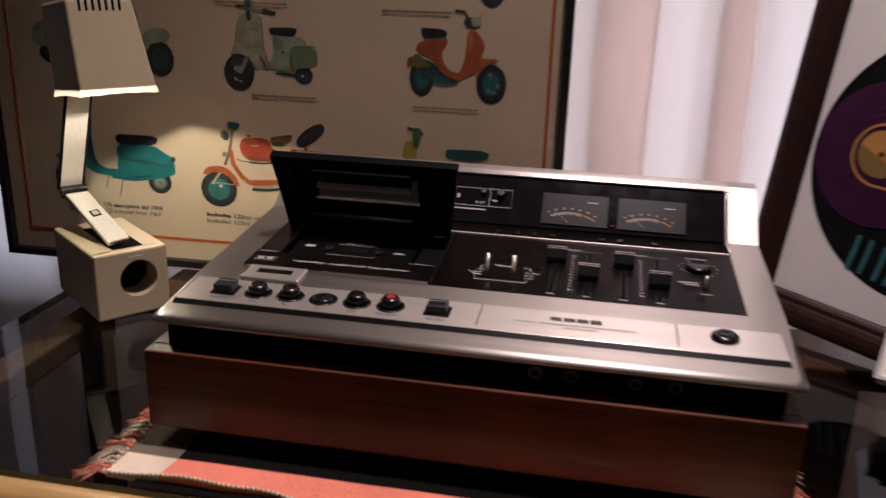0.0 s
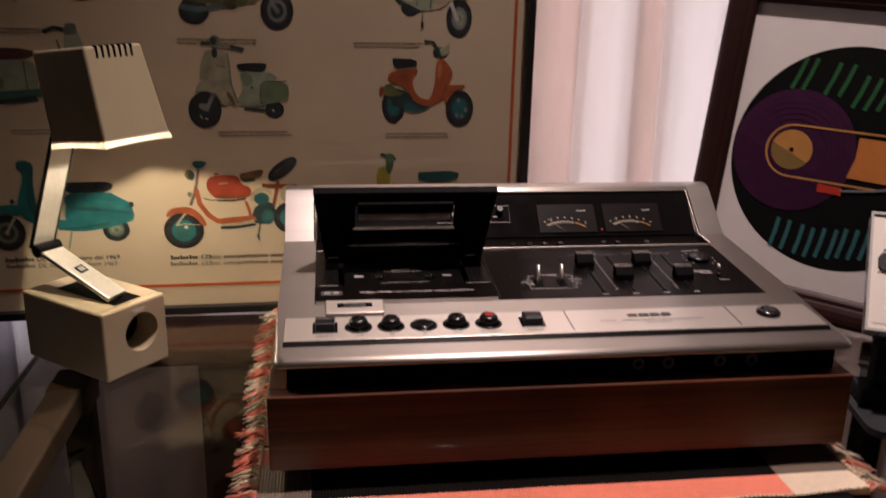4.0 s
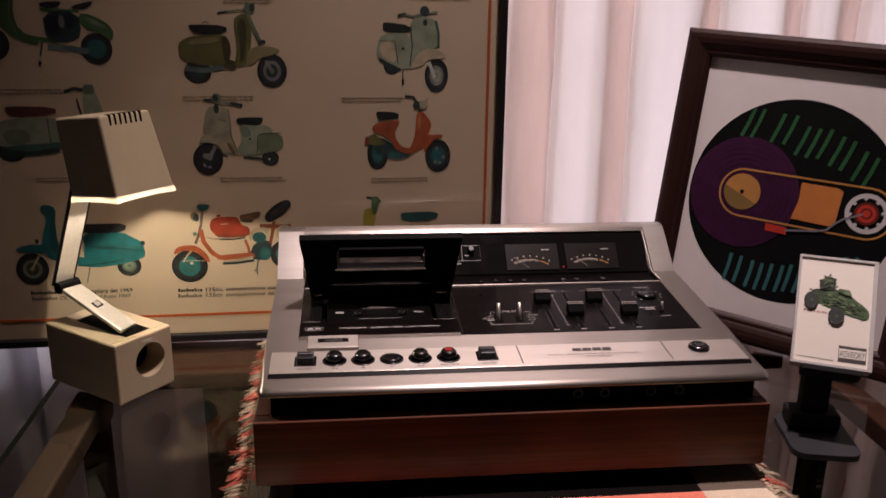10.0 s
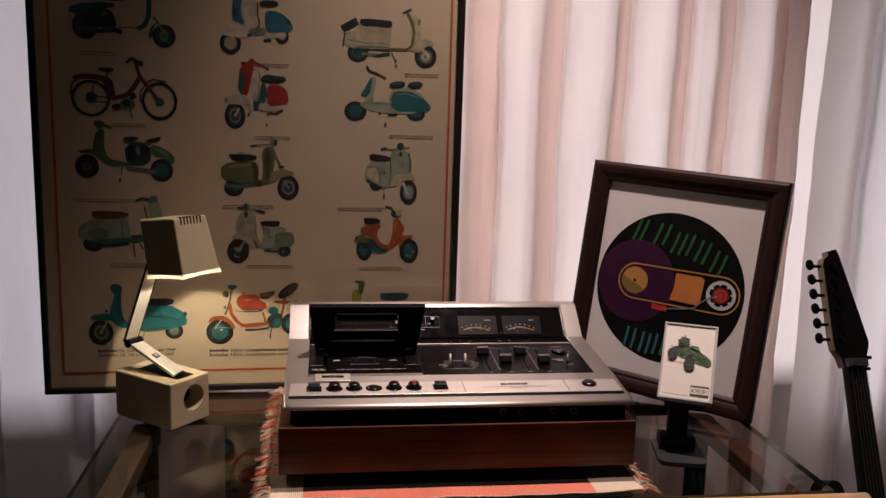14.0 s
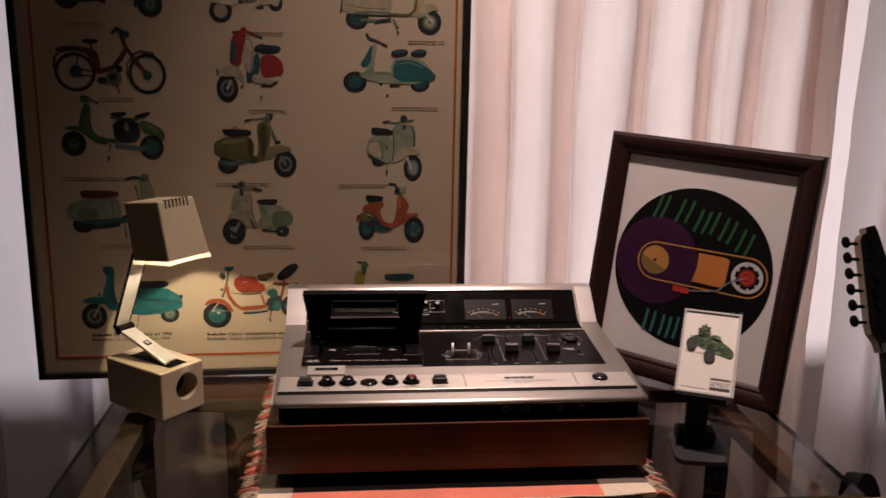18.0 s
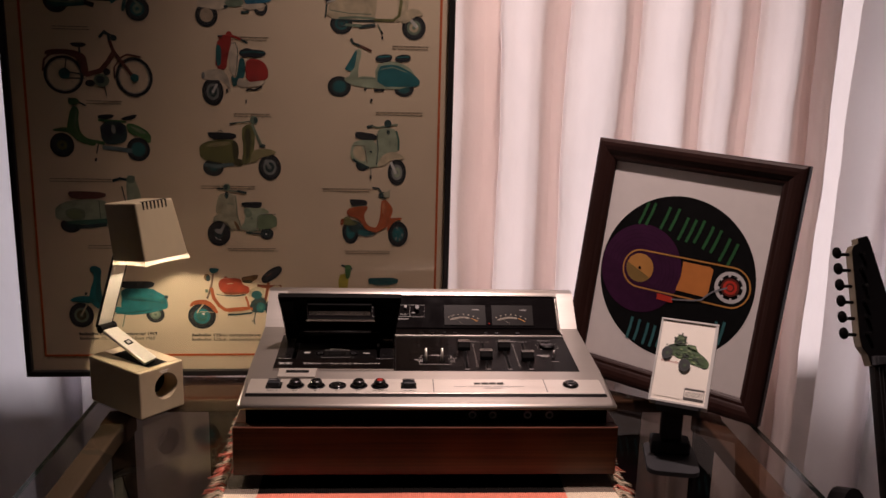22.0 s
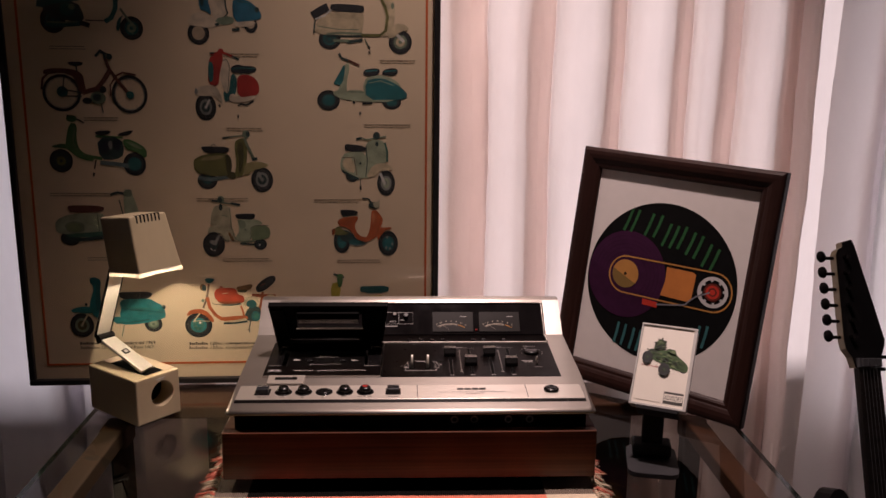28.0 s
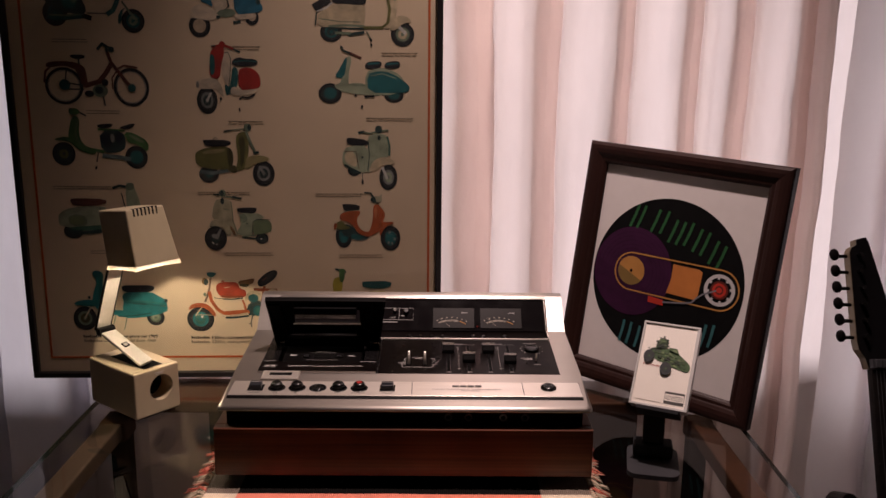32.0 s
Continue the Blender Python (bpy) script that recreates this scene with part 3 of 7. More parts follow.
def fringe(x, out, seed):
    """Twisted tufts of loose thread: coral beside the red stripes, cream and olive beside the thin ones."""
    rnd = random.Random(seed)
    groups = {0: [], 1: [], 2: []}
    y = MY0
    while y < MY1:
        red = any(a <= y < b and ink_ is BRICK_RED and b - a > 0.01 for a, b, ink_ in bands) or -0.012 < y < 0.004 or y < -0.034
        lean, reach = rnd.uniform(-0.010, 0.004), rnd.uniform(0.012, 0.021)
        rise = rnd.uniform(0.001, 0.005)
        for k in range(13):
            u = rnd.random()
            kind = (0 if u < 0.85 else 1) if red else (1 if u < 0.6 else 2 if u < 0.88 else 0)
            y2 = y + rnd.uniform(-0.0026, 0.0026)
            length = reach * rnd.uniform(0.65, 1.2)
            bend = lean + rnd.uniform(-0.004, 0.004)
            z = TABLE + 0.0045
            pts = [(x - out * 0.0015, y2, z), (x + out * length * 0.25, y2 * 0.6 + y * 0.4 + bend * 0.15, z + rise * rnd.uniform(0.4, 1.0)), (x + out * length * 0.6, y + bend * 0.6 + rnd.uniform(-0.001, 0.001), z + rise * 0.4 - 0.001), (x + out * length, y + bend + rnd.uniform(-0.0035, 0.0035), TABLE + 0.0010 + 0.002 * rnd.random())]
            groups[kind].append(tube(pts, 0.00048, 5))
        groups[(0 if rnd.random() < 0.5 else 1) if red else 1].append(ball(0.0021, Matrix.Translation((x + out * 0.0008, y, TABLE + 0.0050)) @ Matrix.Diagonal((1.2, 1.25, 0.75, 1)), 8))
        y += rnd.uniform(0.0042, 0.0062)
    for kind, m in ((0, FRINGE_CORAL), (1, FRINGE_CREAM), (2, OLIVE_COTTON)):
        tagged(part("fringe", join(*groups[kind]), m, mat_root, ("coral fringe threads", "cream fringe threads", "olive fringe threads")[kind], smooth=True), kind="stuff")


fringe(MX0, -1, 3)
fringe(MX1, 1, 5)
part("loose_thread", tube([(0.015, -0.0425, TABLE + 0.004), (0.0150, -0.0455, TABLE + 0.0045), (0.0165, -0.048, TABLE + 0.003), (0.009, -0.049, TABLE + 0.002), (-0.006, -0.0495, TABLE + 0.002)], 0.0005, 6), CREAM_COTTON, mat_root, "loose cream thread")

# ---- tape deck ----
deck = thing("tape_deck", pose(0, 0.15, TABLE + 0.004), "vintage cassette deck in brushed aluminium on a varnished walnut plinth", "tape deck")
SLOPE = math.atan(0.0652)


def on(y):
    """Height of the sloping top plate."""
    return 0.851 + 0.0652 * (y - 0.003)


def at(x, y, lift=0.0):
    """A frame lying on the top plate."""
    return Matrix.Translation((x, y, on(y) + lift)) @ Matrix.Rotation(SLOPE, 4, "X")


def lay(bm, x, y, lift=0.0):
    bm.transform(at(x, y, lift))
    return bm


# plinth
part("front_panel", box(-0.217, 0.217, 0.0, 0.013, 0.768, 0.826, 0.0014, 3), WALNUT, deck, "varnished walnut front board")
part("side_panel", box(-0.217, -0.204, 0.0132, 0.300, 0.768, 0.826, 0.0012), WALNUT, deck)
part("side_panel", box(0.204, 0.217, 0.0132, 0.300, 0.768, 0.826, 0.0012), WALNUT, deck)
part("rear_panel", box(-0.2035, 0.2035, 0.287, 0.300, 0.768, 0.826, 0.0012), WALNUT, deck)
part("bottom_panel", box(-0.2015, 0.2015, 0.0135, 0.2865, 0.769, 0.774), BLACK_MATT, deck)
for x in (-0.165, 0.165):
    for y in (0.045, 0.255):
        part("foot", cyl(0.016, 0.0145, 24, m=Matrix.Translation((x, y, 0.7545))), RUBBER, deck, "black rubber foot")
part("chassis", box(-0.2, 0.2, 0.0165, 0.286, 0.775, 0.845), BLACK_MATT, deck)
part("fascia", box(-0.2035, 0.2055, 0.0108, 0.0160, 0.8265, 0.846, 0.0006), BLACK_PANEL, deck, "recessed black front strip")
part("side_strip", box(-0.2035, -0.2005, 0.0162, 0.292, 0.8265, 0.846), BLACK_PANEL, deck)
part("side_strip", box(0.2005, 0.2055, 0.0162, 0.292, 0.8265, 0.846), BLACK_PANEL, deck)
for x in (0.051, 0.074, 0.114, 0.139):
    m = Matrix.Translation((x, 0.0109, 0.8365)) @ Matrix.Rotation(radians(90), 4, "X")
    socket = part("socket", lathe([(0.0028, -0.004), (0.0028, 0.0012), (0.0043, 0.0012), (0.0047, 0.0)], 24, m), P_STEEL, deck, "front jack socket", smooth=True)

# top plate
X0, X1 = -0.213, 0.216
# plan of the front plate with rounded corners; the rim rolls over and down
CORNER = 0.0065
turn = [radians(180 + 15 * k) for k in range(7)]
front_plan = [(X0, 0.095)] + [(X0 + CORNER * (1 + math.cos(a)), 0.0030 + CORNER * (1 + math.sin(a))) for a in turn]
front_plan += [(X1 - CORNER + CORNER * math.cos(a), 0.0030 + CORNER * (1 + math.sin(a))) for a in (t + math.pi / 2 for t in turn)] + [(X1, 0.095)]
XM, YM = (X0 + X1) / 2, 0.095
bm = bmesh.new()
rims = []
for inset, drop in ((0.0022, 0.0058), (0.0006, 0.0053), (0.0, 0.0042), (0.0003, 0.0026), (0.0013, 0.0011), (0.0028, 0.0003), (0.0048, 0.0)):
    ky = 1 - inset / (YM - 0.0030)
    rim = []
    for x, y in front_plan:
        kx = 1 - (inset if y < 0.09 else 0.0) / (X1 - XM)
        y = YM + (y - YM) * ky
        rim.append(bm.verts.new((XM + (x - XM) * kx, y, on(y) - drop)))
    rims.append(rim)
for a, b in zip(rims, rims[1:]):
    for k in range(len(a) - 1):
        bm.faces.new((a[k], a[k + 1], b[k + 1], b[k])).smooth = True
bm.faces.new(rims[-1])
bm.faces.new(rims[0][::-1])
bm.faces.new([rim[0] for rim in rims] + [rim[-1] for rim in rims[::-1]])
part("top_plate", bm, STEEL, deck, "brushed aluminium top plate")
side_profile = [(0.095, 0.8455), (0.095, on(0.095)), (0.236, on(0.236)), (0.300, on(0.236)), (0.300, 0.8455)]
part("side_plate", prism(side_profile, X0, -0.1845), STEEL, deck)
part("side_plate", prism(side_profile, 0.1905, X1), STEEL, deck)
cheek = [(0.2365, on(0.236) + 0.0001), (0.278, 0.9000), (0.2835, 0.9040), (0.288, 0.9052), (0.2988, 0.9052), (0.300, 0.9043), (0.300, on(0.236) + 0.0001)]
part("cheek", prism(cheek, X0, -0.1865), STEEL_SATIN, deck, "sloping aluminium cheek")
part("cheek", prism(cheek, 0.1925, X1), STEEL_SATIN, deck, "sloping aluminium cheek")
ridge = [(0.2795, 0.893), (0.2795, 0.9006), (0.2835, 0.9040), (0.288, 0.9052), (0.2988, 0.9052), (0.300, 0.9043), (0.300, 0.87)]
part("ridge", prism(ridge, -0.1864, 0.1924), STEEL, deck, "aluminium top ridge")
# trim round the display
trim = 0.0011
part("trim", tube([(-0.184, 0.2365, on(0.236) + 0.001), (-0.184, 0.2768, 0.8996), (-0.182, 0.2785, 0.9012), (0.188, 0.2785, 0.9012), (0.190, 0.2768, 0.8996), (0.190, 0.2365, on(0.236) + 0.001), (0.190, 0.209, on(0.209) + 0.0015)], trim, 8), STEEL, deck, "bright metal trim", smooth=True)
part("trim", box(-0.183, 0.1895, 0.2062, 0.2085, on(0.207) - 0.001, on(0.207) + 0.0016, 0.0005), STEEL_LIGHT, deck, "bright metal strip")
part("ledge", box(-0.184, 0.190, 0.2088, 0.246, 0.855, on(0.207) - 0.0012), BLACK_PANEL, deck)
# display


def on_display(x, s, lift=0.0):
    """A frame on the sloping display; s runs from 0 at its foot to 1 at its top edge."""
    ang = math.atan2(0.0355, 0.036)
    return Matrix.Translation((x, 0.243 + s * 0.036, 0.8645 + s * 0.0355)) @ Matrix.Rotation(ang, 4, "X") @ Matrix.Translation((0, 0, lift))


bm = box(-0.184, 0.190, 0.0, 0.0505, -0.004, 0.0, 0.0004)
bm.transform(on_display(0, 0))
part("display", bm, DISPLAY, deck, "glossy black display panel")
for x in (0.0318, 0.0985):
    bm = box(0, 0.0585, 0.004, 0.036, 0.0002, 0.0012, 0.0003)
    bm.transform(on_display(x, 0))
    meter = part("meter", bm, METER, deck, "level meter behind smoked plastic")
    for r, w, a0, a1, ink in ((0.036, 0.0005, 116, 74, METER_INK), (0.0375, 0.0011, 72, 56, P_OCHRE), (0.0375, 0.0010, 118, 74, METER_INK)):
        pts = [(0.0255 + r * math.cos(radians(a0 + (a1 - a0) * k / 10)), -0.021 + r * math.sin(radians(a0 + (a1 - a0) * k / 10))) for k in range(11)]
        s = Sheet(0.0013)
        s.line(pts, w, ink)
        s.bm.transform(on_display(x, 0))
        part("scale", s.bm, s.inks, meter)
    s = Sheet(0.0016)
    for k in range(7):
        a = radians(118 - 10 * k)
        s.fill([(0.0255 + 0.041 * math.cos(a) - 0.0008, -0.021 + 0.041 * math.sin(a)), (0.0255 + 0.041 * math.cos(a) + 0.0008, -0.021 + 0.041 * math.sin(a)), (0.0255 + 0.041 * math.cos(a) + 0.0008, -0.0195 + 0.041 * math.sin(a)), (0.0255 + 0.041 * math.cos(a) - 0.0008, -0.0195 + 0.041 * math.sin(a))], METER_INK, layer=False)
    s.fill([(0.040, 0.0275), (0.049, 0.0275), (0.049, 0.0286), (0.040, 0.0286)], PRINT_DIM)
    s.bm.transform(on_display(x, 0))
    part("marks", s.bm, s.inks, meter)
    s = Sheet(0.0022)
    s.line([(0.024, 0.006), (0.009, 0.019)], 0.0003, METER_INK)
    s.bm.transform(on_display(x, 0))
    part("needle", s.bm, s.inks, meter)
part("lamp", ball(0.0014, on_display(0.0945, 0.13, 0.0008), 10), RED, deck, "small red peak lamp")
# switch field on the display
s = Sheet(0.0004)
s.line([(-0.068, 0.017), (0.004, 0.017), (0.004, 0.0355), (-0.068, 0.0355)], 0.0005, PRINT_DIM, closed=True)
s.line([(-0.016, 0.017), (-0.016, 0.0355)], 0.0005, PRINT_DIM)
for x in (-0.060, -0.053, -0.046):
    s.fill([(x, 0.024), (x + 0.0022, 0.024), (x + 0.0022, 0.0285), (x, 0.0285)], PRINT_DIM, layer=False)
s.fill([(-0.0135, 0.0225), (-0.0085, 0.0225), (-0.0085, 0.0238), (-0.0135, 0.0238)], PRINT_DIM)
s.fill([(-0.052, 0.0125), (-0.018, 0.0125), (-0.018, 0.0138), (-0.052, 0.0138)], PRINT_DIM)
s.bm.transform(on_display(0, 0))
tagged(part("marking", s.bm, s.inks, deck), "fine grey printed marks", kind="stuff")
letters("lettering", "RESET", 0.0034, on_display(-0.0290, 0, 0.0004) @ Matrix.Translation((0, 0.0195, 0)), PRINT_DIM, deck, "small printed word", 0.0095)
part("reset_button", cyl(0.0022, 0.004, 16, m=on_display(-0.022, 0.62)), CHROME, deck, "small chrome button")
part("switch_knob", cyl(0.0036, 0.006, 16, bevel=0.0008, m=on_display(-0.006, 0.58)), BLACK_PLASTIC, deck)
for x in (-0.001, 0.015, 0.030, 0.045, 0.087, 0.1015, 0.130):
    m = Matrix.Translation((x, 0.218, on(0.207) - 0.0013)) @ Matrix.Rotation(radians(10), 4, "X")
    part("small_button", cyl(0.0030, 0.0034, 16, bevel=0.0006, m=m), BLACK_PLASTIC, deck, "small dark push button", smooth=False)

# black control panel
bm = box(-0.0355, 0.1905, 0.0, 0.1105, -0.005, 0.0004, 0.0003)
bm.transform(at(0, 0.095))
part("control_panel", bm, BLACK_PANEL, deck, "black control panel")
part("panel_step", lay(box(-0.0375, -0.0357, 0.001, 0.110, -0.006, 0.0022, 0.0005), 0, 0.095), BLACK_PLASTIC, deck)
# cassette well
part("well_front", lay(box(-0.1843, -0.0378, 0.0, 0.030, -0.005, 0.0026, 0.0006), 0, 0.095), BLACK_PANEL, deck, "black cassette well front")
part("well_edge", lay(box(-0.184, -0.038, -0.0006, 0.0005, -0.001, 0.0030, 0.0003), 0, 0.095), CHROME, deck, "thin bright edge")
part("well_side", lay(box(-0.1843, -0.165, 0.0302, 0.1105, -0.005, 0.002, 0.0006), 0, 0.095), BLACK_PLASTIC, deck)
part("well_side", lay(box(-0.056, -0.0378, 0.0302, 0.1105, -0.005, 0.002, 0.0006), 0, 0.095), BLACK_PLASTIC, deck)
part("well_floor", lay(box(-0.1648, -0.0562, 0.0302, 0.1105, -0.0125, -0.0105), 0, 0.095), BLACK_MATT, deck)
letters("lettering", "THREE HEAD / CLOSED LOOP  DUAL CAPSTAN", 0.0042, at(-0.149, 0.1085, 0.0029), PRINT, deck, "white printed words", 0.093)
s = Sheet(0.0028)
s.line([(-0.179, 0.012), (-0.163, 0.012), (-0.163, 0.018), (-0.179, 0.018)], 0.0007, PRINT_DIM, closed=True)
s.fill([(-0.177, 0.0135), (-0.172, 0.0135), (-0.172, 0.0165), (-0.177, 0.0165)], PRINT_DIM)
s.fill([(-0.170, 0.0135), (-0.165, 0.0135), (-0.165, 0.0165), (-0.170, 0.0165)], PRINT_DIM)
s.fill([(-0.060, 0.0285), (-0.040, 0.0285), (-0.040, 0.0291), (-0.060, 0.0291)], PRINT_DIM)
s.fill([(-0.181, 0.0285), (-0.166, 0.0285), (-0.166, 0.0291), (-0.181, 0.0291)], PRINT_DIM)
s.bm.transform(at(0, 0.095))
tagged(part("marking", s.bm, s.inks, deck), "fine grey printed marks", kind="stuff")

# lid, standing open
LID = Matrix.Translation((-0.107, 0.193, 0.868)) @ Matrix.Rotation(radians(90 + 26), 4, "X")
# in this frame x runs along the lid, y up the lid, z towards the viewer


def lid_part(name, x0, x1, y0, y1, z0, z1, material, parent, label="", bevel=0.0006):
    bm = box(x0, x1, y0, y1, z0, z1, bevel)
    bm.transform(LID)
    return part(name, bm, material, parent, label)


def lid_slab(name, points, z0, z1, parent, material=LID_BLACK, label=""):
    bm = slab(points, z0, z1)
    bm.transform(LID)
    return part(name, bm, material, parent, label)


def half(y):
    """Half the lid's width: it narrows towards its hinge."""
    return 0.0665 + 0.0095 * y / 0.072


lid = lid_slab("lid", [(-half(0.054), 0.054), (half(0.054), 0.054), (half(0.072), 0.072), (-half(0.072), 0.072)], -0.004, 0.0, deck, label="open black cassette lid with a cut-out")
lid_slab("lower_rail", [(-half(0.0), 0.0), (half(0.0), 0.0), (half(0.0295), 0.0295), (-half(0.0295), 0.0295)], -0.004, 0.0, lid)
for k in (-1, 1):
    lid_slab("stile", [(k * 0.043, 0.0296), (k * half(0.0296), 0.0296), (k * half(0.0539), 0.0539), (k * 0.043, 0.0539)], -0.004, 0.0, lid)
    lid_slab("rim", [(k * 0.052, 0.0), (k * half(0.0), 0.0), (k * half(0.0655), 0.0655), (k * 0.060, 0.0655)], 0.0, 0.005, lid)
    bm = slab([(-0.004, -0.004), (0.016, -0.004), (0.010, 0.030), (0.006, 0.050), (0.004, 0.072), (-0.004, 0.072)], 0, 0.0016)
    bm.transform(LID @ Matrix(((0, k * 0.0095 / 0.072, k, k * 0.0667), (0, 1, 0, 0), (1, 0, 0, 0), (0, 0, 0, 1))))
    part("flange", bm, LID_BLACK, lid)
lid_slab("rim", [(-half(0.066), 0.066), (half(0.066), 0.066), (half(0.072), 0.072), (-half(0.072), 0.072)], 0.0, 0.0035, lid)
lid_part("shelf", -0.041, 0.040, 0.0535, 0.0645, 0.0002, 0.0095, LID_BLACK, lid)
# canted a little upwards
bm = box(-0.040, 0.038, -0.0044, 0.0044, -0.0006, 0.0006, 0.0003)
bm.transform(LID @ Matrix.Translation((0, 0.0495, 0.0060)) @ Matrix.Rotation(radians(-25), 4, "X"))
part("window", bm, LID_BAR, lid, "bright window strip")
bm = box(-0.045, 0.044, -0.0012, 0.0012, -0.0006, 0.0006, 0.0003)
bm.transform(LID @ Matrix.Translation((0, 0.0302, 0.0016)) @ Matrix.Rotation(radians(-25), 4, "X"))
part("guide", bm, LID_BAR, lid, "bright metal guide")
lid_part("holder", -0.058, 0.055, 0.0, 0.010, 0.0004, 0.013, BLACK_PANEL, lid, "black cassette holder")
bm = cyl(0.0042, 0.108, 20, m=LID @ Matrix.Translation((-0.054, 0.0142, 0.0085)) @ Matrix.Rotation(radians(90), 4, "Y"))
part("holder_roll", bm, LID_BLACK, lid, "rounded glossy holder edge", smooth=True)
lid_part("holder_edge", -0.053, 0.050, 0.0172, 0.0182, 0.0075, 0.0105, LID_BAR, lid, "bright metal guide")

# cassette in the well
tape = thing("cassette_tape", at(-0.110, 0.127, -0.0104), "black cassette tape lying in the open well of the deck", "cassette")
part("shell", box(-0.0502, 0.0502, 0.0, 0.064, 0.0, 0.0105, 0.0012), TAPE_BLACK, tape, local=True)
for x in (-0.0212, 0.0212):
    part("hub", lathe([(0.0034, 0.0106), (0.0034, 0.0118), (0.0056, 0.0118), (0.0056, 0.0106)], 24, Matrix.Translation((x, 0.020, 0))), BLACK_PLASTIC, tape, "black reel hub", local=True)
    for k in range(6):
        bm = box(-0.0006, 0.0006, 0.0018, 0.0036, 0.0106, 0.0116)
        bm.transform(Matrix.Translation((x, 0.020, 0)) @ Matrix.Rotation(k * math.pi / 3, 4, "Z"))
        part("tooth", bm, DARK_GREY, tape, local=True)
for (a, b, c, d, ink) in ((-0.042, -0.034, 0.021, 0.025, PRINT_DIM), (-0.016, 0.016, 0.0310, 0.0318, PRINT_DIM), (-0.010, 0.006, 0.0330, 0.0362, PRINT_DIM), (0.007, 0.014, 0.0335, 0.0345, PRINT_DIM), (0.033, 0.042, 0.020, 0.0212, PRINT_DIM), (0.033, 0.040, 0.022, 0.0232, PRINT_DIM), (-0.020, 0.020, 0.008, 0.0086, PRINT_DIM)):
    s = Sheet(0.0106)
    s.fill([(a, c), (b, c), (b, d), (a, d)], ink)
    s.done("print", tape, "faint white print")
part("tape_window", box(-0.011, 0.011, 0.015, 0.025, 0.0106, 0.0110, 0.0002), BLACK_MATT, tape, local=True)

# raised control strip with keys
part("control_strip", lay(box(-0.206, 0.208, 0.0, 0.038, 0.0015, 0.0022, 0.0003), 0, 0.0295), STEEL_LIGHT, deck, "light brushed control strip")
bm = bmesh.new()
rim_low = [bm.verts.new(p) for p in ((-0.2065, -0.0052, 0.0001), (0.2085, -0.0052, 0.0001), (0.2085, 0.0385, 0.0001), (-0.2065, 0.0385, 0.0001))]
rim_top = [bm.verts.new(p) for p in ((-0.2062, -0.0006, 0.00195), (0.2082, -0.0006, 0.00195), (0.2082, 0.0382, 0.00195), (-0.2062, 0.0382, 0.00195))]
for k in range(4):
    bm.faces.new((rim_low[k], rim_low[(k + 1) % 4], rim_top[(k + 1) % 4], rim_top[k]))
bm.faces.new(rim_top)
bm.faces.new(rim_low[::-1])
part("strip_base", lay(bm, 0, 0.0295), BLACK_PANEL, deck, "black sloping base of the strip")
for x in (0.008, 0.140):
    part("divider", lay(box(x - 0.0004, x + 0.0004, 0.004, 0.037, 0.0022, 0.00245), 0, 0.0295), PRINT_DARK, deck)
s = Sheet(0.0024)
for k in range(4):
    s.fill([(0.056 + 0.009 * k, 0.0232), (0.0638 + 0.009 * k, 0.0232), (0.0638 + 0.009 * k, 0.0282), (0.056 + 0.009 * k, 0.0282)], PRINT_DARK)
s.bm.transform(at(0, 0.0295))
part("badge", s.bm, s.inks, deck, "dark maker's badge bars")
s = Sheet(0.0024)
for x0, x1, y0 in ((0.032, 0.046, 0.0170), (0.049, 0.076, 0.0170), (0.078, 0.114, 0.0170), (0.066, 0.088, 0.0125)):
    s.fill([(x0, y0), (x1, y0), (x1, y0 + 0.0011), (x0, y0 + 0.0011)], PRINT_DIM)
s.bm.transform(at(0, 0.0295))
part("fine_print", s.bm, s.inks, deck, "small grey printed lines")


def key(x, y, label):
    """A square piano key with a bright line across its top."""
    k = part("key", lay(box(-0.0072, 0.0072, -0.0065, 0.0065, 0.002, 0.0088, 0.0012), x, y), BLUE_BLACK, deck, label)
    part("collar", lay(box(-0.0092, 0.0092, -0.0085, 0.0080, 0.0021, 0.0030, 0.0004), x, y), BLACK_PLASTIC, k)
    part("line", lay(box(-0.0068, 0.0068, 0.0016, 0.0022, 0.0087, 0.0091), x, y), PRINT_DIM, k)


def push(x, y, rise, label):
    b = part("push_button", lathe([(0.0, 0.0), (0.0072, 0.0), (0.0072, rise * 0.55), (0.0066, rise * 0.8), (0.0050, rise), (0.0, rise - 0.0006)], 28, at(x, y, 0.0021)), BLACK_PLASTIC, deck, label, smooth=True)
    part("collar", lathe([(0.0074, 0.0022), (0.0074, 0.0029), (0.0098, 0.0029), (0.0104, 0.0022)], 32, at(x, y)), BLACK_PLASTIC, b, smooth=True)
    return b


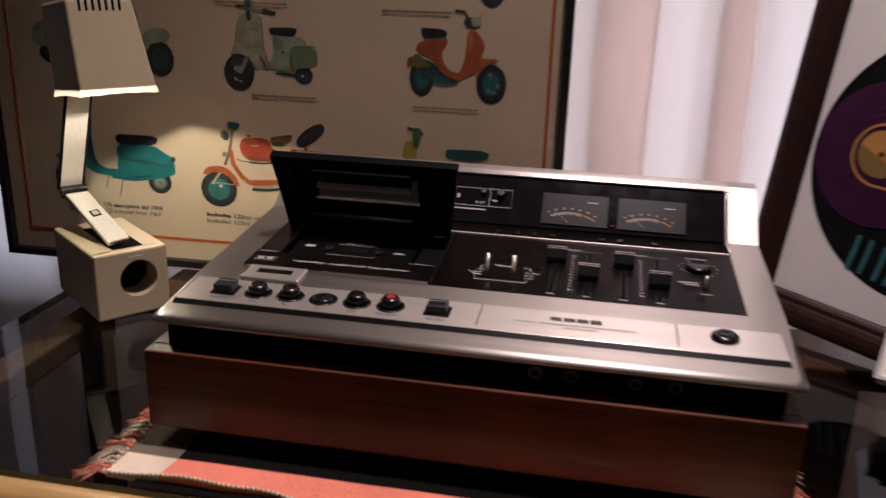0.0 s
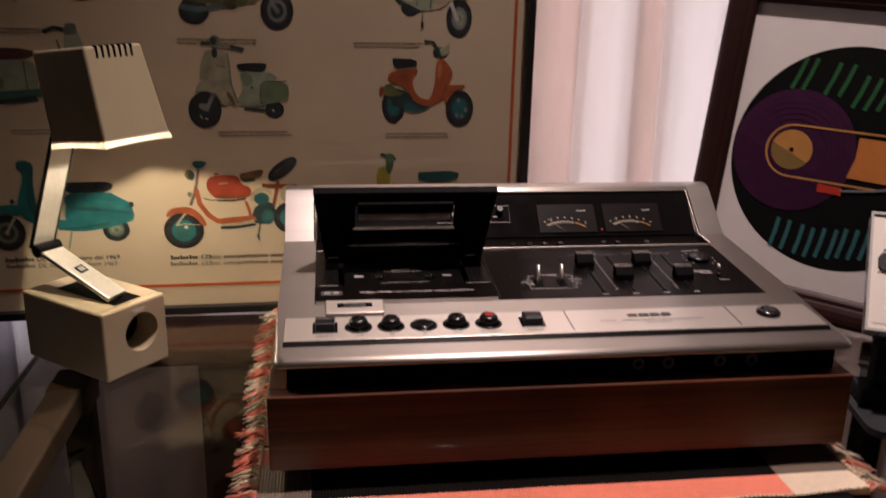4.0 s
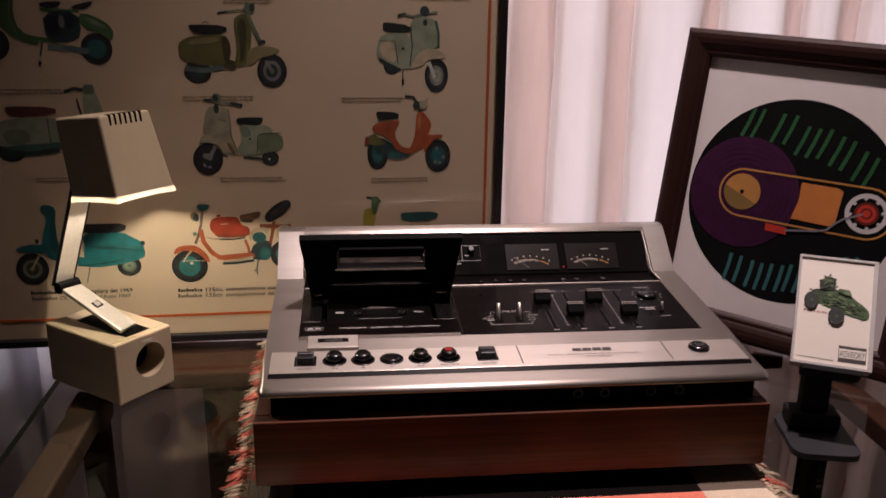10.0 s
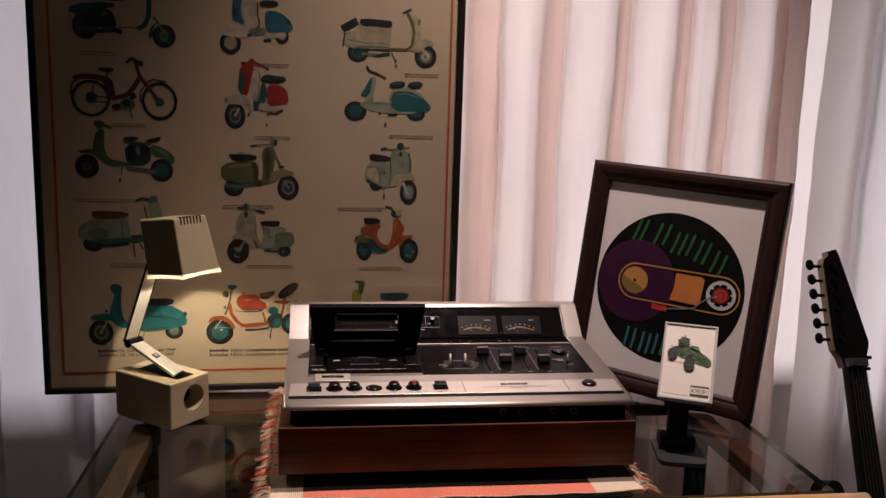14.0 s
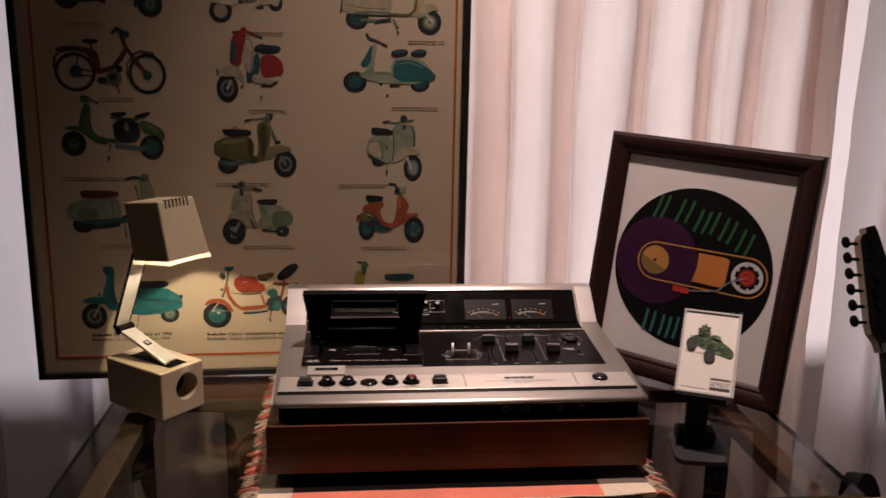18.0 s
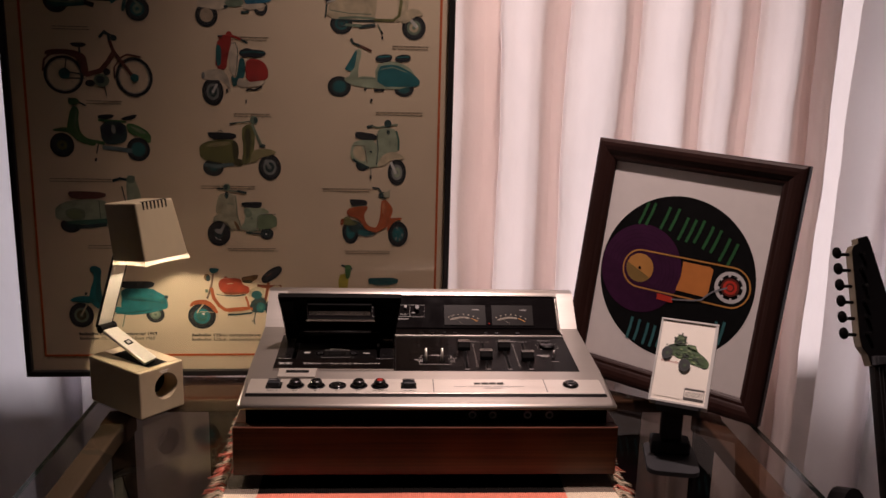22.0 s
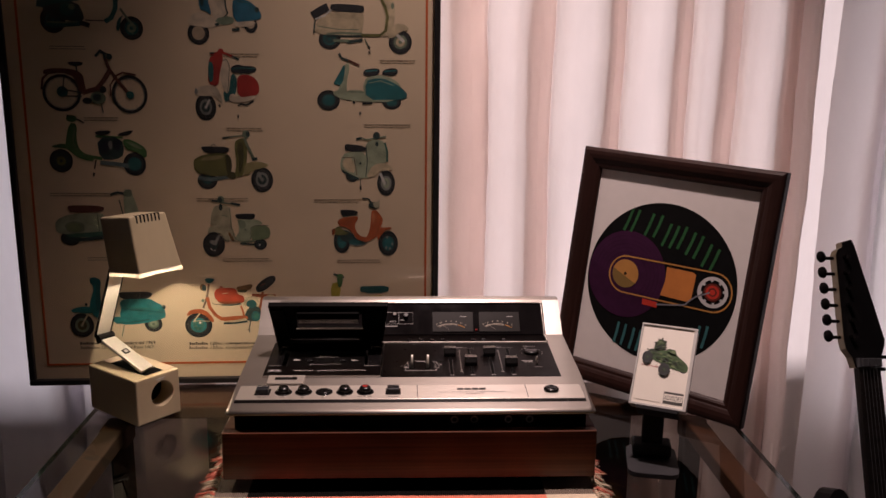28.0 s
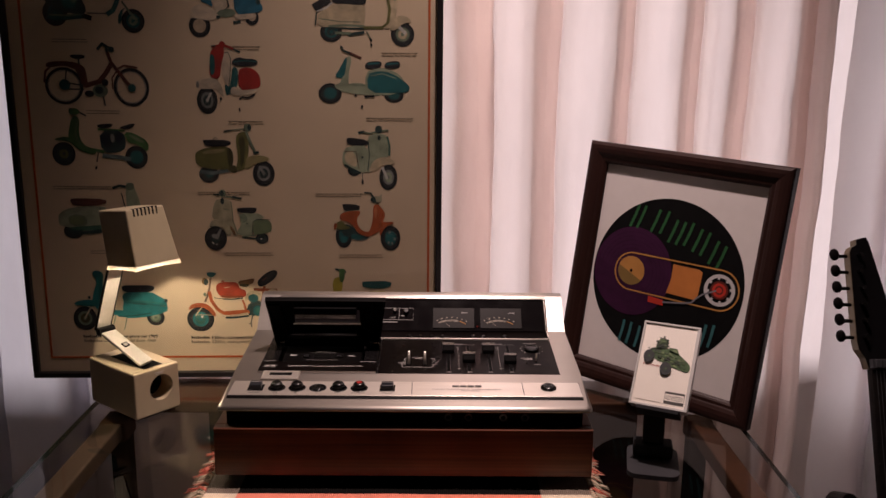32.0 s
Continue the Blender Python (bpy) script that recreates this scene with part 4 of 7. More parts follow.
key(-0.1765, 0.049, "dark eject key")
key(-0.021, 0.049, "dark pause key")
for x, rise in ((-0.152, 0.0075), (-0.128, 0.0075), (-0.1035, 0.0022), (-0.079, 0.0075), (-0.0545, 0.0075)):
    b = push(x, 0.049, rise, "round black key")
    if x > -0.06:
        part("dot", cyl(0.0032, 0.0006, 20, m=at(x, 0.049, 0.0021 + rise - 0.0004)), RED, b, "red dot")
s = Sheet(0.0024)
for x, shape in ((-0.152, "<<"), (-0.128, "o"), (-0.1035, ">"), (-0.079, ">>")):
    for k, c in enumerate(shape):
        a = x + 0.003 * (k - (len(shape) - 1) / 2)
        if c == "o":
            s.fill([(a - 0.0014, 0.0045), (a + 0.0014, 0.0045), (a + 0.0014, 0.0062), (a - 0.0014, 0.0062)], PRINT_DARK)
        else:
            w = 0.0013 if c == ">" else -0.0013
            s.fill([(a - w, 0.0045), (a + w, 0.00535), (a - w, 0.0062)], PRINT_DARK)
s.bm.transform(at(0, 0.0295))
tagged(part("symbols", s.bm, s.inks, deck), "small dark transport symbols", kind="stuff")
letters("lettering", "EJECT", 0.0034, at(-0.183, 0.0345, 0.0025), PRINT_DARK, deck, "", 0.0125)
letters("lettering", "RECORD", 0.0034, at(-0.0625, 0.0345, 0.0025), PRINT_DARK, deck, "", 0.016)
letters("lettering", "PAUSE", 0.0034, at(-0.027, 0.0345, 0.0025), PRINT_DARK, deck, "", 0.0125)

# tape counter plate
counter = part("counter_plate", lay(box(-0.0225, 0.0225, -0.0120, 0.0120, 0.0, 0.0034, 0.0008), -0.1535, 0.0835), STEEL_LIGHT, deck, "small raised metal counter plate")
part("counter_window", lay(box(-0.0135, 0.0135, -0.002, 0.0055, 0.0032, 0.0036), -0.1535, 0.0835), BLACK_MATT, counter)
part("counter_wheel", lay(cyl(0.0055, 0.017, 24, m=Matrix.Translation((-0.0085, 0.0018, 0.0005)) @ Matrix.Rotation(radians(90), 4, "Y") @ Matrix.Diagonal((0.72, 0.6, 1, 1))), -0.1535, 0.0835), BLACK_PLASTIC, counter)

# jack on the right of the strip
jack = part("headphone_jack", lathe([(0.0, 0.002), (0.0095, 0.002), (0.0092, 0.0040), (0.0070, 0.0058), (0.0036, 0.0062), (0.0030, 0.003), (0.0, 0.003)], 30, at(0.1705, 0.052)), BLACK_PLASTIC, deck, "round black headphone jack", smooth=True)
part("jack_nut", lathe([(0.0030, 0.0058), (0.0030, 0.0066), (0.0044, 0.0066), (0.0044, 0.0058)], 20, at(0.1705, 0.052)), DARK_GREY, jack)

# toggles and their printed bracket
for x in (0.0020, 0.0222):
    t = part("toggle", tube([at(x, 0.1240, 0.0004).translation, at(x, 0.1262, 0.006).translation, at(x, 0.1290, 0.0155).translation], 0.0017, 14), STEEL_LIGHT, deck, "bright metal toggle lever", smooth=True)
    part("toggle_slot", lay(box(-0.0035, 0.0035, -0.007, 0.007, 0.0004, 0.0008), x, 0.126), BLACK_MATT, t)
s = Sheet(0.0007)
s.line([(-0.0100, 0.0275), (-0.0100, 0.0220), (0.0295, 0.0220), (0.0295, 0.0270)], 0.0006, PRINT)
s.line([(-0.0075, 0.0435), (-0.0070, 0.0485), (-0.0020, 0.0485)], 0.0006, PRINT)
s.line([(0.0250, 0.0485), (0.0308, 0.0485), (0.0308, 0.0435)], 0.0006, PRINT)
s.line([(0.0055, 0.0485), (0.0180, 0.0485)], 0.0005, PRINT)
s.fill([(-0.0122, 0.0296), (-0.0055, 0.0296), (-0.0055, 0.0310), (-0.0122, 0.0310)], PRINT)
s.bm.transform(at(0.0035, 0.0915))
tagged(part("marking", s.bm, s.inks, deck), "white printed brackets", kind="stuff")

for word, x, y, wide in (("LOW", -0.0105, 0.0400, 0.0058), ("NORMAL", -0.0162, 0.0347, 0.0110), ("NORMAL", 0.0272, 0.0398, 0.0110), ("Fe-Cr", 0.0272, 0.0347, 0.0080), ("CrO2", 0.0272, 0.0296, 0.0074), ("TAPE SELECT", 0.0020, 0.0502, 0.0170)):
    letters("lettering", word, 0.0030, at(x + 0.0035, 0.0915 + y, 0.0007), PRINT, deck, "white printed word", wide)

# sliders
for x, y, ink in ((0.0525, 0.163, 0), (0.0785, 0.133, 0), (0.1050, 0.163, 0), (0.1310, 0.130, 0)):
    slot = part("slider_slot", lay(box(-0.0016, 0.0016, 0.008, 0.088, 0.0004, 0.0006), x, 0.095), BLACK_MATT, deck)
    for e in (-0.0024, 0.0018):
        part("slot_edge", lay(box(e, e + 0.0006, 0.010, 0.086, 0.0004, 0.0007), x, 0.095), BLACK_PLASTIC, slot)
    k = part("slider_knob", lay(prism([(-0.0062, 0.0012), (0.0055, 0.0012), (0.0052, 0.0105), (0.0040, 0.0113), (0.0012, 0.0109), (-0.0052, 0.0052)], -0.0078, 0.0078, 0.0005), x, y), BLACK_MATT, deck, "black slider knob")
    part("line", lay(box(-0.0077, 0.0077, 0.0036, 0.0043, 0.0110, 0.0116), x, y), STEEL_LIGHT, k)
    part("line", lay(box(-0.0077, 0.0077, 0.0008, 0.0014, 0.0105, 0.0112), x, y), STEEL_LIGHT, k)
    part("stem", lay(box(-0.0014, 0.0014, -0.004, 0.004, 0.0004, 0.0015), x, y), BLACK_MATT, k)
s = Sheet(0.0007)
for x in (0.0655, 0.1180):
    for k in range(13):
        y = 0.014 + 0.0056 * k
        w = 0.0016 if k in (0, 12) else 0.0007 + 0.0002 * (k % 2)
        s.fill([(x - w, y), (x + w, y), (x + w, y + 0.0012), (x - w, y + 0.0012)], PRINT, layer=False)
    s.line([(x - 0.022, 0.0915), (x + 0.022, 0.0915)], 0.0005, PRINT_DIM)
    s.fill([(x - 0.006, 0.0925), (x + 0.006, 0.0925), (x + 0.006, 0.0940), (x - 0.006, 0.0940)], PRINT_DIM)
for x in (0.0525, 0.0785, 0.1050, 0.1310):
    s.fill([(x - 0.0028, 0.0025), (x + 0.0028, 0.0025), (x + 0.0028, 0.0042), (x - 0.0028, 0.0042)], PRINT_DIM)
s.bm.transform(at(0, 0.095))
tagged(part("marking", s.bm, s.inks, deck), "white printed scales", kind="stuff")

# level knob and lever
part("level_knob", lathe([(0.0, 0.0004), (0.0100, 0.0004), (0.0095, 0.0036), (0.0080, 0.0046), (0.0, 0.0042)], 28, at(0.1625, 0.171)), BLACK_PLASTIC, deck, "round black level knob", smooth=True)
s = Sheet(0.0007)
for k in range(11):
    a = radians(-50 + 28 * k)
    s.fill(ring_points(0.1625 + 0.0145 * math.cos(a), 0.076 + 0.0145 * math.sin(a), 0.0007, n=8), PRINT)
s.fill([(0.153, 0.093), (0.170, 0.093), (0.170, 0.0943), (0.153, 0.0943)], PRINT_DIM)
s.fill([(0.145, 0.044), (0.160, 0.044), (0.160, 0.0453), (0.145, 0.0453)], PRINT)
s.fill([(0.149, 0.040), (0.160, 0.040), (0.160, 0.0412), (0.149, 0.0412)], PRINT)
s.fill([(0.160, 0.024), (0.169, 0.024), (0.169, 0.0252), (0.160, 0.0252)], PRINT_DIM)
s.bm.transform(at(0, 0.095))
tagged(part("marking", s.bm, s.inks, deck), "white printed dots", kind="stuff")
part("lever", tube([at(0.1640, 0.130, 0.0004).translation, at(0.1645, 0.132, 0.005).translation, at(0.1650, 0.134, 0.011).translation], 0.0016, 10), CHROME, deck, "small chrome lever", smooth=True)

# ---- framed poster ----
# local frame: x along the poster, y up, z towards the room
PX0, PZ0, PW, PH = -0.578, 0.7535, 0.6215, 0.905
POSTER = Matrix.Translation((PX0, 0.3445, PZ0)) @ Matrix.Rotation(math.atan(0.0315), 4, "Z") @ Matrix.Rotation(radians(90), 4, "X")
poster = thing("framed_poster", POSTER, "large framed beige poster printed with rows of colourful scooters", "poster")
part("backing", box(0.006, PW - 0.006, 0.006, PH - 0.006, -0.012, -0.0002), PAPER, poster, "beige printed sheet", local=True)
for x0, x1, y0, y1 in ((0, PW, 0, 0.0085), (0, PW, PH - 0.0085, PH), (0, 0.0085, 0.0086, PH - 0.0086), (PW - 0.0085, PW, 0.0086, PH - 0.0086)):
    part("frame_rail", box(x0, x1, y0, y1, -0.014, 0.008, 0.0012), FRAME_BLACK, poster, "thin black frame", local=True)
g = box(0.0087, PW - 0.0087, 0.0087, PH - 0.0087, 0.003, 0.005)
for f in g.faces:
    f.material_index = 0 if f.normal.z > 0.5 else 1
part("glass", g, [PANE, CLEAR], poster, "picture glass", local=True)
LX0, LX1, LY0, LY1 = 0.0255, 0.6035, 0.0295, PH - 0.0295
for x0, x1, y0, y1 in ((LX0, LX1, LY0, LY0 + 0.0032), (LX0, LX1, LY1 - 0.0032, LY1), (LX0, LX0 + 0.0032, LY0 + 0.0033, LY1 - 0.0033), (LX1 - 0.0032, LX1, LY0 + 0.0033, LY1 - 0.0033)):
    part("border_line", box(x0, x1, y0, y1, -0.0002, 0.0003), ORANGE_LINE, poster, "orange-red border line", local=True)


def ink(name, c):
    return mat(name, c, 0.7, amount=0.5, grain=(75, 75, 75))


TYRE = ink("ink_tyre", (0.020, 0.022, 0.024))
SEAT = ink("ink_seat", (0.022, 0.024, 0.028))
SHADE = ink("ink_shade", (0.030, 0.060, 0.058))
I_TEAL = ink("ink_teal", (0.022, 0.23, 0.24))
I_DTEAL = ink("ink_deep_teal", (0.020, 0.12, 0.12))
I_PALE = ink("ink_pale_green", (0.36, 0.42, 0.29))
I_SHADEP = ink("ink_grey_green", (0.20, 0.26, 0.18))
I_ORANGE = ink("ink_orange", (0.52, 0.125, 0.040))
I_RED = ink("ink_red", (0.36, 0.030, 0.022))
I_CREAM = ink("ink_cream", (0.62, 0.52, 0.34))
I_BLUE = ink("ink_blue", (0.030, 0.17, 0.26))
I_OLIVE = ink("ink_olive", (0.17, 0.17, 0.055))
I_GREEN = ink("ink_green", (0.07, 0.18, 0.06))
I_BROWN = ink("ink_brown", (0.14, 0.05, 0.035))
I_WHITE = ink("ink_white", (0.74, 0.70, 0.62))
I_YELLOW = ink("ink_yellow", (0.50, 0.42, 0.06))


I_TREAD = ink("ink_tread", (0.034, 0.037, 0.038))
I_STEEL = ink("ink_steel", (0.26, 0.27, 0.25))
I_STEELT = ink("ink_steel_teal", (0.13, 0.19, 0.19))
I_STEELB = ink("ink_steel_brown", (0.20, 0.13, 0.09))
I_PAPER = ink("ink_bare", (0.50, 0.40, 0.28))
I_PALEW = ink("ink_off_white", (0.66, 0.57, 0.43))
I_TEALD = ink("ink_mid_teal", (0.020, 0.15, 0.16))
I_TEALG = ink("ink_green_teal", (0.045, 0.20, 0.16))
I_GREENL = ink("ink_light_green", (0.20, 0.27, 0.15))
I_GREENT = ink("ink_blue_green", (0.06, 0.16, 0.12))
I_NAVY = ink("ink_navy", (0.014, 0.020, 0.034))
I_OLIVED = ink("ink_dark_olive", (0.075, 0.072, 0.030))
I_OLIVEL = ink("ink_light_olive", (0.34, 0.30, 0.14))
I_CREAMP = ink("ink_cream_green", (0.46, 0.44, 0.30))
I_BROWNL = ink("ink_light_brown", (0.24, 0.13, 0.05))
I_ORANGED = ink("ink_dark_orange", (0.30, 0.075, 0.025))
I_ORANGEL = ink("ink_light_orange", (0.66, 0.24, 0.10))
I_RED2 = ink("ink_tank_red", (0.46, 0.060, 0.022))


def P(x, z):
    """World x and height to the poster's own plane."""
    return (x - PX0) * 1.0005, z - PZ0


class Print:
    """One printed picture on the poster, drawn in its own units with y down, fitted to a rectangle given in world x and height."""

    def __init__(self, wx0, wz0, wx1, wz1, ox, oy, w, h):
        (x0, y0), (x1, y1) = P(wx0, wz0), P(wx1, wz1)
        self.x0, self.y1, self.ox, self.oy = x0, y1, ox, oy
        self.kx, self.ky = (x1 - x0) / w, (y1 - y0) / h
        self.s = Sheet(0.00003, 0.000007)

    def pts(self, n):
        return [(self.x0 + (n[k] - self.ox) * self.kx, self.y1 - (n[k + 1] - self.oy) * self.ky) for k in range(0, len(n), 2)]

    def fill(self, ink_, *n):
        self.s.fill(self.pts(n), ink_, 1)

    def line(self, w, ink_, *n):
        self.s.line(self.pts(n), w * self.kx, ink_)

    def spot(self, ink_, x, y, rx, ry=None, n=24):
        (cx, cy), = self.pts((x, y))
        self.s.fill(ring_points(cx, cy, rx * self.kx, (ry or rx) * self.ky, n), ink_)

    def hoop(self, ink_, x, y, rx, ry, w):
        (cx, cy), = self.pts((x, y))
        self.s.hoop(cx, cy, rx * self.kx, w * self.kx, ink_, 40, ry * self.ky)

    def wheel(self, x, y, rx, ry, rim, hub):
        self.spot(TYRE, x, y, rx, ry, 32)
        self.spot(I_TREAD, x, y, rx * 0.80, ry * 0.80, 28)
        self.spot(rim, x, y, rx * 0.60, ry * 0.60)
        self.spot(hub, x, y, rx * 0.40, ry * 0.40, 18)
        self.spot(rim, x, y, rx * 0.16, ry * 0.16, 12)

    def done(self, label):
        self.s.done("scooter_picture", poster, label)


# first row
a = Print(-0.525, 1.268, -0.378, 1.360, 65, -180, 575, 360)
a.wheel(155, 75, 68, 72, I_DTEAL, SHADE)
a.wheel(575, 115, 63, 64, I_DTEAL, I_SHADEP)
a.fill(SHADE, 95, 10, 130, -30, 290, -30, 330, 60, 300, 90, 150, 60)
a.spot(I_DTEAL, 235, 20, 40, 34)
a.spot(I_SHADEP, 260, 5, 18, 16)
a.line(28, I_DTEAL, 110, 95, 210, 100, 300, 92)
a.line(10, I_SHADEP, 120, 86, 210, 90, 290, 84)
a.line(26, TYRE, 300, 88, 350, 104)
a.line(6, SHADE, 330, 75, 440, 78)
a.line(26, I_DTEAL, 500, -90, 495, 10, 470, 60, 435, 82)
a.line(12, I_SHADEP, 520, 10, 560, 70, 600, 110)
a.fill(I_DTEAL, 490, 130, 500, 70, 540, 40, 520, 70, 510, 130)
a.fill(I_DTEAL, 70, 20, 80, -40, 300, -60, 330, -30, 200, -20)
a.fill(SEAT, 120, -90, 240, -95, 230, -65, 130, -65)
a.fill(SEAT, 270, -90, 380, -95, 365, -65, 280, -65)
a.line(16, SHADE, 430, -150, 500, -165, 560, -150)
a.done("dark green printed scooter with an open engine")

a = Print(-0.317, 1.263, -0.212, 1.365, 65, -119, 395, 384)
a.spot(TYRE, 400, 160, 36, 40)
a.spot(I_PAPER, 400, 152, 22, 26)
a.wheel(122, 205, 57, 60, I_PAPER, I_PAPER)
a.fill(I_PALEW, 70, 165, 80, 115, 130, 90, 190, 110, 235, 160, 180, 180, 120, 168)
a.fill(I_BLUE, 130, 80, 135, -20, 150, -70, 200, -80, 175, 20, 200, 115, 165, 90)
a.spot(SHADE, 147, 40, 10, 26)
a.fill(I_PALEW, 185, 20, 210, -70, 250, -60, 275, 40, 265, 120, 230, 150, 205, 130)
a.line(8, SHADE, 268, -20, 270, 60, 280, 100, 255, 128)
a.fill(I_SHADEP, 205, 130, 300, 110, 320, 150, 240, 165)
a.fill(I_PALEW, 300, 140, 440, 140, 400, 165, 320, 175)
a.fill(I_BLUE, 312, 145, 305, 40, 330, 22, 390, 30, 440, 70, 462, 110, 450, 130, 380, 140)
a.line(6, I_DTEAL, 330, 36, 390, 45, 435, 80)
a.spot(SHADE, 435, 80, 12, 14)
a.fill(SEAT, 275, 5, 285, -30, 370, -30, 385, -5, 330, 8)
a.line(14, SHADE, 110, -95, 190, -100, 260, -85, 300, -70)
a.line(14, SHADE, 300, 186, 340, 182)
a.spot(SHADE, 222, 158, 12, 8)
a.done("white and blue printed scooter")

a = Print(-0.145, 1.253, 0.002, 1.347, 128, -12, 527, 337)
a.wheel(230, 255, 56, 50, I_DTEAL, SHADE)
a.wheel(595, 265, 60, 60, I_SHADEP, I_CREAM)
a.line(16, I_WHITE, 575, 225, 612, 262)
a.fill(I_CREAM, 150, 228, 165, 165, 215, 125, 300, 116, 405, 116, 408, 170, 395, 232, 300, 238)
a.line(5, I_SHADEP, 170, 190, 280, 205, 380, 205)
a.line(12, I_SHADEP, 215, 228, 300, 222, 400, 226)
a.line(8, SHADE, 215, 236, 400, 238)
a.line(40, SEAT, 145, 138, 190, 110, 225, 92)
a.line(8, I_WHITE, 160, 154, 205, 138, 240, 108)
a.fill(SEAT, 235, 92, 245, 76, 395, 82, 412, 92, 405, 122, 320, 118, 240, 112)
a.fill(I_CREAM, 500, 40, 560, 50, 570, 110, 560, 200, 530, 235, 500, 240, 520, 160)
a.line(14, I_OLIVE, 395, 232, 490, 232, 520, 208, 530, 140, 520, 95, 492, 38)
a.fill(I_CREAM, 525, 245, 540, 190, 590, 168, 625, 178, 645, 205, 600, 208, 560, 245)
a.line(10, SHADE, 465, 40, 485, 32, 512, 18)
a.spot(I_SHADEP, 555, 84, 8, 16)
a.line(16, SHADE, 318, 268, 400, 256)
a.line(14, I_SHADEP, 250, 260, 330, 262)
a.line(6, I_SHADEP, 410, 250, 432, 290)
a.line(9, TYRE, 430, 285, 436, 300)
a.line(9, TYRE, 434, 312, 436, 325)
a.line(8, SHADE, 158, 160, 150, 225)
a.done("cream printed scooter with two dark saddles")

# second row
a = Print(-0.526, 1.164, -0.378, 1.255, 88, 157, 442, 261)
for x, y, rx, ry in ((172, 333, 80, 75), (455, 337, 75, 78)):
    a.hoop(TYRE, x, y, rx, ry, 12)
    a.hoop(I_STEEL, x, y, rx - 13, ry - 13, 3)
    for k in range(9):
        b = math.pi * k / 9
        a.line(0.9, I_STEEL, x - 0.8 * rx * math.cos(b), y - 0.8 * ry * math.sin(b), x + 0.8 * rx * math.cos(b), y + 0.8 * ry * math.sin(b))
a.line(9, I_BROWN, 90, 320, 98, 275, 125, 252, 175, 245, 225, 262, 250, 310)
a.fill(I_BROWN, 100, 262, 106, 236, 200, 233, 252, 246, 262, 262, 230, 262, 180, 250)
a.fill(I_BROWN, 215, 252, 262, 248, 272, 300, 272, 332, 245, 338, 240, 290)
a.line(20, I_BROWN, 258, 332, 320, 315, 352, 280, 380, 238)
a.line(14, I_BROWN, 362, 195, 376, 236, 402, 272, 452, 336)
a.line(6, I_BROWN, 376, 345, 376, 300, 400, 268)
a.line(8, I_BROWN, 392, 268, 430, 249, 486, 258)
a.fill(SEAT, 197, 208, 271, 207, 265, 223, 222, 226)
a.line(7, SHADE, 240, 222, 242, 246)
a.line(12, SHADE, 322, 186, 345, 162, 360, 172, 362, 196)
a.spot(SHADE, 380, 186, 13, 12)
a.line(7, SHADE, 344, 170, 388, 180)
a.spot(I_SHADEP, 322, 352, 32, 26)
a.spot(SHADE, 318, 350, 18, 15)
a.spot(TYRE, 276, 364, 20, 13)
a.spot(TYRE, 345, 318, 14, 14)
a.line(4, SHADE, 333, 374, 340, 412)
a.spot(I_DTEAL, 175, 328, 23, 22)
a.spot(I_DTEAL, 457, 340, 17, 16)
a.line(6, SHADE, 175, 320, 252, 330)
a.line(6, SHADE, 178, 346, 255, 346)
a.line(5, SHADE, 188, 258, 178, 320)
a.done("brown-red printed moped with wire wheels")

a = Print(-0.312, 1.155, -0.219, 1.258, 85, 68, 345, 352)
a.wheel(143, 353, 55, 66, I_STEEL, SHADE)
a.line(12, I_WHITE, 165, 315, 142, 356)
a.fill(I_PALEW, 88, 292, 96, 258, 140, 246, 195, 246, 226, 285, 236, 346, 214, 318, 190, 298, 120, 298)
a.spot(I_STEEL, 96, 276, 9, 16)
a.fill(I_PALEW, 225, 128, 258, 112, 275, 140, 272, 220, 265, 280, 242, 270, 228, 220)
a.line(4, SHADE, 240, 125, 264, 120, 276, 150, 270, 230, 262, 276)
a.fill(I_RED, 172, 112, 205, 96, 238, 80, 246, 120, 225, 180, 215, 252, 160, 240, 164, 170)
a.fill(I_DTEAL, 166, 128, 192, 136, 192, 200, 184, 232, 163, 226)
a.line(12, I_RED, 180, 96, 232, 86, 262, 92, 296, 106)
a.line(10, SHADE, 292, 104, 327, 120)
a.spot(I_RED, 234, 82, 16, 14)
a.line(8, SHADE, 176, 92, 200, 90)
a.fill(I_DTEAL, 284, 186, 312, 196, 312, 262, 290, 310, 262, 322, 244, 328, 238, 268, 262, 290, 274, 250)
a.fill(I_PALEW, 262, 318, 280, 280, 320, 300, 422, 292, 400, 318, 300, 332)
a.fill(I_RED, 316, 304, 312, 215, 330, 194, 375, 192, 415, 212, 432, 250, 426, 288, 380, 298)
a.fill(SEAT, 284, 182, 282, 158, 320, 142, 345, 150, 410, 152, 422, 172, 395, 184, 340, 188)
a.line(6, I_DTEAL, 290, 166, 340, 160, 412, 164)
a.line(10, TYRE, 314, 346, 330, 336, 360, 340, 398, 322)
a.spot(TYRE, 216, 345, 6, 8)
a.line(7, TYRE, 313, 388, 313, 406)
a.done("red and white printed scooter")

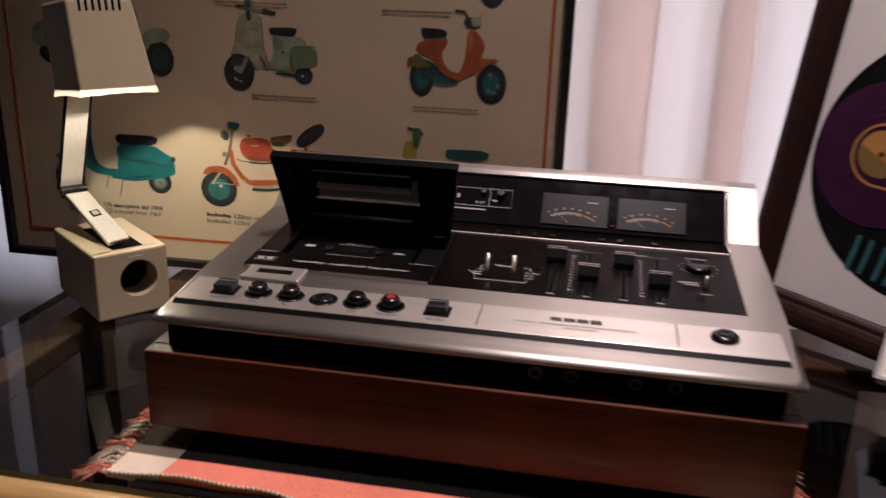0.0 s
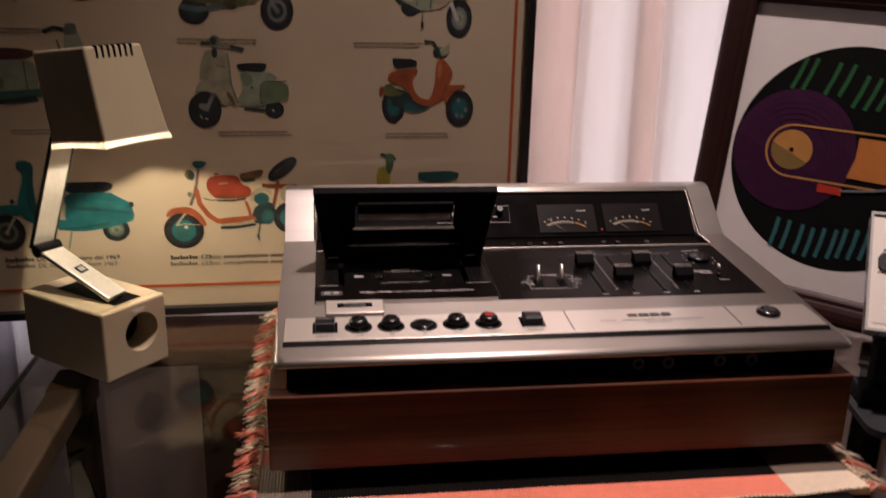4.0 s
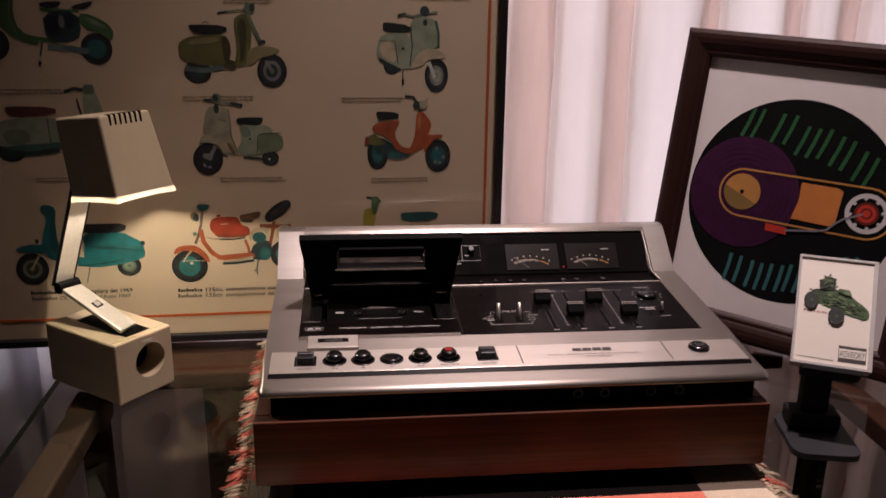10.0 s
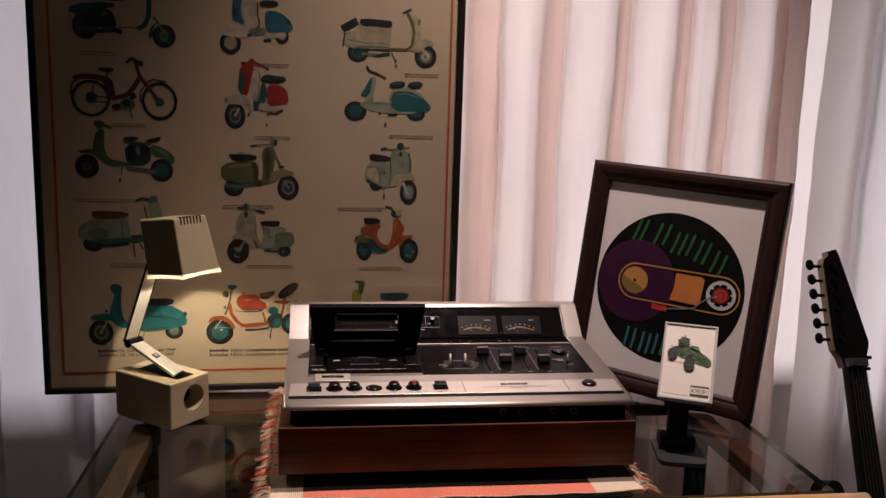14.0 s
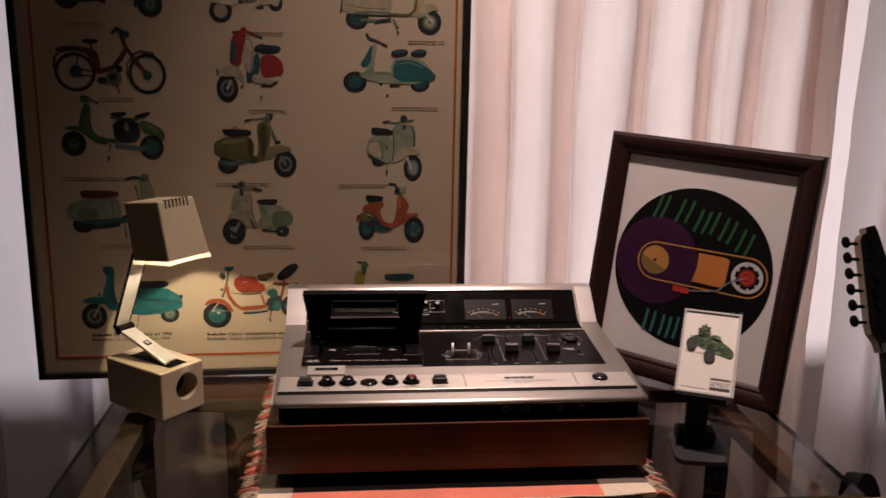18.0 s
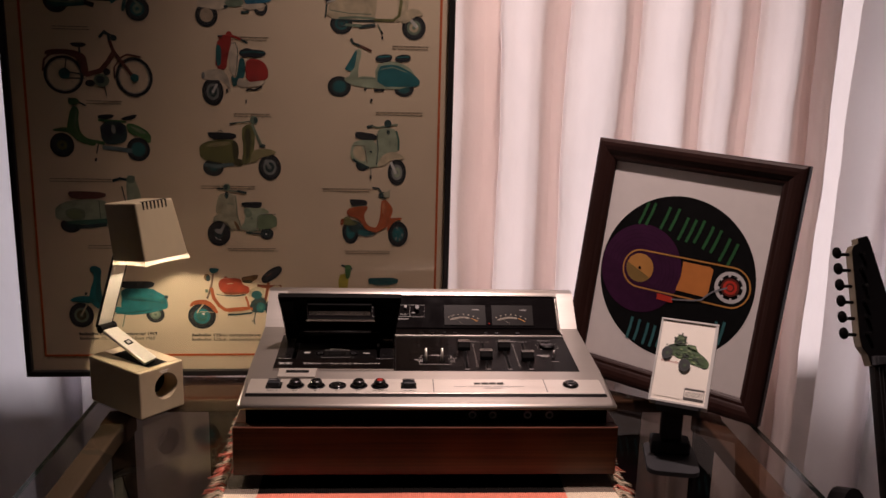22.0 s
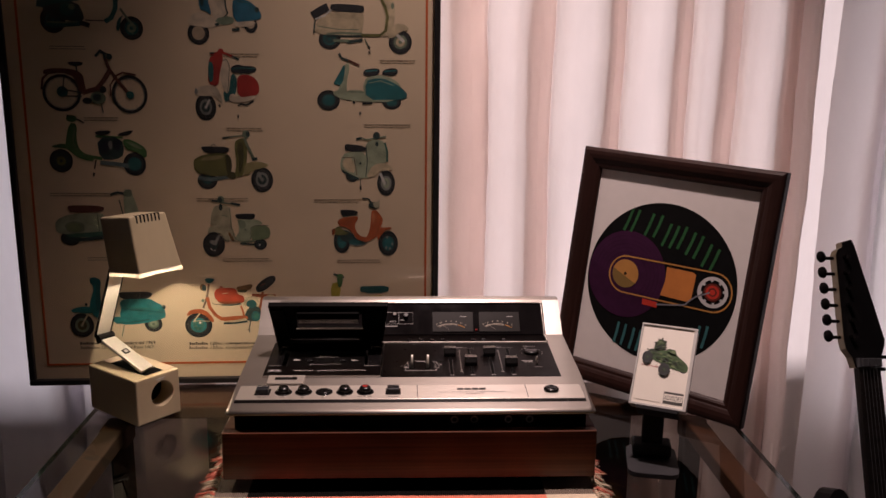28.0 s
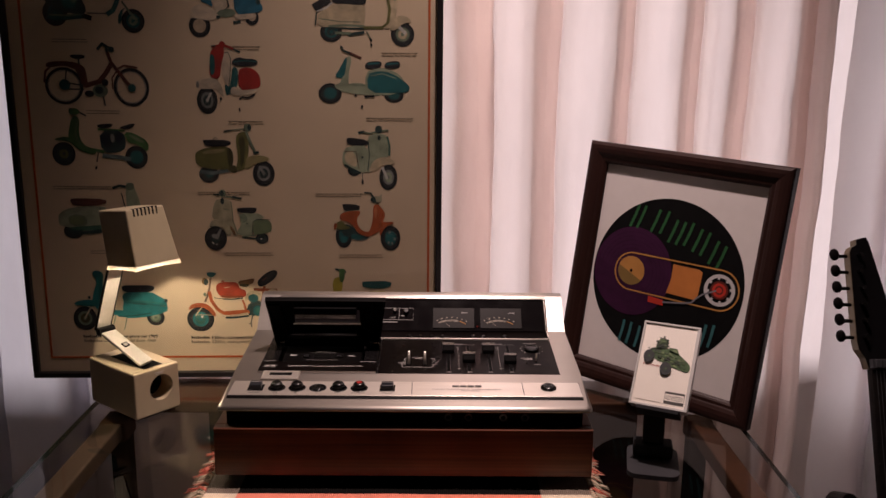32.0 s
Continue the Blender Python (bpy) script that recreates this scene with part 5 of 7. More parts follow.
a = Print(-0.136, 1.165, -0.005, 1.254, 340, 173, 398, 264)
a.wheel(670, 380, 42, 32, I_DTEAL, I_DTEAL)
a.wheel(390, 375, 50, 43, I_DTEAL, I_TEALD)
a.fill(I_PALE, 400, 345, 440, 328, 470, 350, 550, 352, 690, 370, 640, 384, 460, 376)
a.fill(I_PALE, 466, 330, 552, 332, 554, 366, 455, 366)
a.line(4, I_SHADEP, 470, 338, 548, 340)
a.fill(I_PALE, 466, 212, 488, 224, 470, 300, 474, 362, 440, 366, 426, 346, 446, 300)
a.fill(I_TEALD, 440, 258, 462, 218, 466, 240, 452, 312, 410, 306, 424, 284)
a.fill(I_PALE, 546, 376, 544, 284, 600, 266, 650, 270, 700, 296, 720, 330, 700, 378)
a.fill(I_TEALD, 554, 372, 554, 292, 600, 278, 660, 286, 740, 338, 736, 366, 690, 372)
a.line(3, I_PALE, 570, 300, 620, 290, 680, 310)
a.fill(SEAT, 544, 270, 546, 246, 576, 238, 610, 238, 620, 250, 604, 270)
a.fill(SEAT, 628, 268, 630, 246, 664, 236, 692, 238, 700, 252, 684, 268)
a.line(7, I_TEALD, 556, 250, 606, 246)
a.line(7, I_TEALD, 638, 250, 690, 246)
a.line(10, SHADE, 440, 176, 450, 196, 482, 206)
a.line(9, I_BROWN, 478, 204, 528, 226)
a.line(9, TYRE, 498, 380, 506, 386)
a.line(9, TYRE, 540, 388, 584, 386)
a.line(9, TYRE, 530, 424, 528, 438)
a.done("pale green and teal printed scooter with twin saddles")

# third row
a = Print(-0.523, 1.074, -0.383, 1.164, 118, 437, 415, 253)
a.wheel(475, 640, 48, 47, I_DTEAL, I_DTEAL)
a.wheel(167, 627, 49, 48, SHADE, I_OLIVE)
a.fill(I_GREEN, 212, 470, 246, 478, 236, 540, 250, 590, 306, 612, 300, 632, 240, 616, 204, 586, 186, 572)
a.line(5, I_GREENL, 234, 490, 222, 550, 240, 592)
a.fill(I_GREEN, 128, 566, 184, 554, 240, 572, 220, 588, 180, 574, 140, 574)
a.line(14, I_GREEN, 256, 604, 340, 618)
a.line(9, I_GREEN, 318, 526, 432, 532)
a.fill(SHADE, 322, 530, 428, 530, 436, 600, 400, 622, 330, 622)
a.spot(I_NAVY, 352, 570, 24, 30)
a.spot(I_STEEL, 378, 562, 9, 18)
a.spot(I_NAVY, 405, 560, 18, 24)
a.fill(I_GREEN, 428, 536, 470, 540, 532, 576, 526, 622, 490, 590, 440, 580)
a.fill(I_GREENL, 440, 545, 480, 555, 520, 580, 480, 575)
a.line(18, I_STEELT, 330, 634, 400, 640, 450, 648)
a.fill(SEAT, 316, 506, 390, 502, 368, 523, 320, 522)
a.fill(SEAT, 410, 516, 484, 498, 460, 524, 416, 527)
a.line(13, SHADE, 204, 446, 244, 456)
a.line(7, SHADE, 240, 456, 274, 472)
a.spot(I_GREEN, 224, 456, 22, 14)
a.line(5, TYRE, 314, 622, 304, 660)
a.line(8, TYRE, 302, 676, 298, 690)
a.done("green printed scooter with its engine showing")

a = Print(-0.319, 1.050, -0.204, 1.142, 70, 485, 415, 318)
a.wheel(142, 742, 52, 44, SHADE, I_DTEAL)
a.wheel(430, 738, 58, 64, I_STEEL, SHADE)
a.line(14, I_STEEL, 408, 700, 432, 745)
a.line(20, I_STEELT, 96, 728, 160, 738, 250, 722)
a.fill(I_OLIVED, 230, 720, 270, 690, 300, 716, 280, 740)
a.fill(I_OLIVE, 72, 648, 84, 628, 130, 608, 230, 602, 264, 612, 274, 660, 264, 704, 230, 722, 150, 716, 80, 700)
a.fill(I_OLIVEL, 100, 640, 140, 618, 220, 612, 240, 622, 180, 640)
a.fill(I_OLIVED, 238, 606, 266, 614, 276, 660, 266, 704, 246, 712)
a.fill(SEAT, 112, 570, 140, 568, 262, 570, 262, 600, 140, 606)
a.line(4, SHADE, 168, 566, 182, 556, 196, 566)
a.fill(I_OLIVE, 288, 552, 312, 530, 344, 524, 358, 570, 354, 640, 338, 712, 300, 726, 284, 716, 300, 650)
a.fill(I_OLIVED, 300, 560, 330, 540, 340, 600, 326, 690, 306, 712, 312, 640)
a.line(14, I_SHADEP, 344, 526, 366, 580, 390, 632)
a.line(14, SHADE, 380, 634, 408, 628)
a.fill(I_OLIVEL, 330, 716, 336, 670, 360, 648, 420, 644, 474, 662, 430, 680, 380, 690, 356, 716)
a.line(8, SHADE, 230, 526, 268, 520)
a.line(6, I_SHADEP, 264, 520, 340, 512)
a.spot(I_SHADEP, 354, 506, 20, 20)
a.spot(SHADE, 362, 506, 10, 14)
a.done("olive green printed scooter")

a = Print(-0.105, 1.045, -0.023, 1.140, 433, 515, 252, 272)
a.wheel(490, 704, 28, 24, SHADE, SHADE)
a.wheel(645, 733, 41, 54, I_STEEL, I_PALE)
a.line(12, I_WHITE, 618, 690, 640, 740)
a.fill(I_PALE, 434, 664, 446, 612, 480, 600, 556, 598, 562, 706, 524, 716, 452, 692)
a.fill(I_CREAM, 446, 660, 452, 626, 495, 624, 508, 692, 470, 684)
a.line(3, I_BROWN, 446, 624, 500, 624, 512, 700)
a.line(10, SHADE, 446, 680, 470, 694, 520, 716)
a.fill(SEAT, 456, 568, 480, 566, 554, 576, 552, 600, 462, 598)
a.fill(I_PALE, 553, 570, 566, 554, 600, 546, 640, 556, 654, 600, 652, 644, 610, 654, 580, 680, 564, 712, 548, 712)
a.line(9, I_GREENT, 640, 560, 651, 600, 650, 642)
a.line(4, SHADE, 554, 574, 560, 640, 552, 706)
a.fill(I_CREAM, 553, 712, 572, 670, 600, 650, 640, 646, 686, 672, 655, 680, 615, 680, 598, 702)
a.line(10, SHADE, 510, 546, 538, 540)
a.line(7, I_SHADEP, 534, 542, 560, 548, 600, 540, 646, 534)
a.spot(SHADE, 602, 531, 16, 16)
a.spot(SHADE, 604, 566, 7, 10)
a.spot(SHADE, 528, 648, 5, 5, 10)
a.line(3, SHADE, 528, 716, 528, 742)
a.line(8, TYRE, 528, 744, 528, 762)
a.done("pale cream printed scooter seen half from the front")

# fourth row
a = Print(-0.523, 0.962, -0.360, 1.056, 200, 85, 527, 300)
a.wheel(268, 322, 46, 36, SHADE, SHADE)
a.wheel(662, 326, 50, 56, I_DTEAL, SHADE)
a.fill(I_PALE, 525, 90, 560, 90, 592, 180, 600, 260, 560, 300, 530, 300)
a.line(5, SHADE, 506, 140, 516, 190, 532, 260)
a.fill(I_PALE, 590, 290, 610, 240, 660, 220, 710, 240, 690, 268, 640, 276)
a.fill(I_PALE, 200, 270, 206, 234, 270, 206, 400, 200, 436, 212, 440, 280, 420, 304, 260, 306, 204, 296)
a.fill(I_SHADEP, 240, 252, 300, 238, 336, 256, 334, 296, 260, 300)
a.fill(I_GREENL, 250, 258, 296, 246, 322, 260, 320, 292, 262, 292)
a.line(3, SHADE, 400, 206, 404, 300)
a.fill(I_GREENT, 240, 302, 440, 290, 520, 278, 540, 302, 430, 318, 260, 320)
a.line(18, SHADE, 290, 330, 350, 328, 430, 318)
a.line(12, SHADE, 440, 286, 512, 282)
a.fill(I_BROWN, 258, 168, 300, 164, 434, 168, 430, 196, 280, 204)
a.line(12, SHADE, 466, 116, 500, 104, 530, 110)
a.fill(I_SHADEP, 524, 100, 566, 86, 568, 122, 536, 128)
a.line(5, SHADE, 450, 322, 456, 384)
a.line(6, SHADE, 480, 320, 496, 350)
a.done("pale green printed scooter with a brown saddle")

a = Print(-0.311, 0.953, -0.209, 1.045, 130, -88, 600, 568)
a.wheel(635, 368, 56, 54, SHADE, TYRE)
a.spot(I_WHITE, 628, 374, 8, 8, 10)
a.wheel(230, 370, 96, 112, TYRE, SHADE)
a.line(24, I_STEEL, 280, 280, 256, 330, 236, 376)
a.fill(I_STEEL, 185, 345, 215, 320, 260, 345, 240, 385)
a.line(8, I_WHITE, 198, 402, 215, 425)
a.line(8, I_WHITE, 228, 424, 246, 426)
a.line(16, SHADE, 460, 360, 540, 368, 590, 372)
a.fill(I_PALE, 440, 130, 600, 130, 655, 160, 655, 185, 560, 200, 556, 335, 500, 345, 425, 338, 420, 300, 455, 250, 450, 180)
a.fill(I_GREENL, 556, 332, 562, 210, 590, 196, 715, 192, 728, 295, 680, 318, 600, 332)
a.line(5, SHADE, 553, 330, 558, 212, 588, 194, 712, 190)
a.fill(I_SHADEP, 450, 140, 500, 140, 520, 200, 470, 230, 456, 190)
a.line(12, I_SHADEP, 460, 355, 530, 345, 582, 336)
a.spot(SHADE, 508, 230, 8, 8, 10)
a.fill(SEAT, 424, 100, 432, 82, 590, 78, 600, 95, 582, 135, 510, 134, 440, 124)
a.fill(I_CREAMP, 242, 14, 280, 0, 345, 2, 376, 20, 384, 80, 386, 200, 402, 270, 432, 334, 396, 348, 350, 300, 320, 230, 270, 194, 208, 190, 216, 100)
a.line(9, I_SHADEP, 376, 24, 384, 110, 388, 210, 424, 326)
a.fill(I_BROWNL, 352, 262, 372, 250, 412, 330, 394, 344)
a.line(7, I_SHADEP, 308, 92, 362, 106)
a.fill(I_CREAMP, 176, 262, 196, 206, 240, 192, 300, 204, 350, 280, 372, 346, 330, 340, 294, 268, 230, 252)
a.line(5, SHADE, 176, 262, 230, 254, 292, 268, 336, 342)
a.spot(SHADE, 302, 20, 16, 32)
a.line(16, SHADE, 228, -40, 280, -38)
a.line(12, I_SHADEP, 280, -36, 340, -20, 400, -14)
a.line(20, SHADE, 392, -18, 470, -2)
a.spot(I_SHADEP, 306, -52, 30, 34)
a.spot(SHADE, 300, -52, 18, 24)
a.done("pale green printed scooter with a dark saddle")

a = Print(-0.118, 0.953, -0.018, 1.042, 150, -50, 540, 465)
a.wheel(230, 300, 66, 96, I_DTEAL, I_TEALD)
a.wheel(608, 318, 80, 100, I_DTEAL, I_TEALD)
for x, y in ((600, 270), (642, 325), (622, 360), (592, 354)):
    a.spot(I_STEEL, x, y, 9, 12, 10)
a.fill(SHADE, 196, 230, 240, 200, 312, 230, 350, 290, 440, 290, 430, 320, 360, 340, 290, 310, 230, 300)
a.fill(I_DTEAL, 290, 280, 340, 290, 400, 310, 360, 330, 290, 330)
a.line(10, I_STEELT, 290, 322, 350, 336, 420, 322)
a.fill(I_OLIVE, 160, 230, 176, 190, 218, 178, 250, 220, 290, 230, 260, 250, 186, 250)
a.fill(I_ORANGED, 150, 260, 150, 200, 176, 196, 180, 230)
a.fill(I_ORANGE, 192, 146, 226, 110, 360, 96, 368, 118, 334, 160, 346, 220, 382, 262, 440, 268, 410, 302, 350, 284, 310, 220, 270, 190, 215, 176)
a.fill(I_ORANGE, 468, 66, 490, 48, 514, 50, 560, 106, 566, 140, 544, 190, 532, 254, 440, 308, 392, 300, 440, 262, 466, 170)
a.fill(I_ORANGEL, 478, 80, 500, 70, 505, 110, 490, 170, 478, 140)
a.line(6, I_ORANGED, 548, 120, 530, 190, 510, 250)
a.fill(I_ORANGE, 536, 186, 580, 190, 634, 186, 638, 202, 585, 214, 545, 260, 522, 306, 518, 240)
a.fill(SEAT, 218, 50, 240, 46, 360, 52, 362, 92, 300, 98, 240, 106)
a.line(6, I_SHADEP, 240, 104, 360, 92)
a.spot(SHADE, 495, 12, 46, 26)
a.spot(I_CREAMP, 512, 8, 28, 24)
a.line(14, SHADE, 400, -44, 450, -40, 490, 20)
a.line(12, I_CREAMP, 520, 0, 540, -30)
a.done("orange printed scooter with a black saddle")

# fifth row
def leaning(*n):
    """The turquoise scooter's points, drawn with a slight lean."""
    return [v - 0.118 * (n[k + 1] - 290) if k % 2 == 0 else v for k, v in enumerate(n)]


a = Print(-0.5108, 0.8285, -0.3668, 0.9230, 30, 20, 870, 540)
a.wheel(*leaning(778, 450), 80, 72, I_SHADEP, I_PALE)
a.wheel(*leaning(140, 455), 106, 108, I_SHADEP, I_OLIVED)
a.line(14, I_CREAM, *leaning(190, 350, 160, 410, 135, 460))
a.line(9, I_SHADEP, *leaning(415, 430, 408, 470, 400, 510))
a.line(9, I_SHADEP, *leaning(515, 455, 508, 510, 500, 560))
a.fill(I_TEAL, *leaning(195, 60, 235, 30, 290, 50, 285, 150, 300, 260, 330, 350, 400, 385, 480, 380, 500, 432, 400, 428, 330, 420, 250, 385, 195, 310, 205, 220, 232, 130))
a.fill(I_TEALD, *leaning(250, 60, 290, 52, 285, 150, 300, 260, 330, 350, 300, 372, 250, 300, 252, 160))
a.fill(I_TEALD, *leaning(184, 36, 235, 26, 262, 40, 258, 92, 200, 94))
a.fill(I_TEAL, *leaning(30, 325, 60, 300, 150, 285, 260, 300, 252, 345, 180, 352, 60, 336))
a.line(8, I_TEALD, *leaning(50, 336, 150, 338, 240, 346))
a.fill(I_TEAL, *leaning(470, 240, 510, 220, 730, 220, 780, 250, 860, 290, 890, 385, 850, 408, 720, 440, 560, 458, 440, 440, 420, 415, 480, 390, 472, 350, 482, 310, 465, 270))
# the desk lamp's shadow on the body, drawn as a darker teal patch
a.fill(I_TEALD, *leaning(468, 244, 512, 222, 560, 222, 530, 280, 520, 312, 486, 318))
a.line(17, I_TEALD, *leaning(505, 314, 600, 318, 700, 328, 860, 350))
a.line(20, I_DTEAL, *leaning(560, 322, 620, 324, 680, 328))
a.line(12, I_DTEAL, *leaning(440, 440, 560, 434, 660, 422, 740, 408))
a.line(8, I_TEALG, *leaning(500, 300, 600, 304, 780, 318, 855, 335))
a.fill(SEAT, *leaning(448, 162, 560, 160, 756, 160, 738, 220, 600, 224, 474, 224))
a.line(6, I_TREAD, *leaning(460, 178, 600, 176, 745, 178))
a.spot(SHADE, *leaning(862, 298), 16, 18)
a.spot(SHADE, *leaning(168, 268), 12, 14)
a.done("turquoise printed scooter")

a = Print(-0.343, 0.826, -0.197, 0.922, 38, 125, 860, 507)
a.fill(TYRE, 676, 240, 680, 214, 720, 172, 780, 136, 830, 122, 856, 136, 854, 166, 810, 212, 740, 254, 694, 264)
a.fill(I_TREAD, 700, 232, 730, 190, 790, 150, 836, 138, 836, 160, 790, 204, 730, 240)
a.line(10, I_BROWN, 720, 210, 760, 186)
a.line(30, I_ORANGED, 640, 286, 740, 290, 850, 292)
a.wheel(800, 470, 97, 90, I_TEAL, I_TEALG)
a.line(22, I_ORANGED, 738, 258, 726, 320, 700, 420)
a.spot(I_CREAM, 806, 335, 56, 56)
a.line(26, TYRE, 800, 312, 802, 360)
a.fill(I_CREAM, 552, 372, 586, 304, 640, 292, 684, 298, 698, 330, 690, 404, 600, 372)
a.fill(SHADE, 596, 392, 690, 370, 722, 430, 690, 500, 600, 506, 564, 470)
a.spot(I_DTEAL, 634, 358, 46, 34)
a.spot(I_TEALD, 668, 462, 40, 44)
a.spot(I_TEALG, 672, 458, 24, 26)
a.line(9, SHADE, 622, 500, 604, 570, 588, 574)
a.line(9, SHADE, 606, 560, 610, 598)
a.wheel(158, 532, 120, 104, I_TEAL, I_TEALG)
a.spot(I_WHITE, 172, 512, 12, 10, 12)
a.line(12, I_CREAM, 176, 430, 140, 470, 114, 504)
a.line(5, I_CREAM, 120, 500, 160, 494, 260, 500)
a.fill(I_ORANGE, 54, 444, 78, 412, 120, 398, 190, 396, 240, 418, 282, 462, 300, 508, 272, 508, 236, 462, 180, 432, 110, 434, 64, 456)
a.line(18, I_STEELB, 264, 190, 250, 270, 228, 340, 206, 388)
a.line(30, I_ORANGE, 246, 300, 262, 380, 310, 446, 370, 486)
a.fill(I_ORANGE, 352, 470, 420, 462, 588, 452, 604, 490, 470, 492, 372, 502)
a.line(14, I_CREAM, 386, 508, 480, 500, 584, 482)
a.line(18, SHADE, 380, 520, 480, 518, 592, 504)
a.line(18, I_ORANGE, 538, 372, 556, 420, 564, 462)
a.fill(I_RED2, 304, 276, 322, 234, 370, 222, 480, 222, 506, 240, 516, 276, 572, 292, 574, 338, 540, 352, 372, 358, 322, 322)
a.fill(I_ORANGED, 330, 330, 420, 338, 560, 334, 540, 352, 372, 358)
a.line(6, I_CREAM, 380, 270, 434, 264)
a.line(14, I_RED2, 356, 216, 384, 214)
a.line(12, SHADE, 368, 364, 460, 366, 540, 356)
a.line(5, SHADE, 284, 350, 320, 360, 372, 362)
a.fill(I_BROWNL, 500, 216, 560, 206, 656, 188, 640, 232, 600, 246, 520, 266)
a.fill(I_OLIVED, 520, 262, 512, 240, 600, 236, 600, 262)
a.spot(I_BROWNL, 210, 216, 26, 28)
a.spot(SHADE, 222, 222, 20, 26)
a.fill(I_DTEAL, 228, 140, 316, 144, 312, 164, 276, 186, 240, 178)
a.spot(I_SHADEP, 206, 326, 14, 14)
a.done("orange printed racing scooter with a spare wheel")

a = Print(-0.125, 0.830, -0.025, 0.925, 515, 458, 280, 266)
a.wheel(575, 670, 52, 52, I_DTEAL, SHADE)
a.wheel(735, 680, 44, 42, I_DTEAL, SHADE)
a.fill(I_YELLOW, 524, 505, 560, 495, 570, 520, 560, 580, 590, 640, 640, 660, 560, 650, 530, 590)
a.fill(I_GREEN, 552, 470, 580, 474, 572, 520, 556, 520)
a.line(9, SHADE, 538, 462, 560, 468, 584, 478)
a.spot(I_GREEN, 566, 470, 14, 10)
a.fill(I_DTEAL, 648, 518, 670, 516, 778, 514, 770, 546, 656, 548)
a.fill(I_YELLOW, 650, 560, 770, 556, 795, 620, 760, 660, 650, 650)
a.done("yellow-green printed scooter with a teal saddle")

for wx, wz, w in ((-0.510, 1.258, 0.050), (-0.270, 1.250, 0.052), (-0.045, 1.243, 0.052), (-0.470, 1.158, 0.050), (-0.268, 1.144, 0.052), (-0.068, 1.150, 0.068), (-0.527, 1.048, 0.085), (-0.317, 1.040, 0.078), (-0.144, 1.038, 0.070), (-0.480, 0.951, 0.060), (-0.282, 0.948, 0.073), (-0.111, 0.945, 0.066)):
    x, y = P(wx, wz)
    rnd = random.Random(int(1000 * (wx + 2)))
    s = Sheet(0.00005)
    for row in (0.0, -0.0036):
        a = x
        while a < x + w - 0.003:
            b = min(a + rnd.uniform(0.003, 0.011), x + w)
            s.fill([(a, y + row), (b, y + row), (b, y + row + 0.0012), (a, y + row + 0.0012)], INK_CAPTION, layer=False)
            a = b + 0.0012
    s.done("caption", poster, "small grey caption lines")


def caption(wx, wz, words, w, material, tilt, skip):
    x, y = P(wx, wz)
    s = Sheet(0.00005)
    for k in range(9):
        a = x + k * (skip - 0.002) / 9
        s.fill([(a, y), (a + 0.0023, y), (a + 0.0023, y + 0.0030 + 0.0014 * (k % 3 == 0)), (a, y + 0.0030 + 0.0014 * (k % 3 == 0))], material, layer=False)
    tagged(s.done("caption_bar", poster), "row of small dark printed bars", kind="stuff")
    m = POSTER @ Matrix.Translation((x + skip, y, 0.0004)) @ Matrix(((1, tilt, 0, 0), (0, 1, 0, 0), (0, 0, 1, 0), (0, 0, 0, 1)))
    letters("caption", words, 0.0066, m, material, poster, "", w - skip, 0.018)


caption(-0.3380, 0.8135, "125cc. competizione esemplare del", 0.150, INK, 0.0, 0.030)
caption(-0.3385, 0.8065, "125cc. competizione esemplare del", 0.150, INK_GREY, 0.22, 0.030)
caption(-0.5010, 0.8160, "DL 125 esemplare del 1969", 0.112, INK, 0.0, 0.030)
caption(-0.5005, 0.8090, "DL 125 a model from 1969", 0.108, INK_GREY, 0.22, 0.030)

# ---- desk lamp ----
LAMP_AT = Vector((-0.3905, 0.244, TABLE))
# local frame: x along the long side towards the viewer's right, y along the short side
LAMP = Matrix.Translation(LAMP_AT) @ Matrix.Rotation(radians(-38.8), 4, "Z")
desk_lamp = thing("desk_lamp", LAMP, "cream folding desk lamp with a cube base, lit and bent over", "lamp")
part("foot_plate", box(-0.050, 0.050, -0.030, 0.030, 0.0, 0.0035, 0.001), RUBBER, desk_lamp, "dark rubber foot", local=True)
# base with a round opening in its end; the slot on top is only a black slab
base = box(-0.056, 0.056, -0.035, 0.035, 0.0036, 0.0690, 0.0022, 3)
end = max(base.faces, key=lambda f: f.calc_area() if f.normal.x > 0.99 else 0)
outer = list(end.edges)
bmesh.ops.delete(base, geom=[end], context="FACES_ONLY")
hole = [base.verts.new((0.056, 0.0062 + 0.0182 * math.cos(2 * math.pi * k / 40), 0.040 + 0.0182 * math.sin(2 * math.pi * k / 40))) for k in range(40)]
loop = [base.edges.new((hole[k], hole[(k + 1) % 40])) for k in range(40)]
bmesh.ops.triangle_fill(base, use_beauty=True, edges=outer + loop, normal=(1, 0, 0))
inner = [base.verts.new((0.026, v.co.y, v.co.z)) for v in hole]
for k in range(40):
    base.faces.new((hole[k], hole[(k + 1) % 40], inner[(k + 1) % 40], inner[k]))
part("base", base, CREAM, desk_lamp, "cream plastic cube base with a round opening", local=True, smooth=False)
m = Matrix.Translation((0.0275, 0.0062, 0.040)) @ Matrix.Rotation(radians(90), 4, "Y")
part("opening", cyl(0.0180, 0.0010, 36, m=m), BLACK_MATT, desk_lamp, "dark bottom of the opening", local=True)
for z, w in ((0.0622, 0.014), (0.0598, 0.010)):
    part("marking", box(0.0561, 0.0564, 0.004 - w / 2, 0.004 + w / 2, z, z + 0.0009), HOOD_IN, desk_lamp, local=True)
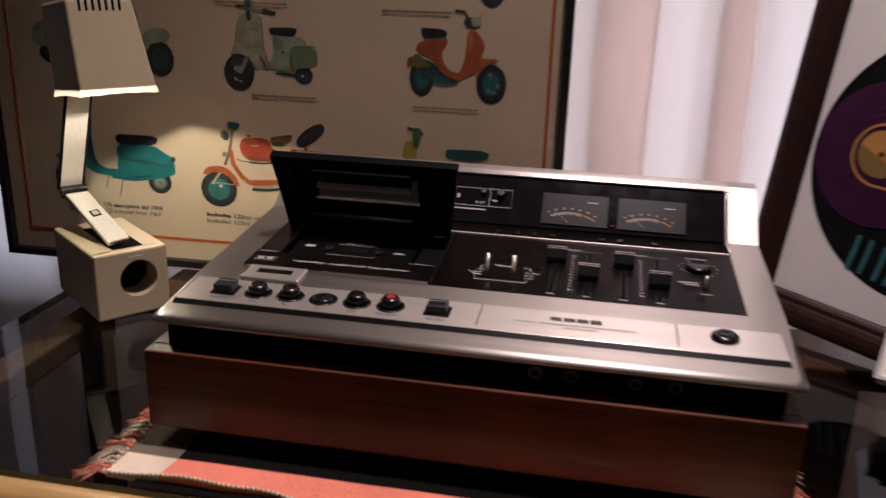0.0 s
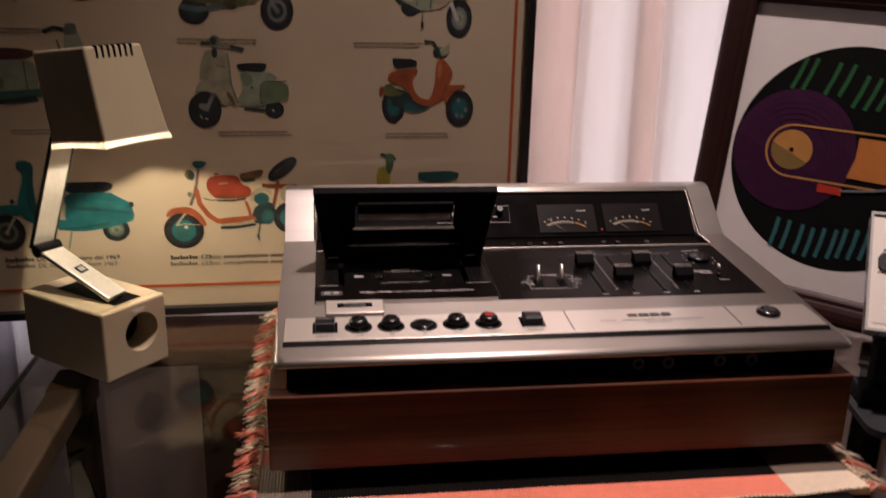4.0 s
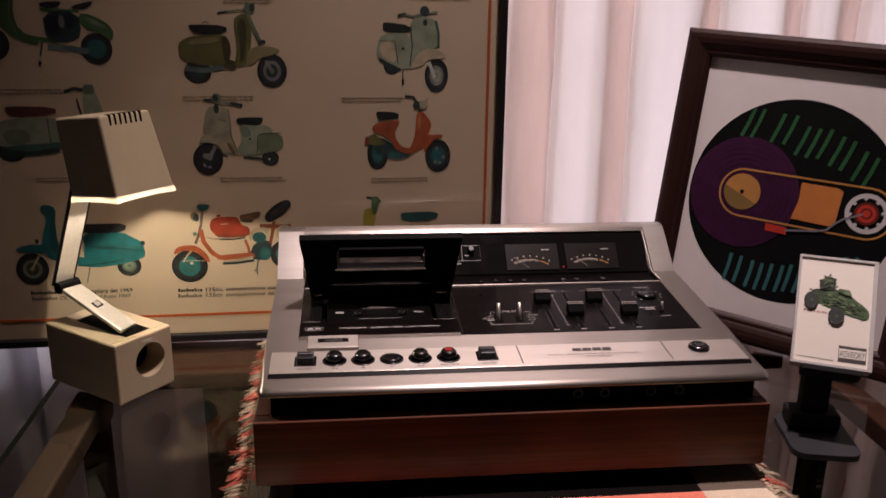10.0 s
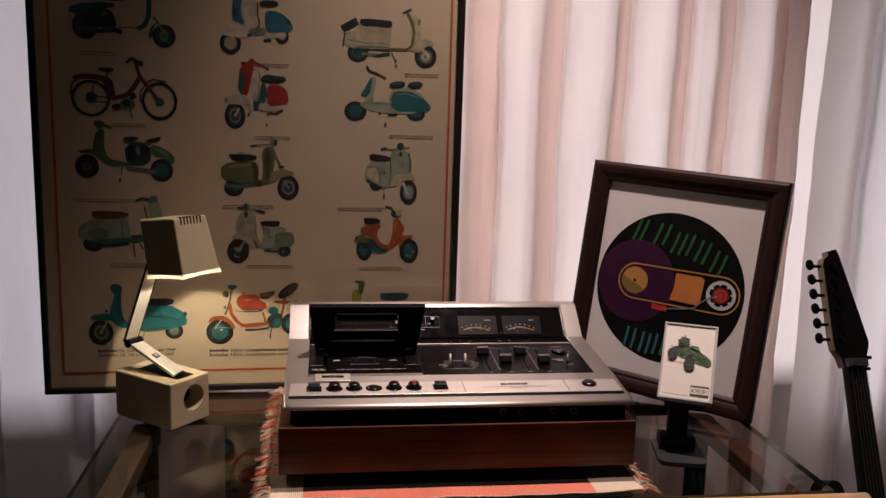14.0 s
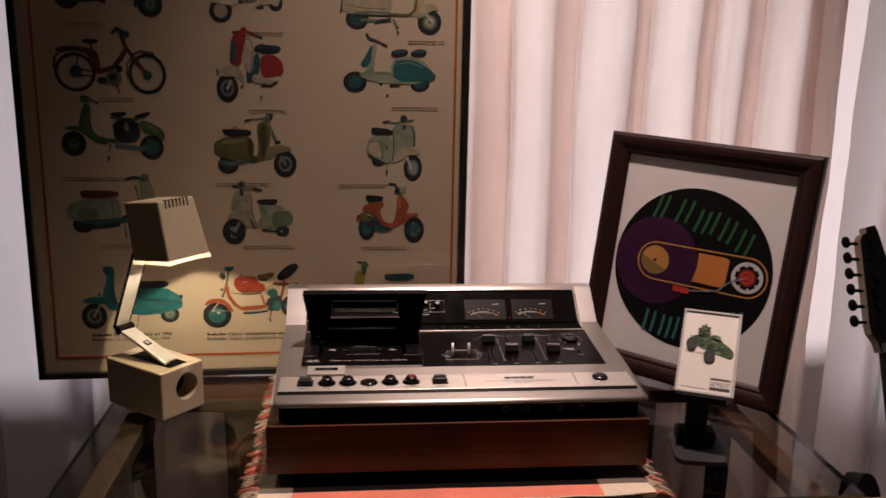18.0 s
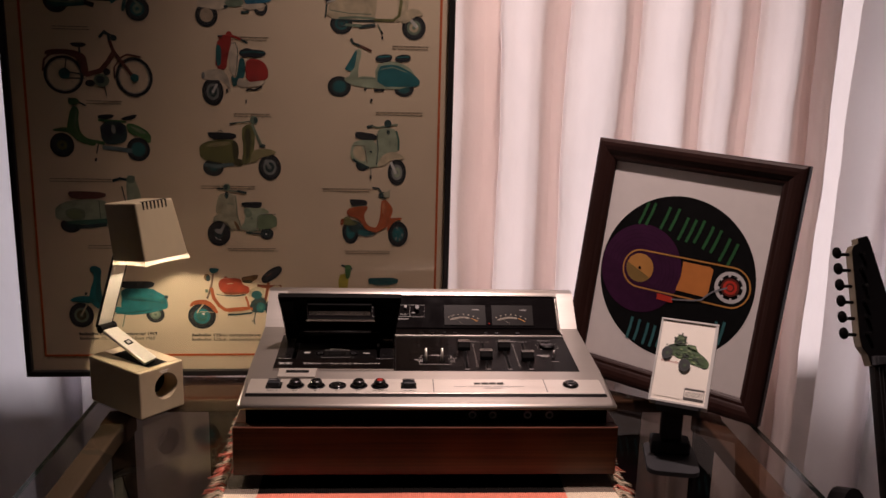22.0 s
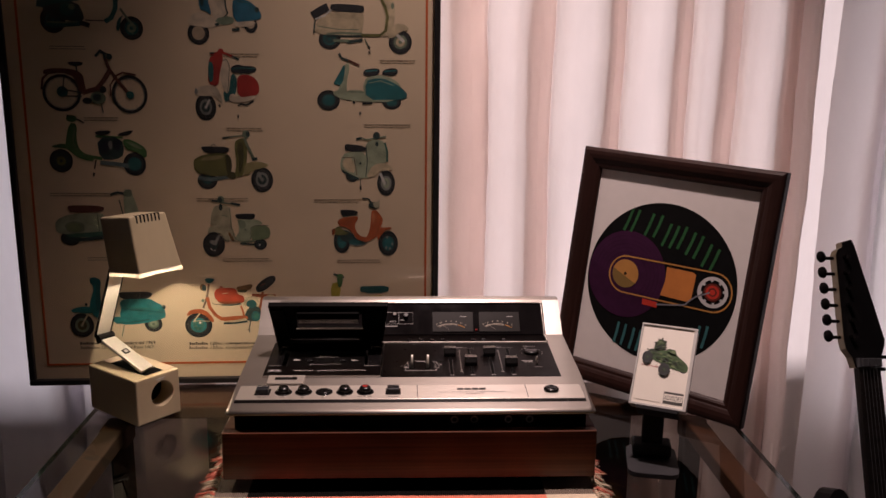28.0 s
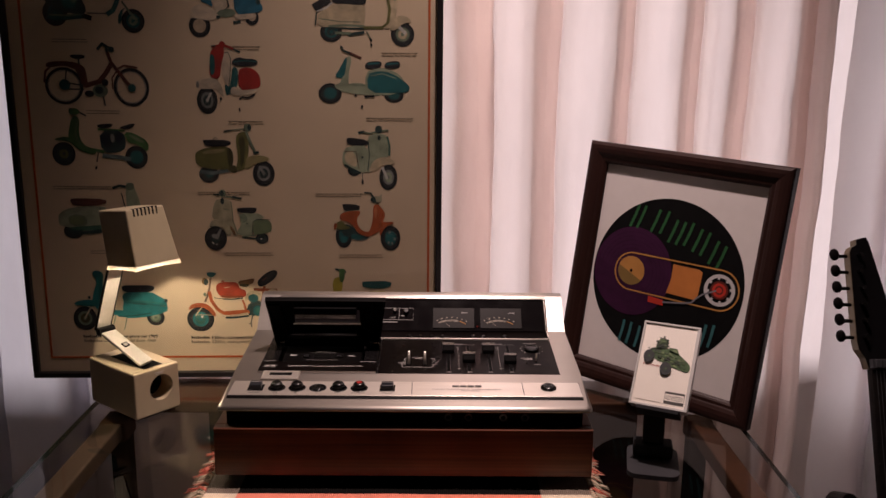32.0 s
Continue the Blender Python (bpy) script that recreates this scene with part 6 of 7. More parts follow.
# no recess here: black colour stands for the shade inside the slot
part("slot", box(-0.034, 0.0470, -0.0135, 0.0155, 0.0688, 0.0694), BLACK_MATT, desk_lamp, "flat black slab for the shaded arm slot", local=True)
part("ridge", box(0.0492, 0.0499, -0.033, 0.033, 0.0690, 0.0695), CREAM, desk_lamp, local=True)
part("switch", cyl(0.0045, 0.009, 14, m=Matrix.Translation((-0.056, 0.008, 0.050)) @ Matrix.Rotation(radians(-90), 4, "Y")), BLACK_PLASTIC, desk_lamp, "small black switch", local=True)


def L(x, y, z):
    """World place to the lamp's frame."""
    return LAMP.inverted() @ Vector((x, y, z))


elbow = L(-0.4335, 0.254, 0.862)
socket = L(-0.3545, 0.2117, 0.8195)
neck = L(-0.388, 0.225, 0.995)
across = Vector((0, 1, 0))


def strap(a, b, w, h, material, name, label):
    a, b = Vector(a), Vector(b)
    d = (b - a).normalized()
    n = d.cross(across).normalized()
    s = n.cross(d)
    bm = box(-w / 2, w / 2, 0, (b - a).length, -h / 2, h / 2, h * 0.25)
    bm.transform(Matrix.Translation(a) @ Matrix((s, d, n)).transposed().to_4x4())
    return part(name, bm, material, desk_lamp, label, local=True)


socket = socket.lerp(elbow, 0.10)
low = strap(socket, elbow, 0.0215, 0.0050, ARM, "lower_arm", "flat silver lower arm")
d = (elbow - socket).normalized()
n = d.cross(across).normalized()
mid = socket.lerp(elbow, 0.48)
sgn = 1 if n.z > 0 else -1
bm = box(-0.0045, 0.0045, -0.0045, 0.0045, 0.0026, 0.0032)
bm.transform(Matrix.Translation(mid) @ Matrix((sgn * n.cross(d), d, sgn * n)).transposed().to_4x4())
part("badge", bm, BLACK_PLASTIC, low, "small dark badge", local=True)
bm = box(-0.003, 0.003, -0.003, 0.003, 0.0032, 0.0036)
bm.transform(Matrix.Translation(mid) @ Matrix((sgn * n.cross(d), d, sgn * n)).transposed().to_4x4())
part("badge_face", bm, PRINT_DIM, low, local=True)
for p in (socket.lerp(elbow, 0.93),):
    part("joint", cyl(0.0062, 0.0235, 18, m=Matrix.Translation(p - across * 0.01175) @ Matrix.Rotation(radians(-90), 4, "X")), BLACK_PLASTIC, desk_lamp, "black hinge", local=True)
up = strap(elbow, neck, 0.0215, 0.0030, ARM, "upper_arm", "flat silver upper arm")
for k in (-1, 1):
    a = [elbow + across * 0.0112 * k, neck + across * 0.0112 * k]
    part("arm_edge", tube(a, 0.0018, 8), BLACK_PLASTIC, up, "black edge strip", local=True)
# hood: an open tapered box, turned like the base
HC = L(-0.3535, 0.1995, 0.9700)
HT = L(-0.3600, 0.1970, 1.0425)
# the hood leans a few degrees
LEAN = Matrix.Translation((HC + HT) / 2 + Vector((0, 0, 0.002))) @ Matrix.Rotation(radians(-7), 4, "Y") @ Matrix.Translation(-(HC + HT) / 2)
b2, t2 = (0.0335, 0.0325), (0.0325, 0.0275)
lowc = [HC + Vector((sx * b2[0], sy * b2[1], 0)) for sx, sy in ((-1, -1), (1, -1), (1, 1), (-1, 1))]
topc = [HT + Vector((sx * t2[0], sy * t2[1], 0)) for sx, sy in ((-1, -1), (1, -1), (1, 1), (-1, 1))]
bm = bmesh.new()
lo = [bm.verts.new(p) for p in lowc]
hi = [bm.verts.new(p) for p in topc]
for k in range(4):
    bm.faces.new((lo[k], lo[(k + 1) % 4], hi[(k + 1) % 4], hi[k]))
bm.faces.new(hi)
rim = [e for e in bm.edges if not e.is_boundary]
bmesh.ops.bevel(bm, geom=rim, offset=0.0022, segments=3, affect="EDGES", profile=0.5)
bmesh.ops.recalc_face_normals(bm, faces=bm.faces)
bmesh.ops.solidify(bm, geom=list(bm.faces), thickness=0.0016)
bm.transform(LEAN)
hood = part("hood", bm, HOOD, desk_lamp, "cream tapered lamp hood", local=True)
# white lining inside
bm = bmesh.new()
inl = [HC + (p - HC) * 0.93 + Vector((0, 0, 0.0008)) for p in lowc]
inh = [HT + (p - HT) * 0.90 - Vector((0, 0, 0.006)) for p in topc]
lo = [bm.verts.new(p) for p in inl]
hi = [bm.verts.new(p) for p in inh]
for k in range(4):
    bm.faces.new((lo[k], lo[(k + 1) % 4], hi[(k + 1) % 4], hi[k]))
bm.faces.new(hi)
bm.transform(LEAN)
part("lining", bm, LINING, hood, "white inner reflector", local=True)
# flared lip, deepest at the corners
for k in range(4):
    a, b = lowc[k], lowc[(k + 1) % 4]
    bm = bmesh.new()
    rows = []
    for n in range(13):
        p = a.lerp(b, n / 12)
        sag = 0.0064 - 0.0014 * math.sin(math.pi * n / 12) + 0.0003 * math.sin(2.3 * n + k)
        rows.append((bm.verts.new(p), bm.verts.new(p + (p - HC).normalized() * 0.0014 - Vector((0, 0, sag)))))
    for (p0, q0), (p1, q1) in zip(rows, rows[1:]):
        bm.faces.new((p0, p1, q1, q0))
    bmesh.ops.solidify(bm, geom=list(bm.faces), thickness=0.0012)
    bm.transform(LEAN)
    part("lip", bm, LIP, hood, "pale translucent lip lit by the bulb", local=True)
# cooling slots over the upper edge
for k in range(7):
    y = -0.0165 + 0.0055 * k
    p = HT + Vector((t2[0] - 0.0008, y, -0.0005))
    bm = box(p.x - 0.004, p.x + 0.0014, p.y - 0.0011, p.y + 0.0011, p.z - 0.013, p.z + 0.0011)
    bm.transform(LEAN)
    part("vent", bm, BLACK_MATT, hood, local=True)
bulb_at = L(-0.357, 0.190, 0.9880)
part("bulb", ball(0.0028, Matrix.Translation(bulb_at), 16), BULB, desk_lamp, "small glowing bulb", local=True, smooth=True)
part("bulb_holder", cyl(0.008, 0.03, 18, m=Matrix.Translation(bulb_at + Vector((0, 0, 0.006)))), HOOD_IN, desk_lamp, local=True)

# ---- framed painting ----
tl, tr, br = Vector((0.277, 0.393, 1.112)), Vector((0.506, 0.191, 1.098)), Vector((0.459, 0.169, 0.7465))
u = (tr - tl).normalized()
v = (tr - br).normalized()
v = (v - u * v.dot(u)).normalized()
AW, AH = 0.3062, 0.357
ART = Matrix((u, v, u.cross(v))).transposed().to_4x4()
ART.translation = br - u * AW + Vector((0, 0, 0.004))
art = thing("framed_painting", ART, "hand-painted record and tape logo in a dark mahogany frame", "painting")
FW = 0.031


def moulding(a, b, inward):
    """One mitred length of frame with a stepped, rounded section."""
    a, b, inward = Vector(a), Vector(b), Vector(inward)
    along = (b - a).normalized()
    sec = [(0.0, -0.008), (0.0, 0.006), (0.0015, 0.0085), (0.005, 0.0102), (0.010, 0.0106), (0.016, 0.0098), (0.0205, 0.0080), (0.0225, 0.0068), (0.0265, 0.0066), (0.0290, 0.0050), (FW, 0.003), (FW, -0.008)]
    bm = bmesh.new()
    r0 = [bm.verts.new(a + inward * s + along * s + Vector((0, 0, h))) for s, h in sec]
    r1 = [bm.verts.new(b + inward * s - along * s + Vector((0, 0, h))) for s, h in sec]
    for k in range(len(sec)):
        j = (k + 1) % len(sec)
        bm.faces.new((r0[k], r0[j], r1[j], r1[k]))
    bm.faces.new(r0)
    bm.faces.new(r1)
    part("frame_rail", bm, MAHOGANY, art, "dark mahogany moulding", local=True)


moulding((0, 0, 0), (AW, 0, 0), (0, 1, 0))
moulding((AW, 0, 0), (AW, AH, 0), (-1, 0, 0))
moulding((AW, AH, 0), (0, AH, 0), (0, -1, 0))
moulding((0, AH, 0), (0, 0, 0), (1, 0, 0))
part("paper", box(0.030, AW - 0.030, 0.024, AH - 0.024, -0.006, 0.0), WHITE_PAPER, art, "white drawing paper", local=True)
part("backboard", box(0.004, AW - 0.004, 0.004, AH - 0.004, -0.012, -0.0085), RAIL_DARK, art, local=True)
part("strut", box(AW / 2 - 0.02, AW / 2 + 0.02, 0.02, 0.20, -0.05, -0.047), RAIL_DARK, art, local=True)


def paint(name, label, build, base):
    s = Sheet(base * 0.3, 0.00005)
    build(s)
    return s.done(name, art, label)


paint("disc", "large black painted disc", lambda s: s.fill(ring_points(0.1505, 0.1735, 0.1165, 0.1170, 64), P_BLACK), 0.0003)
paint("record", "purple painted record", lambda s: s.fill(ring_points(0.0975, 0.1760, 0.0625, 0.0650, 56), P_PURPLE), 0.0006)


for k, r in enumerate((0.058, 0.052, 0.046, 0.040, 0.034)):
    paint("groove", "darker painted groove", lambda s: s.hoop(0.0975, 0.1760, r, 0.0011, P_PLUM), 0.0008 + 0.0002 * k)
paint("record_shade", "darker lower half of the record", lambda s: s.fill([(0.0975 + 0.0625 * math.cos(radians(a)), 0.1760 + 0.065 * math.sin(radians(a))) for a in range(170, 331, 8)], P_PLUM), 0.0018)
belt = [(0.097 + 0.0265 * math.cos(radians(a)), 0.1755 + 0.0275 * math.sin(radians(a))) for a in range(90, 271, 12)] + [(0.2335 + 0.0265 * math.cos(radians(a)), 0.1775 + 0.0280 * math.sin(radians(a))) for a in range(-90, 91, 12)]
paint("belt", "painted orange belt line", lambda s: s.line(belt, 0.0022, P_OCHRE, closed=True), 0.0020)
paint("label", "ochre painted record label", lambda s: s.fill(ring_points(0.0965, 0.1765, 0.0212), P_OCHRE), 0.0022)
paint("label_shade", "olive half of the label", lambda s: s.fill([(0.0965 + 0.0212 * math.cos(radians(a)), 0.1765 + 0.0212 * math.sin(radians(a))) for a in range(165, 331, 6)], P_OLIVE), 0.0026)
paint("spindle", "", lambda s: s.disc(0.0965, 0.1765, 0.0023, P_BLACK), 0.0030)
paint("tape_block", "orange painted block", lambda s: s.fill([(0.1600, 0.1992), (0.1995, 0.1995), (0.2050, 0.1965), (0.2035, 0.1620), (0.1990, 0.1560), (0.1560, 0.1565), (0.1605, 0.1780)], P_ORANGE), 0.0024)


def reel(s):
    s.hoop(0.2325, 0.1775, 0.0222, 0.0048, P_GREY)
    for k in range(8):
        a = radians(12 + 45 * k)
        c, d = math.cos(a), math.sin(a)
        s.fill([(0.2325 + p * c - q * d, 0.1775 + p * d + q * c) for p, q in ((0.0148, 0.0016), (0.0148, -0.0016), (0.0182, -0.0018), (0.0182, 0.0018))], P_GREY)
    s.hoop(0.2325, 0.1775, 0.0128, 0.0100, P_DARKRED)
    s.hoop(0.2325, 0.1775, 0.0098, 0.0036, P_RED)
    s.disc(0.2325, 0.1775, 0.0040, P_RED)


paint("reel", "grey and red painted reel", reel, 0.0024)
paint("tonearm", "grey painted tone arm", lambda s: s.line([(0.153, 0.1420), (0.185, 0.1480), (0.196, 0.1515), (0.203, 0.1600), (0.210, 0.1665), (0.231, 0.1775)], 0.0022, P_STEEL), 0.0042)
paint("cartridge", "red painted cartridge", lambda s: s.fill([(0.1300, 0.1460), (0.1540, 0.1450), (0.1545, 0.1370), (0.1305, 0.1372)], P_RED), 0.0030)
# brush strokes standing for the painted words
for strokes, ink_, name, label in (
    ([[(0.0830, 0.2490), (0.0930, 0.2830)], [(0.0940, 0.2490), (0.1040, 0.2830)], [(0.1170, 0.2470), (0.1270, 0.2810)], [(0.1310, 0.2470), (0.1410, 0.2810)], [(0.1460, 0.2370), (0.1560, 0.2710)], [(0.1580, 0.2360), (0.1680, 0.2700)], [(0.1700, 0.2370), (0.1800, 0.2710)], [(0.1840, 0.2310), (0.1940, 0.2650)], [(0.1960, 0.2280), (0.2060, 0.2620)], [(0.2100, 0.2190), (0.2200, 0.2530)], [(0.2220, 0.2140), (0.2320, 0.2480)]], P_GREEN, "green_stroke", "green brush stroke"),
    ([[(0.0950, 0.0755), (0.0990, 0.1085)], [(0.1070, 0.0745), (0.1110, 0.1075)], [(0.1210, 0.0725), (0.1250, 0.1055)], [(0.1320, 0.0715), (0.1360, 0.1045)], [(0.1430, 0.0735), (0.1470, 0.1065)], [(0.1550, 0.0745), (0.1590, 0.1075)], [(0.1640, 0.0775), (0.1680, 0.1105)], [(0.1750, 0.0785), (0.1790, 0.1115)], [(0.1860, 0.0805), (0.1900, 0.1135)], [(0.2020, 0.0875), (0.2060, 0.1205)], [(0.2190, 0.0995), (0.2230, 0.1325)], [(0.2300, 0.1015), (0.2340, 0.1345)]], P_TEAL, "teal_stroke", "blue-green brush stroke"),
):
    for a, b in strokes:
        s = Sheet(0.0005)
        low = 0.0090 if name == "green_stroke" else 0.0060
        s.line([(a[0], a[1] - low), ((a[0] + b[0]) / 2 + 0.0006, (a[1] + b[1]) / 2 - low), (b[0], b[1] - low)], 0.0040, ink_)
        s.done(name, art, label)

# ---- cassette case on its stand ----
ctl, ctr, cbl = Vector((0.294, 0.141, 0.918)), Vector((0.357, 0.110, 0.918)), Vector((0.2725, 0.076, 0.829))
cu_ = (ctr - ctl).normalized()
cv_ = (ctl - cbl).normalized()
cv_ = (cv_ - cu_ * cv_.dot(cu_)).normalized()
CASEM = Matrix((cu_, cv_, cu_.cross(cv_))).transposed().to_4x4()
CASEM.translation = cbl
case = thing("cassette_case", CASEM, "clear cassette case with a white cover, leaning on a black stand", "cassette case")
CW, CH = 0.0700, 0.1090
part("shell", box(0.0005, CW - 0.0005, 0.0005, CH - 0.0005, -0.0165, -0.0035, 0.0008), CASE_EDGE, case, "clear plastic shell", local=True)
part("cover", box(0.0022, CW - 0.0022, 0.0022, CH - 0.0022, -0.0033, -0.0016), COVER, case, "off-white paper cover", local=True)
for x0, x1, y0, y1 in ((0, CW, 0, 0.0026), (0, CW, CH - 0.0024, CH), (0, 0.0022, 0.0027, CH - 0.0025), (CW - 0.0038, CW, 0.0027, CH - 0.0025)):
    part("rim", box(x0, x1, y0, y1, -0.0034, 0.0004, 0.0003), CASE_EDGE, case, local=True)
g = box(0.0019, CW - 0.0019, 0.0019, CH - 0.0019, -0.0008, 0.0001)
for f in g.faces:
    f.material_index = 0 if f.normal.z > 0.5 else 1
part("window", g, [CASE, CLEAR], case, "clear plastic window", local=True)
CAMO = ink("ink_camo_green", (0.055, 0.105, 0.038))
CAMO_DARK = ink("ink_camo_dark", (0.022, 0.036, 0.018))
FADED_RED = ink("ink_faded_red", (0.42, 0.17, 0.14))
CAMO_PALE = ink("ink_camo_pale", (0.16, 0.22, 0.10))
s = Sheet(-0.0015, 0.00002)
rnd = random.Random(8)


def camo(points, main, n, size):
    """A printed shape with uneven blots of green over it."""
    s.fill(points, main, 1)
    cx, cy = sum(p[0] for p in points) / len(points), sum(p[1] for p in points) / len(points)
    for _ in range(n):
        px, py = rnd.choice(points)
        u = rnd.uniform(0.1, 0.78)
        x, y = cx + (px - cx) * u, cy + (py - cy) * u
        blot = [(x + size * rnd.uniform(0.5, 1.2) * math.cos(a), y + 0.7 * size * rnd.uniform(0.5, 1.2) * math.sin(a)) for a in (0.2, 1.3, 2.4, 3.4, 4.5, 5.5)]
        s.fill(blot, rnd.choice((CAMO, CAMO_DARK, CAMO_PALE, CAMO_DARK, CAMO)), 1)


def wheel(x, y, r, tall):
    s.disc(x, y, r, TYRE, tall)
    for k in range(9):
        a = 0.7 * k + 100 * x
        s.line([(x + r * 0.84 * math.cos(a), y + tall * 0.84 * math.sin(a)), (x + r * 1.06 * math.cos(a + 0.1), y + tall * 1.06 * math.sin(a + 0.1))], 0.0008, TYRE)
    s.hoop(x + 0.0005, y, r * 0.50, r * 0.10, CAMO_DARK, 20, tall * 0.50)
    s.disc(x + 0.0005, y, r * 0.18, CAMO, tall * 0.18)


wheel(0.0595, 0.0540, 0.0046, 0.0052)
camo([(0.0110, 0.0725), (0.0190, 0.0765), (0.0310, 0.0745), (0.0330, 0.0690), (0.0240, 0.0600), (0.0180, 0.0620)], CAMO_DARK, 10, 0.0022)
camo([(0.0190, 0.0640), (0.0240, 0.0730), (0.0340, 0.0760), (0.0470, 0.0745), (0.0495, 0.0700), (0.0590, 0.0640), (0.0648, 0.0580), (0.0646, 0.0510), (0.0590, 0.0498), (0.0480, 0.0520), (0.0420, 0.0535), (0.0300, 0.0580), (0.0230, 0.0600)], CAMO, 34, 0.0024)
camo([(0.0195, 0.0745), (0.0200, 0.0815), (0.0225, 0.0865), (0.0262, 0.0896), (0.0306, 0.0888), (0.0338, 0.0835), (0.0345, 0.0760)], CAMO_DARK, 12, 0.0020)
for k in range(30):
    x = rnd.uniform(0.0200, 0.0600)
    y = 0.0690 - 0.30 * (x - 0.0200) + rnd.uniform(-0.0060, 0.0060)
    a = rnd.uniform(-0.7, 0.5)
    q = rnd.uniform(0.0010, 0.0034)
    s.line([(x - q * math.cos(a), y - q * math.sin(a)), (x + q * math.cos(a), y + q * math.sin(a))], rnd.uniform(0.0005, 0.0011), rnd.choice((TYRE, CAMO_DARK, CAMO_PALE, TYRE)))
for x, y in ((0.0205, 0.0835), (0.0238, 0.0885), (0.0285, 0.0902), (0.0328, 0.0860), (0.0350, 0.0790), (0.0120, 0.0735)):
    s.disc(x, y, rnd.uniform(0.0010, 0.0017), CAMO_DARK)
s.line([(0.0235, 0.0800), (0.0270, 0.0848), (0.0315, 0.0838)], 0.0010, CAMO_PALE)
s.line([(0.0225, 0.0765), (0.0300, 0.0795)], 0.0009, TYRE)
s.fill([(0.0360, 0.0748), (0.0372, 0.0775), (0.0465, 0.0768), (0.0488, 0.0712), (0.0430, 0.0720)], CAMO)
s.fill([(0.0412, 0.0728), (0.0418, 0.0754), (0.0458, 0.0752), (0.0474, 0.0716)], CAMO_PALE)
wheel(0.0133, 0.0632, 0.0062, 0.0082)
wheel(0.0362, 0.0498, 0.0070, 0.0082)
s.done("vehicle_print", case, "printed green camouflage buggy")
s = Sheet(-0.0014)
for k, x in enumerate((0.0075, 0.0105, 0.0130, 0.0160, 0.0190, 0.0215, 0.0240, 0.0262)):
    low = 0.0520 - 0.0001 * k
    s.fill([(x, low), (x + 0.0016, low), (x + 0.0022, low + 0.0024 - 0.0005 * (k % 3)), (x + 0.0006, low + 0.0026 - 0.0005 * (k % 3))], FADED_RED, layer=False)
tagged(s.done("name_bar", case), "small red printed strokes", kind="stuff")
s = Sheet(-0.0014)
s.fill([(0.0408, 0.0068), (0.0645, 0.0068), (0.0645, 0.0222), (0.0408, 0.0222)], PRINT_DARK)
s.fill([(0.0414, 0.0106), (0.0639, 0.0106), (0.0639, 0.0194), (0.0414, 0.0194)], COVER)
s.done("advice_label", case, "black and white printed label")
letters("lettering", "ADVISORY", 0.0086, CASEM @ Matrix.Translation((0.0420, 0.0117, -0.00110)), PRINT_DARK, case, "black printed word", 0.0214, 0.012)
s = Sheet(-0.0014)
s.fill([(0.006, 0.0072), (0.037, 0.0066), (0.037, 0.0071), (0.006, 0.0077)], INK_GREY)
s.done("print_line", case)

stand = thing("phone_stand", Matrix.Translation((0.305, 0.069, TABLE)) @ Matrix.Rotation(radians(-12), 4, "Z"), "small black stand with a square foot and a ledge", "stand")
bm = box(-0.031, 0.031, -0.042, 0.040, 0.0, 0.006)
side = [e for e in bm.edges if abs(e.verts[0].co.z - e.verts[1].co.z) > 0.003]
bmesh.ops.bevel(bm, geom=side, offset=0.013, segments=6, affect="EDGES", profile=0.5)
part("foot", bm, FOOT, stand, "dark rounded metal foot", local=True)
part("block", box(-0.024, 0.024, 0.004, 0.034, 0.0061, 0.022, 0.003), RUBBER, stand, local=True)
part("column", box(-0.013, 0.013, 0.012, 0.028, 0.0221, 0.085, 0.002), RUBBER, stand, "black column", local=True)
bm = box(0.010, CW - 0.008, -0.0060, -0.0006, -0.022, 0.0045, 0.001)
bm.transform(CASEM)
part("ledge", bm, RUBBER, stand, "black rubber ledge")
bm = box(0.010, CW - 0.010, -0.004, 0.070, -0.0225, -0.0168, 0.001)
bm.transform(CASEM)
part("back_plate", bm, BLACK_PLASTIC, stand, "black back plate")

# ---- guitar ----
gd = Vector((0.0, 0.40, 0.9165)).normalized()
gn = Vector((0.12, -0.9165, 0.40))
gn = (gn - gd * gn.dot(gd)).normalized()
gx = gd.cross(gn)
GTR = Matrix((gx, gd, gn)).transposed().to_4x4()
GTR.translation = Vector((0.685, 0.277, 0.812))
guitar = thing("electric_guitar", GTR, "black electric guitar with a pointed headstock, standing by the table", "guitar")
head_pts = [(-0.019, -0.012), (-0.023, 0.004), (-0.032, 0.016), (-0.034, 0.028), (-0.034, 0.160), (-0.030, 0.168), (-0.022, 0.172), (-0.022, 0.180), (-0.006, 0.184), (-0.002, 0.176), (0.022, 0.080), (0.034, 0.030), (0.032, 0.020), (0.026, 0.006), (0.021, -0.012)]
bm = slab(head_pts, -0.0150, -0.0006)
part("headstock", bm, MAPLE, guitar, "maple headstock edge", local=True)
bm = slab([(x * 0.985, y) for x, y in head_pts], -0.0005, 0.0006)
part("headstock_face", bm, GUITAR_BLACK, guitar, "black headstock face", local=True)
neck_bm = bmesh.new()
sections = []
for yy, w in ((-0.0125, 0.0170), (-0.2, 0.0190), (-0.47, 0.0225)):
    sections.append([neck_bm.verts.new((w * math.cos(a), yy, -0.0006 - 0.020 * math.sin(a))) for a in (math.pi * k / 10 for k in range(11))])
for a, b in zip(sections, sections[1:]):
    for k in range(10):
        neck_bm.faces.new((a[k], a[k + 1], b[k + 1], b[k]))
    neck_bm.faces.new((a[10], a[0], b[0], b[10]))
neck_bm.faces.new(sections[0])
neck_bm.faces.new(sections[-1])
part("neck", neck_bm, ROSEWOOD, guitar, "dark neck", local=True, smooth=False)
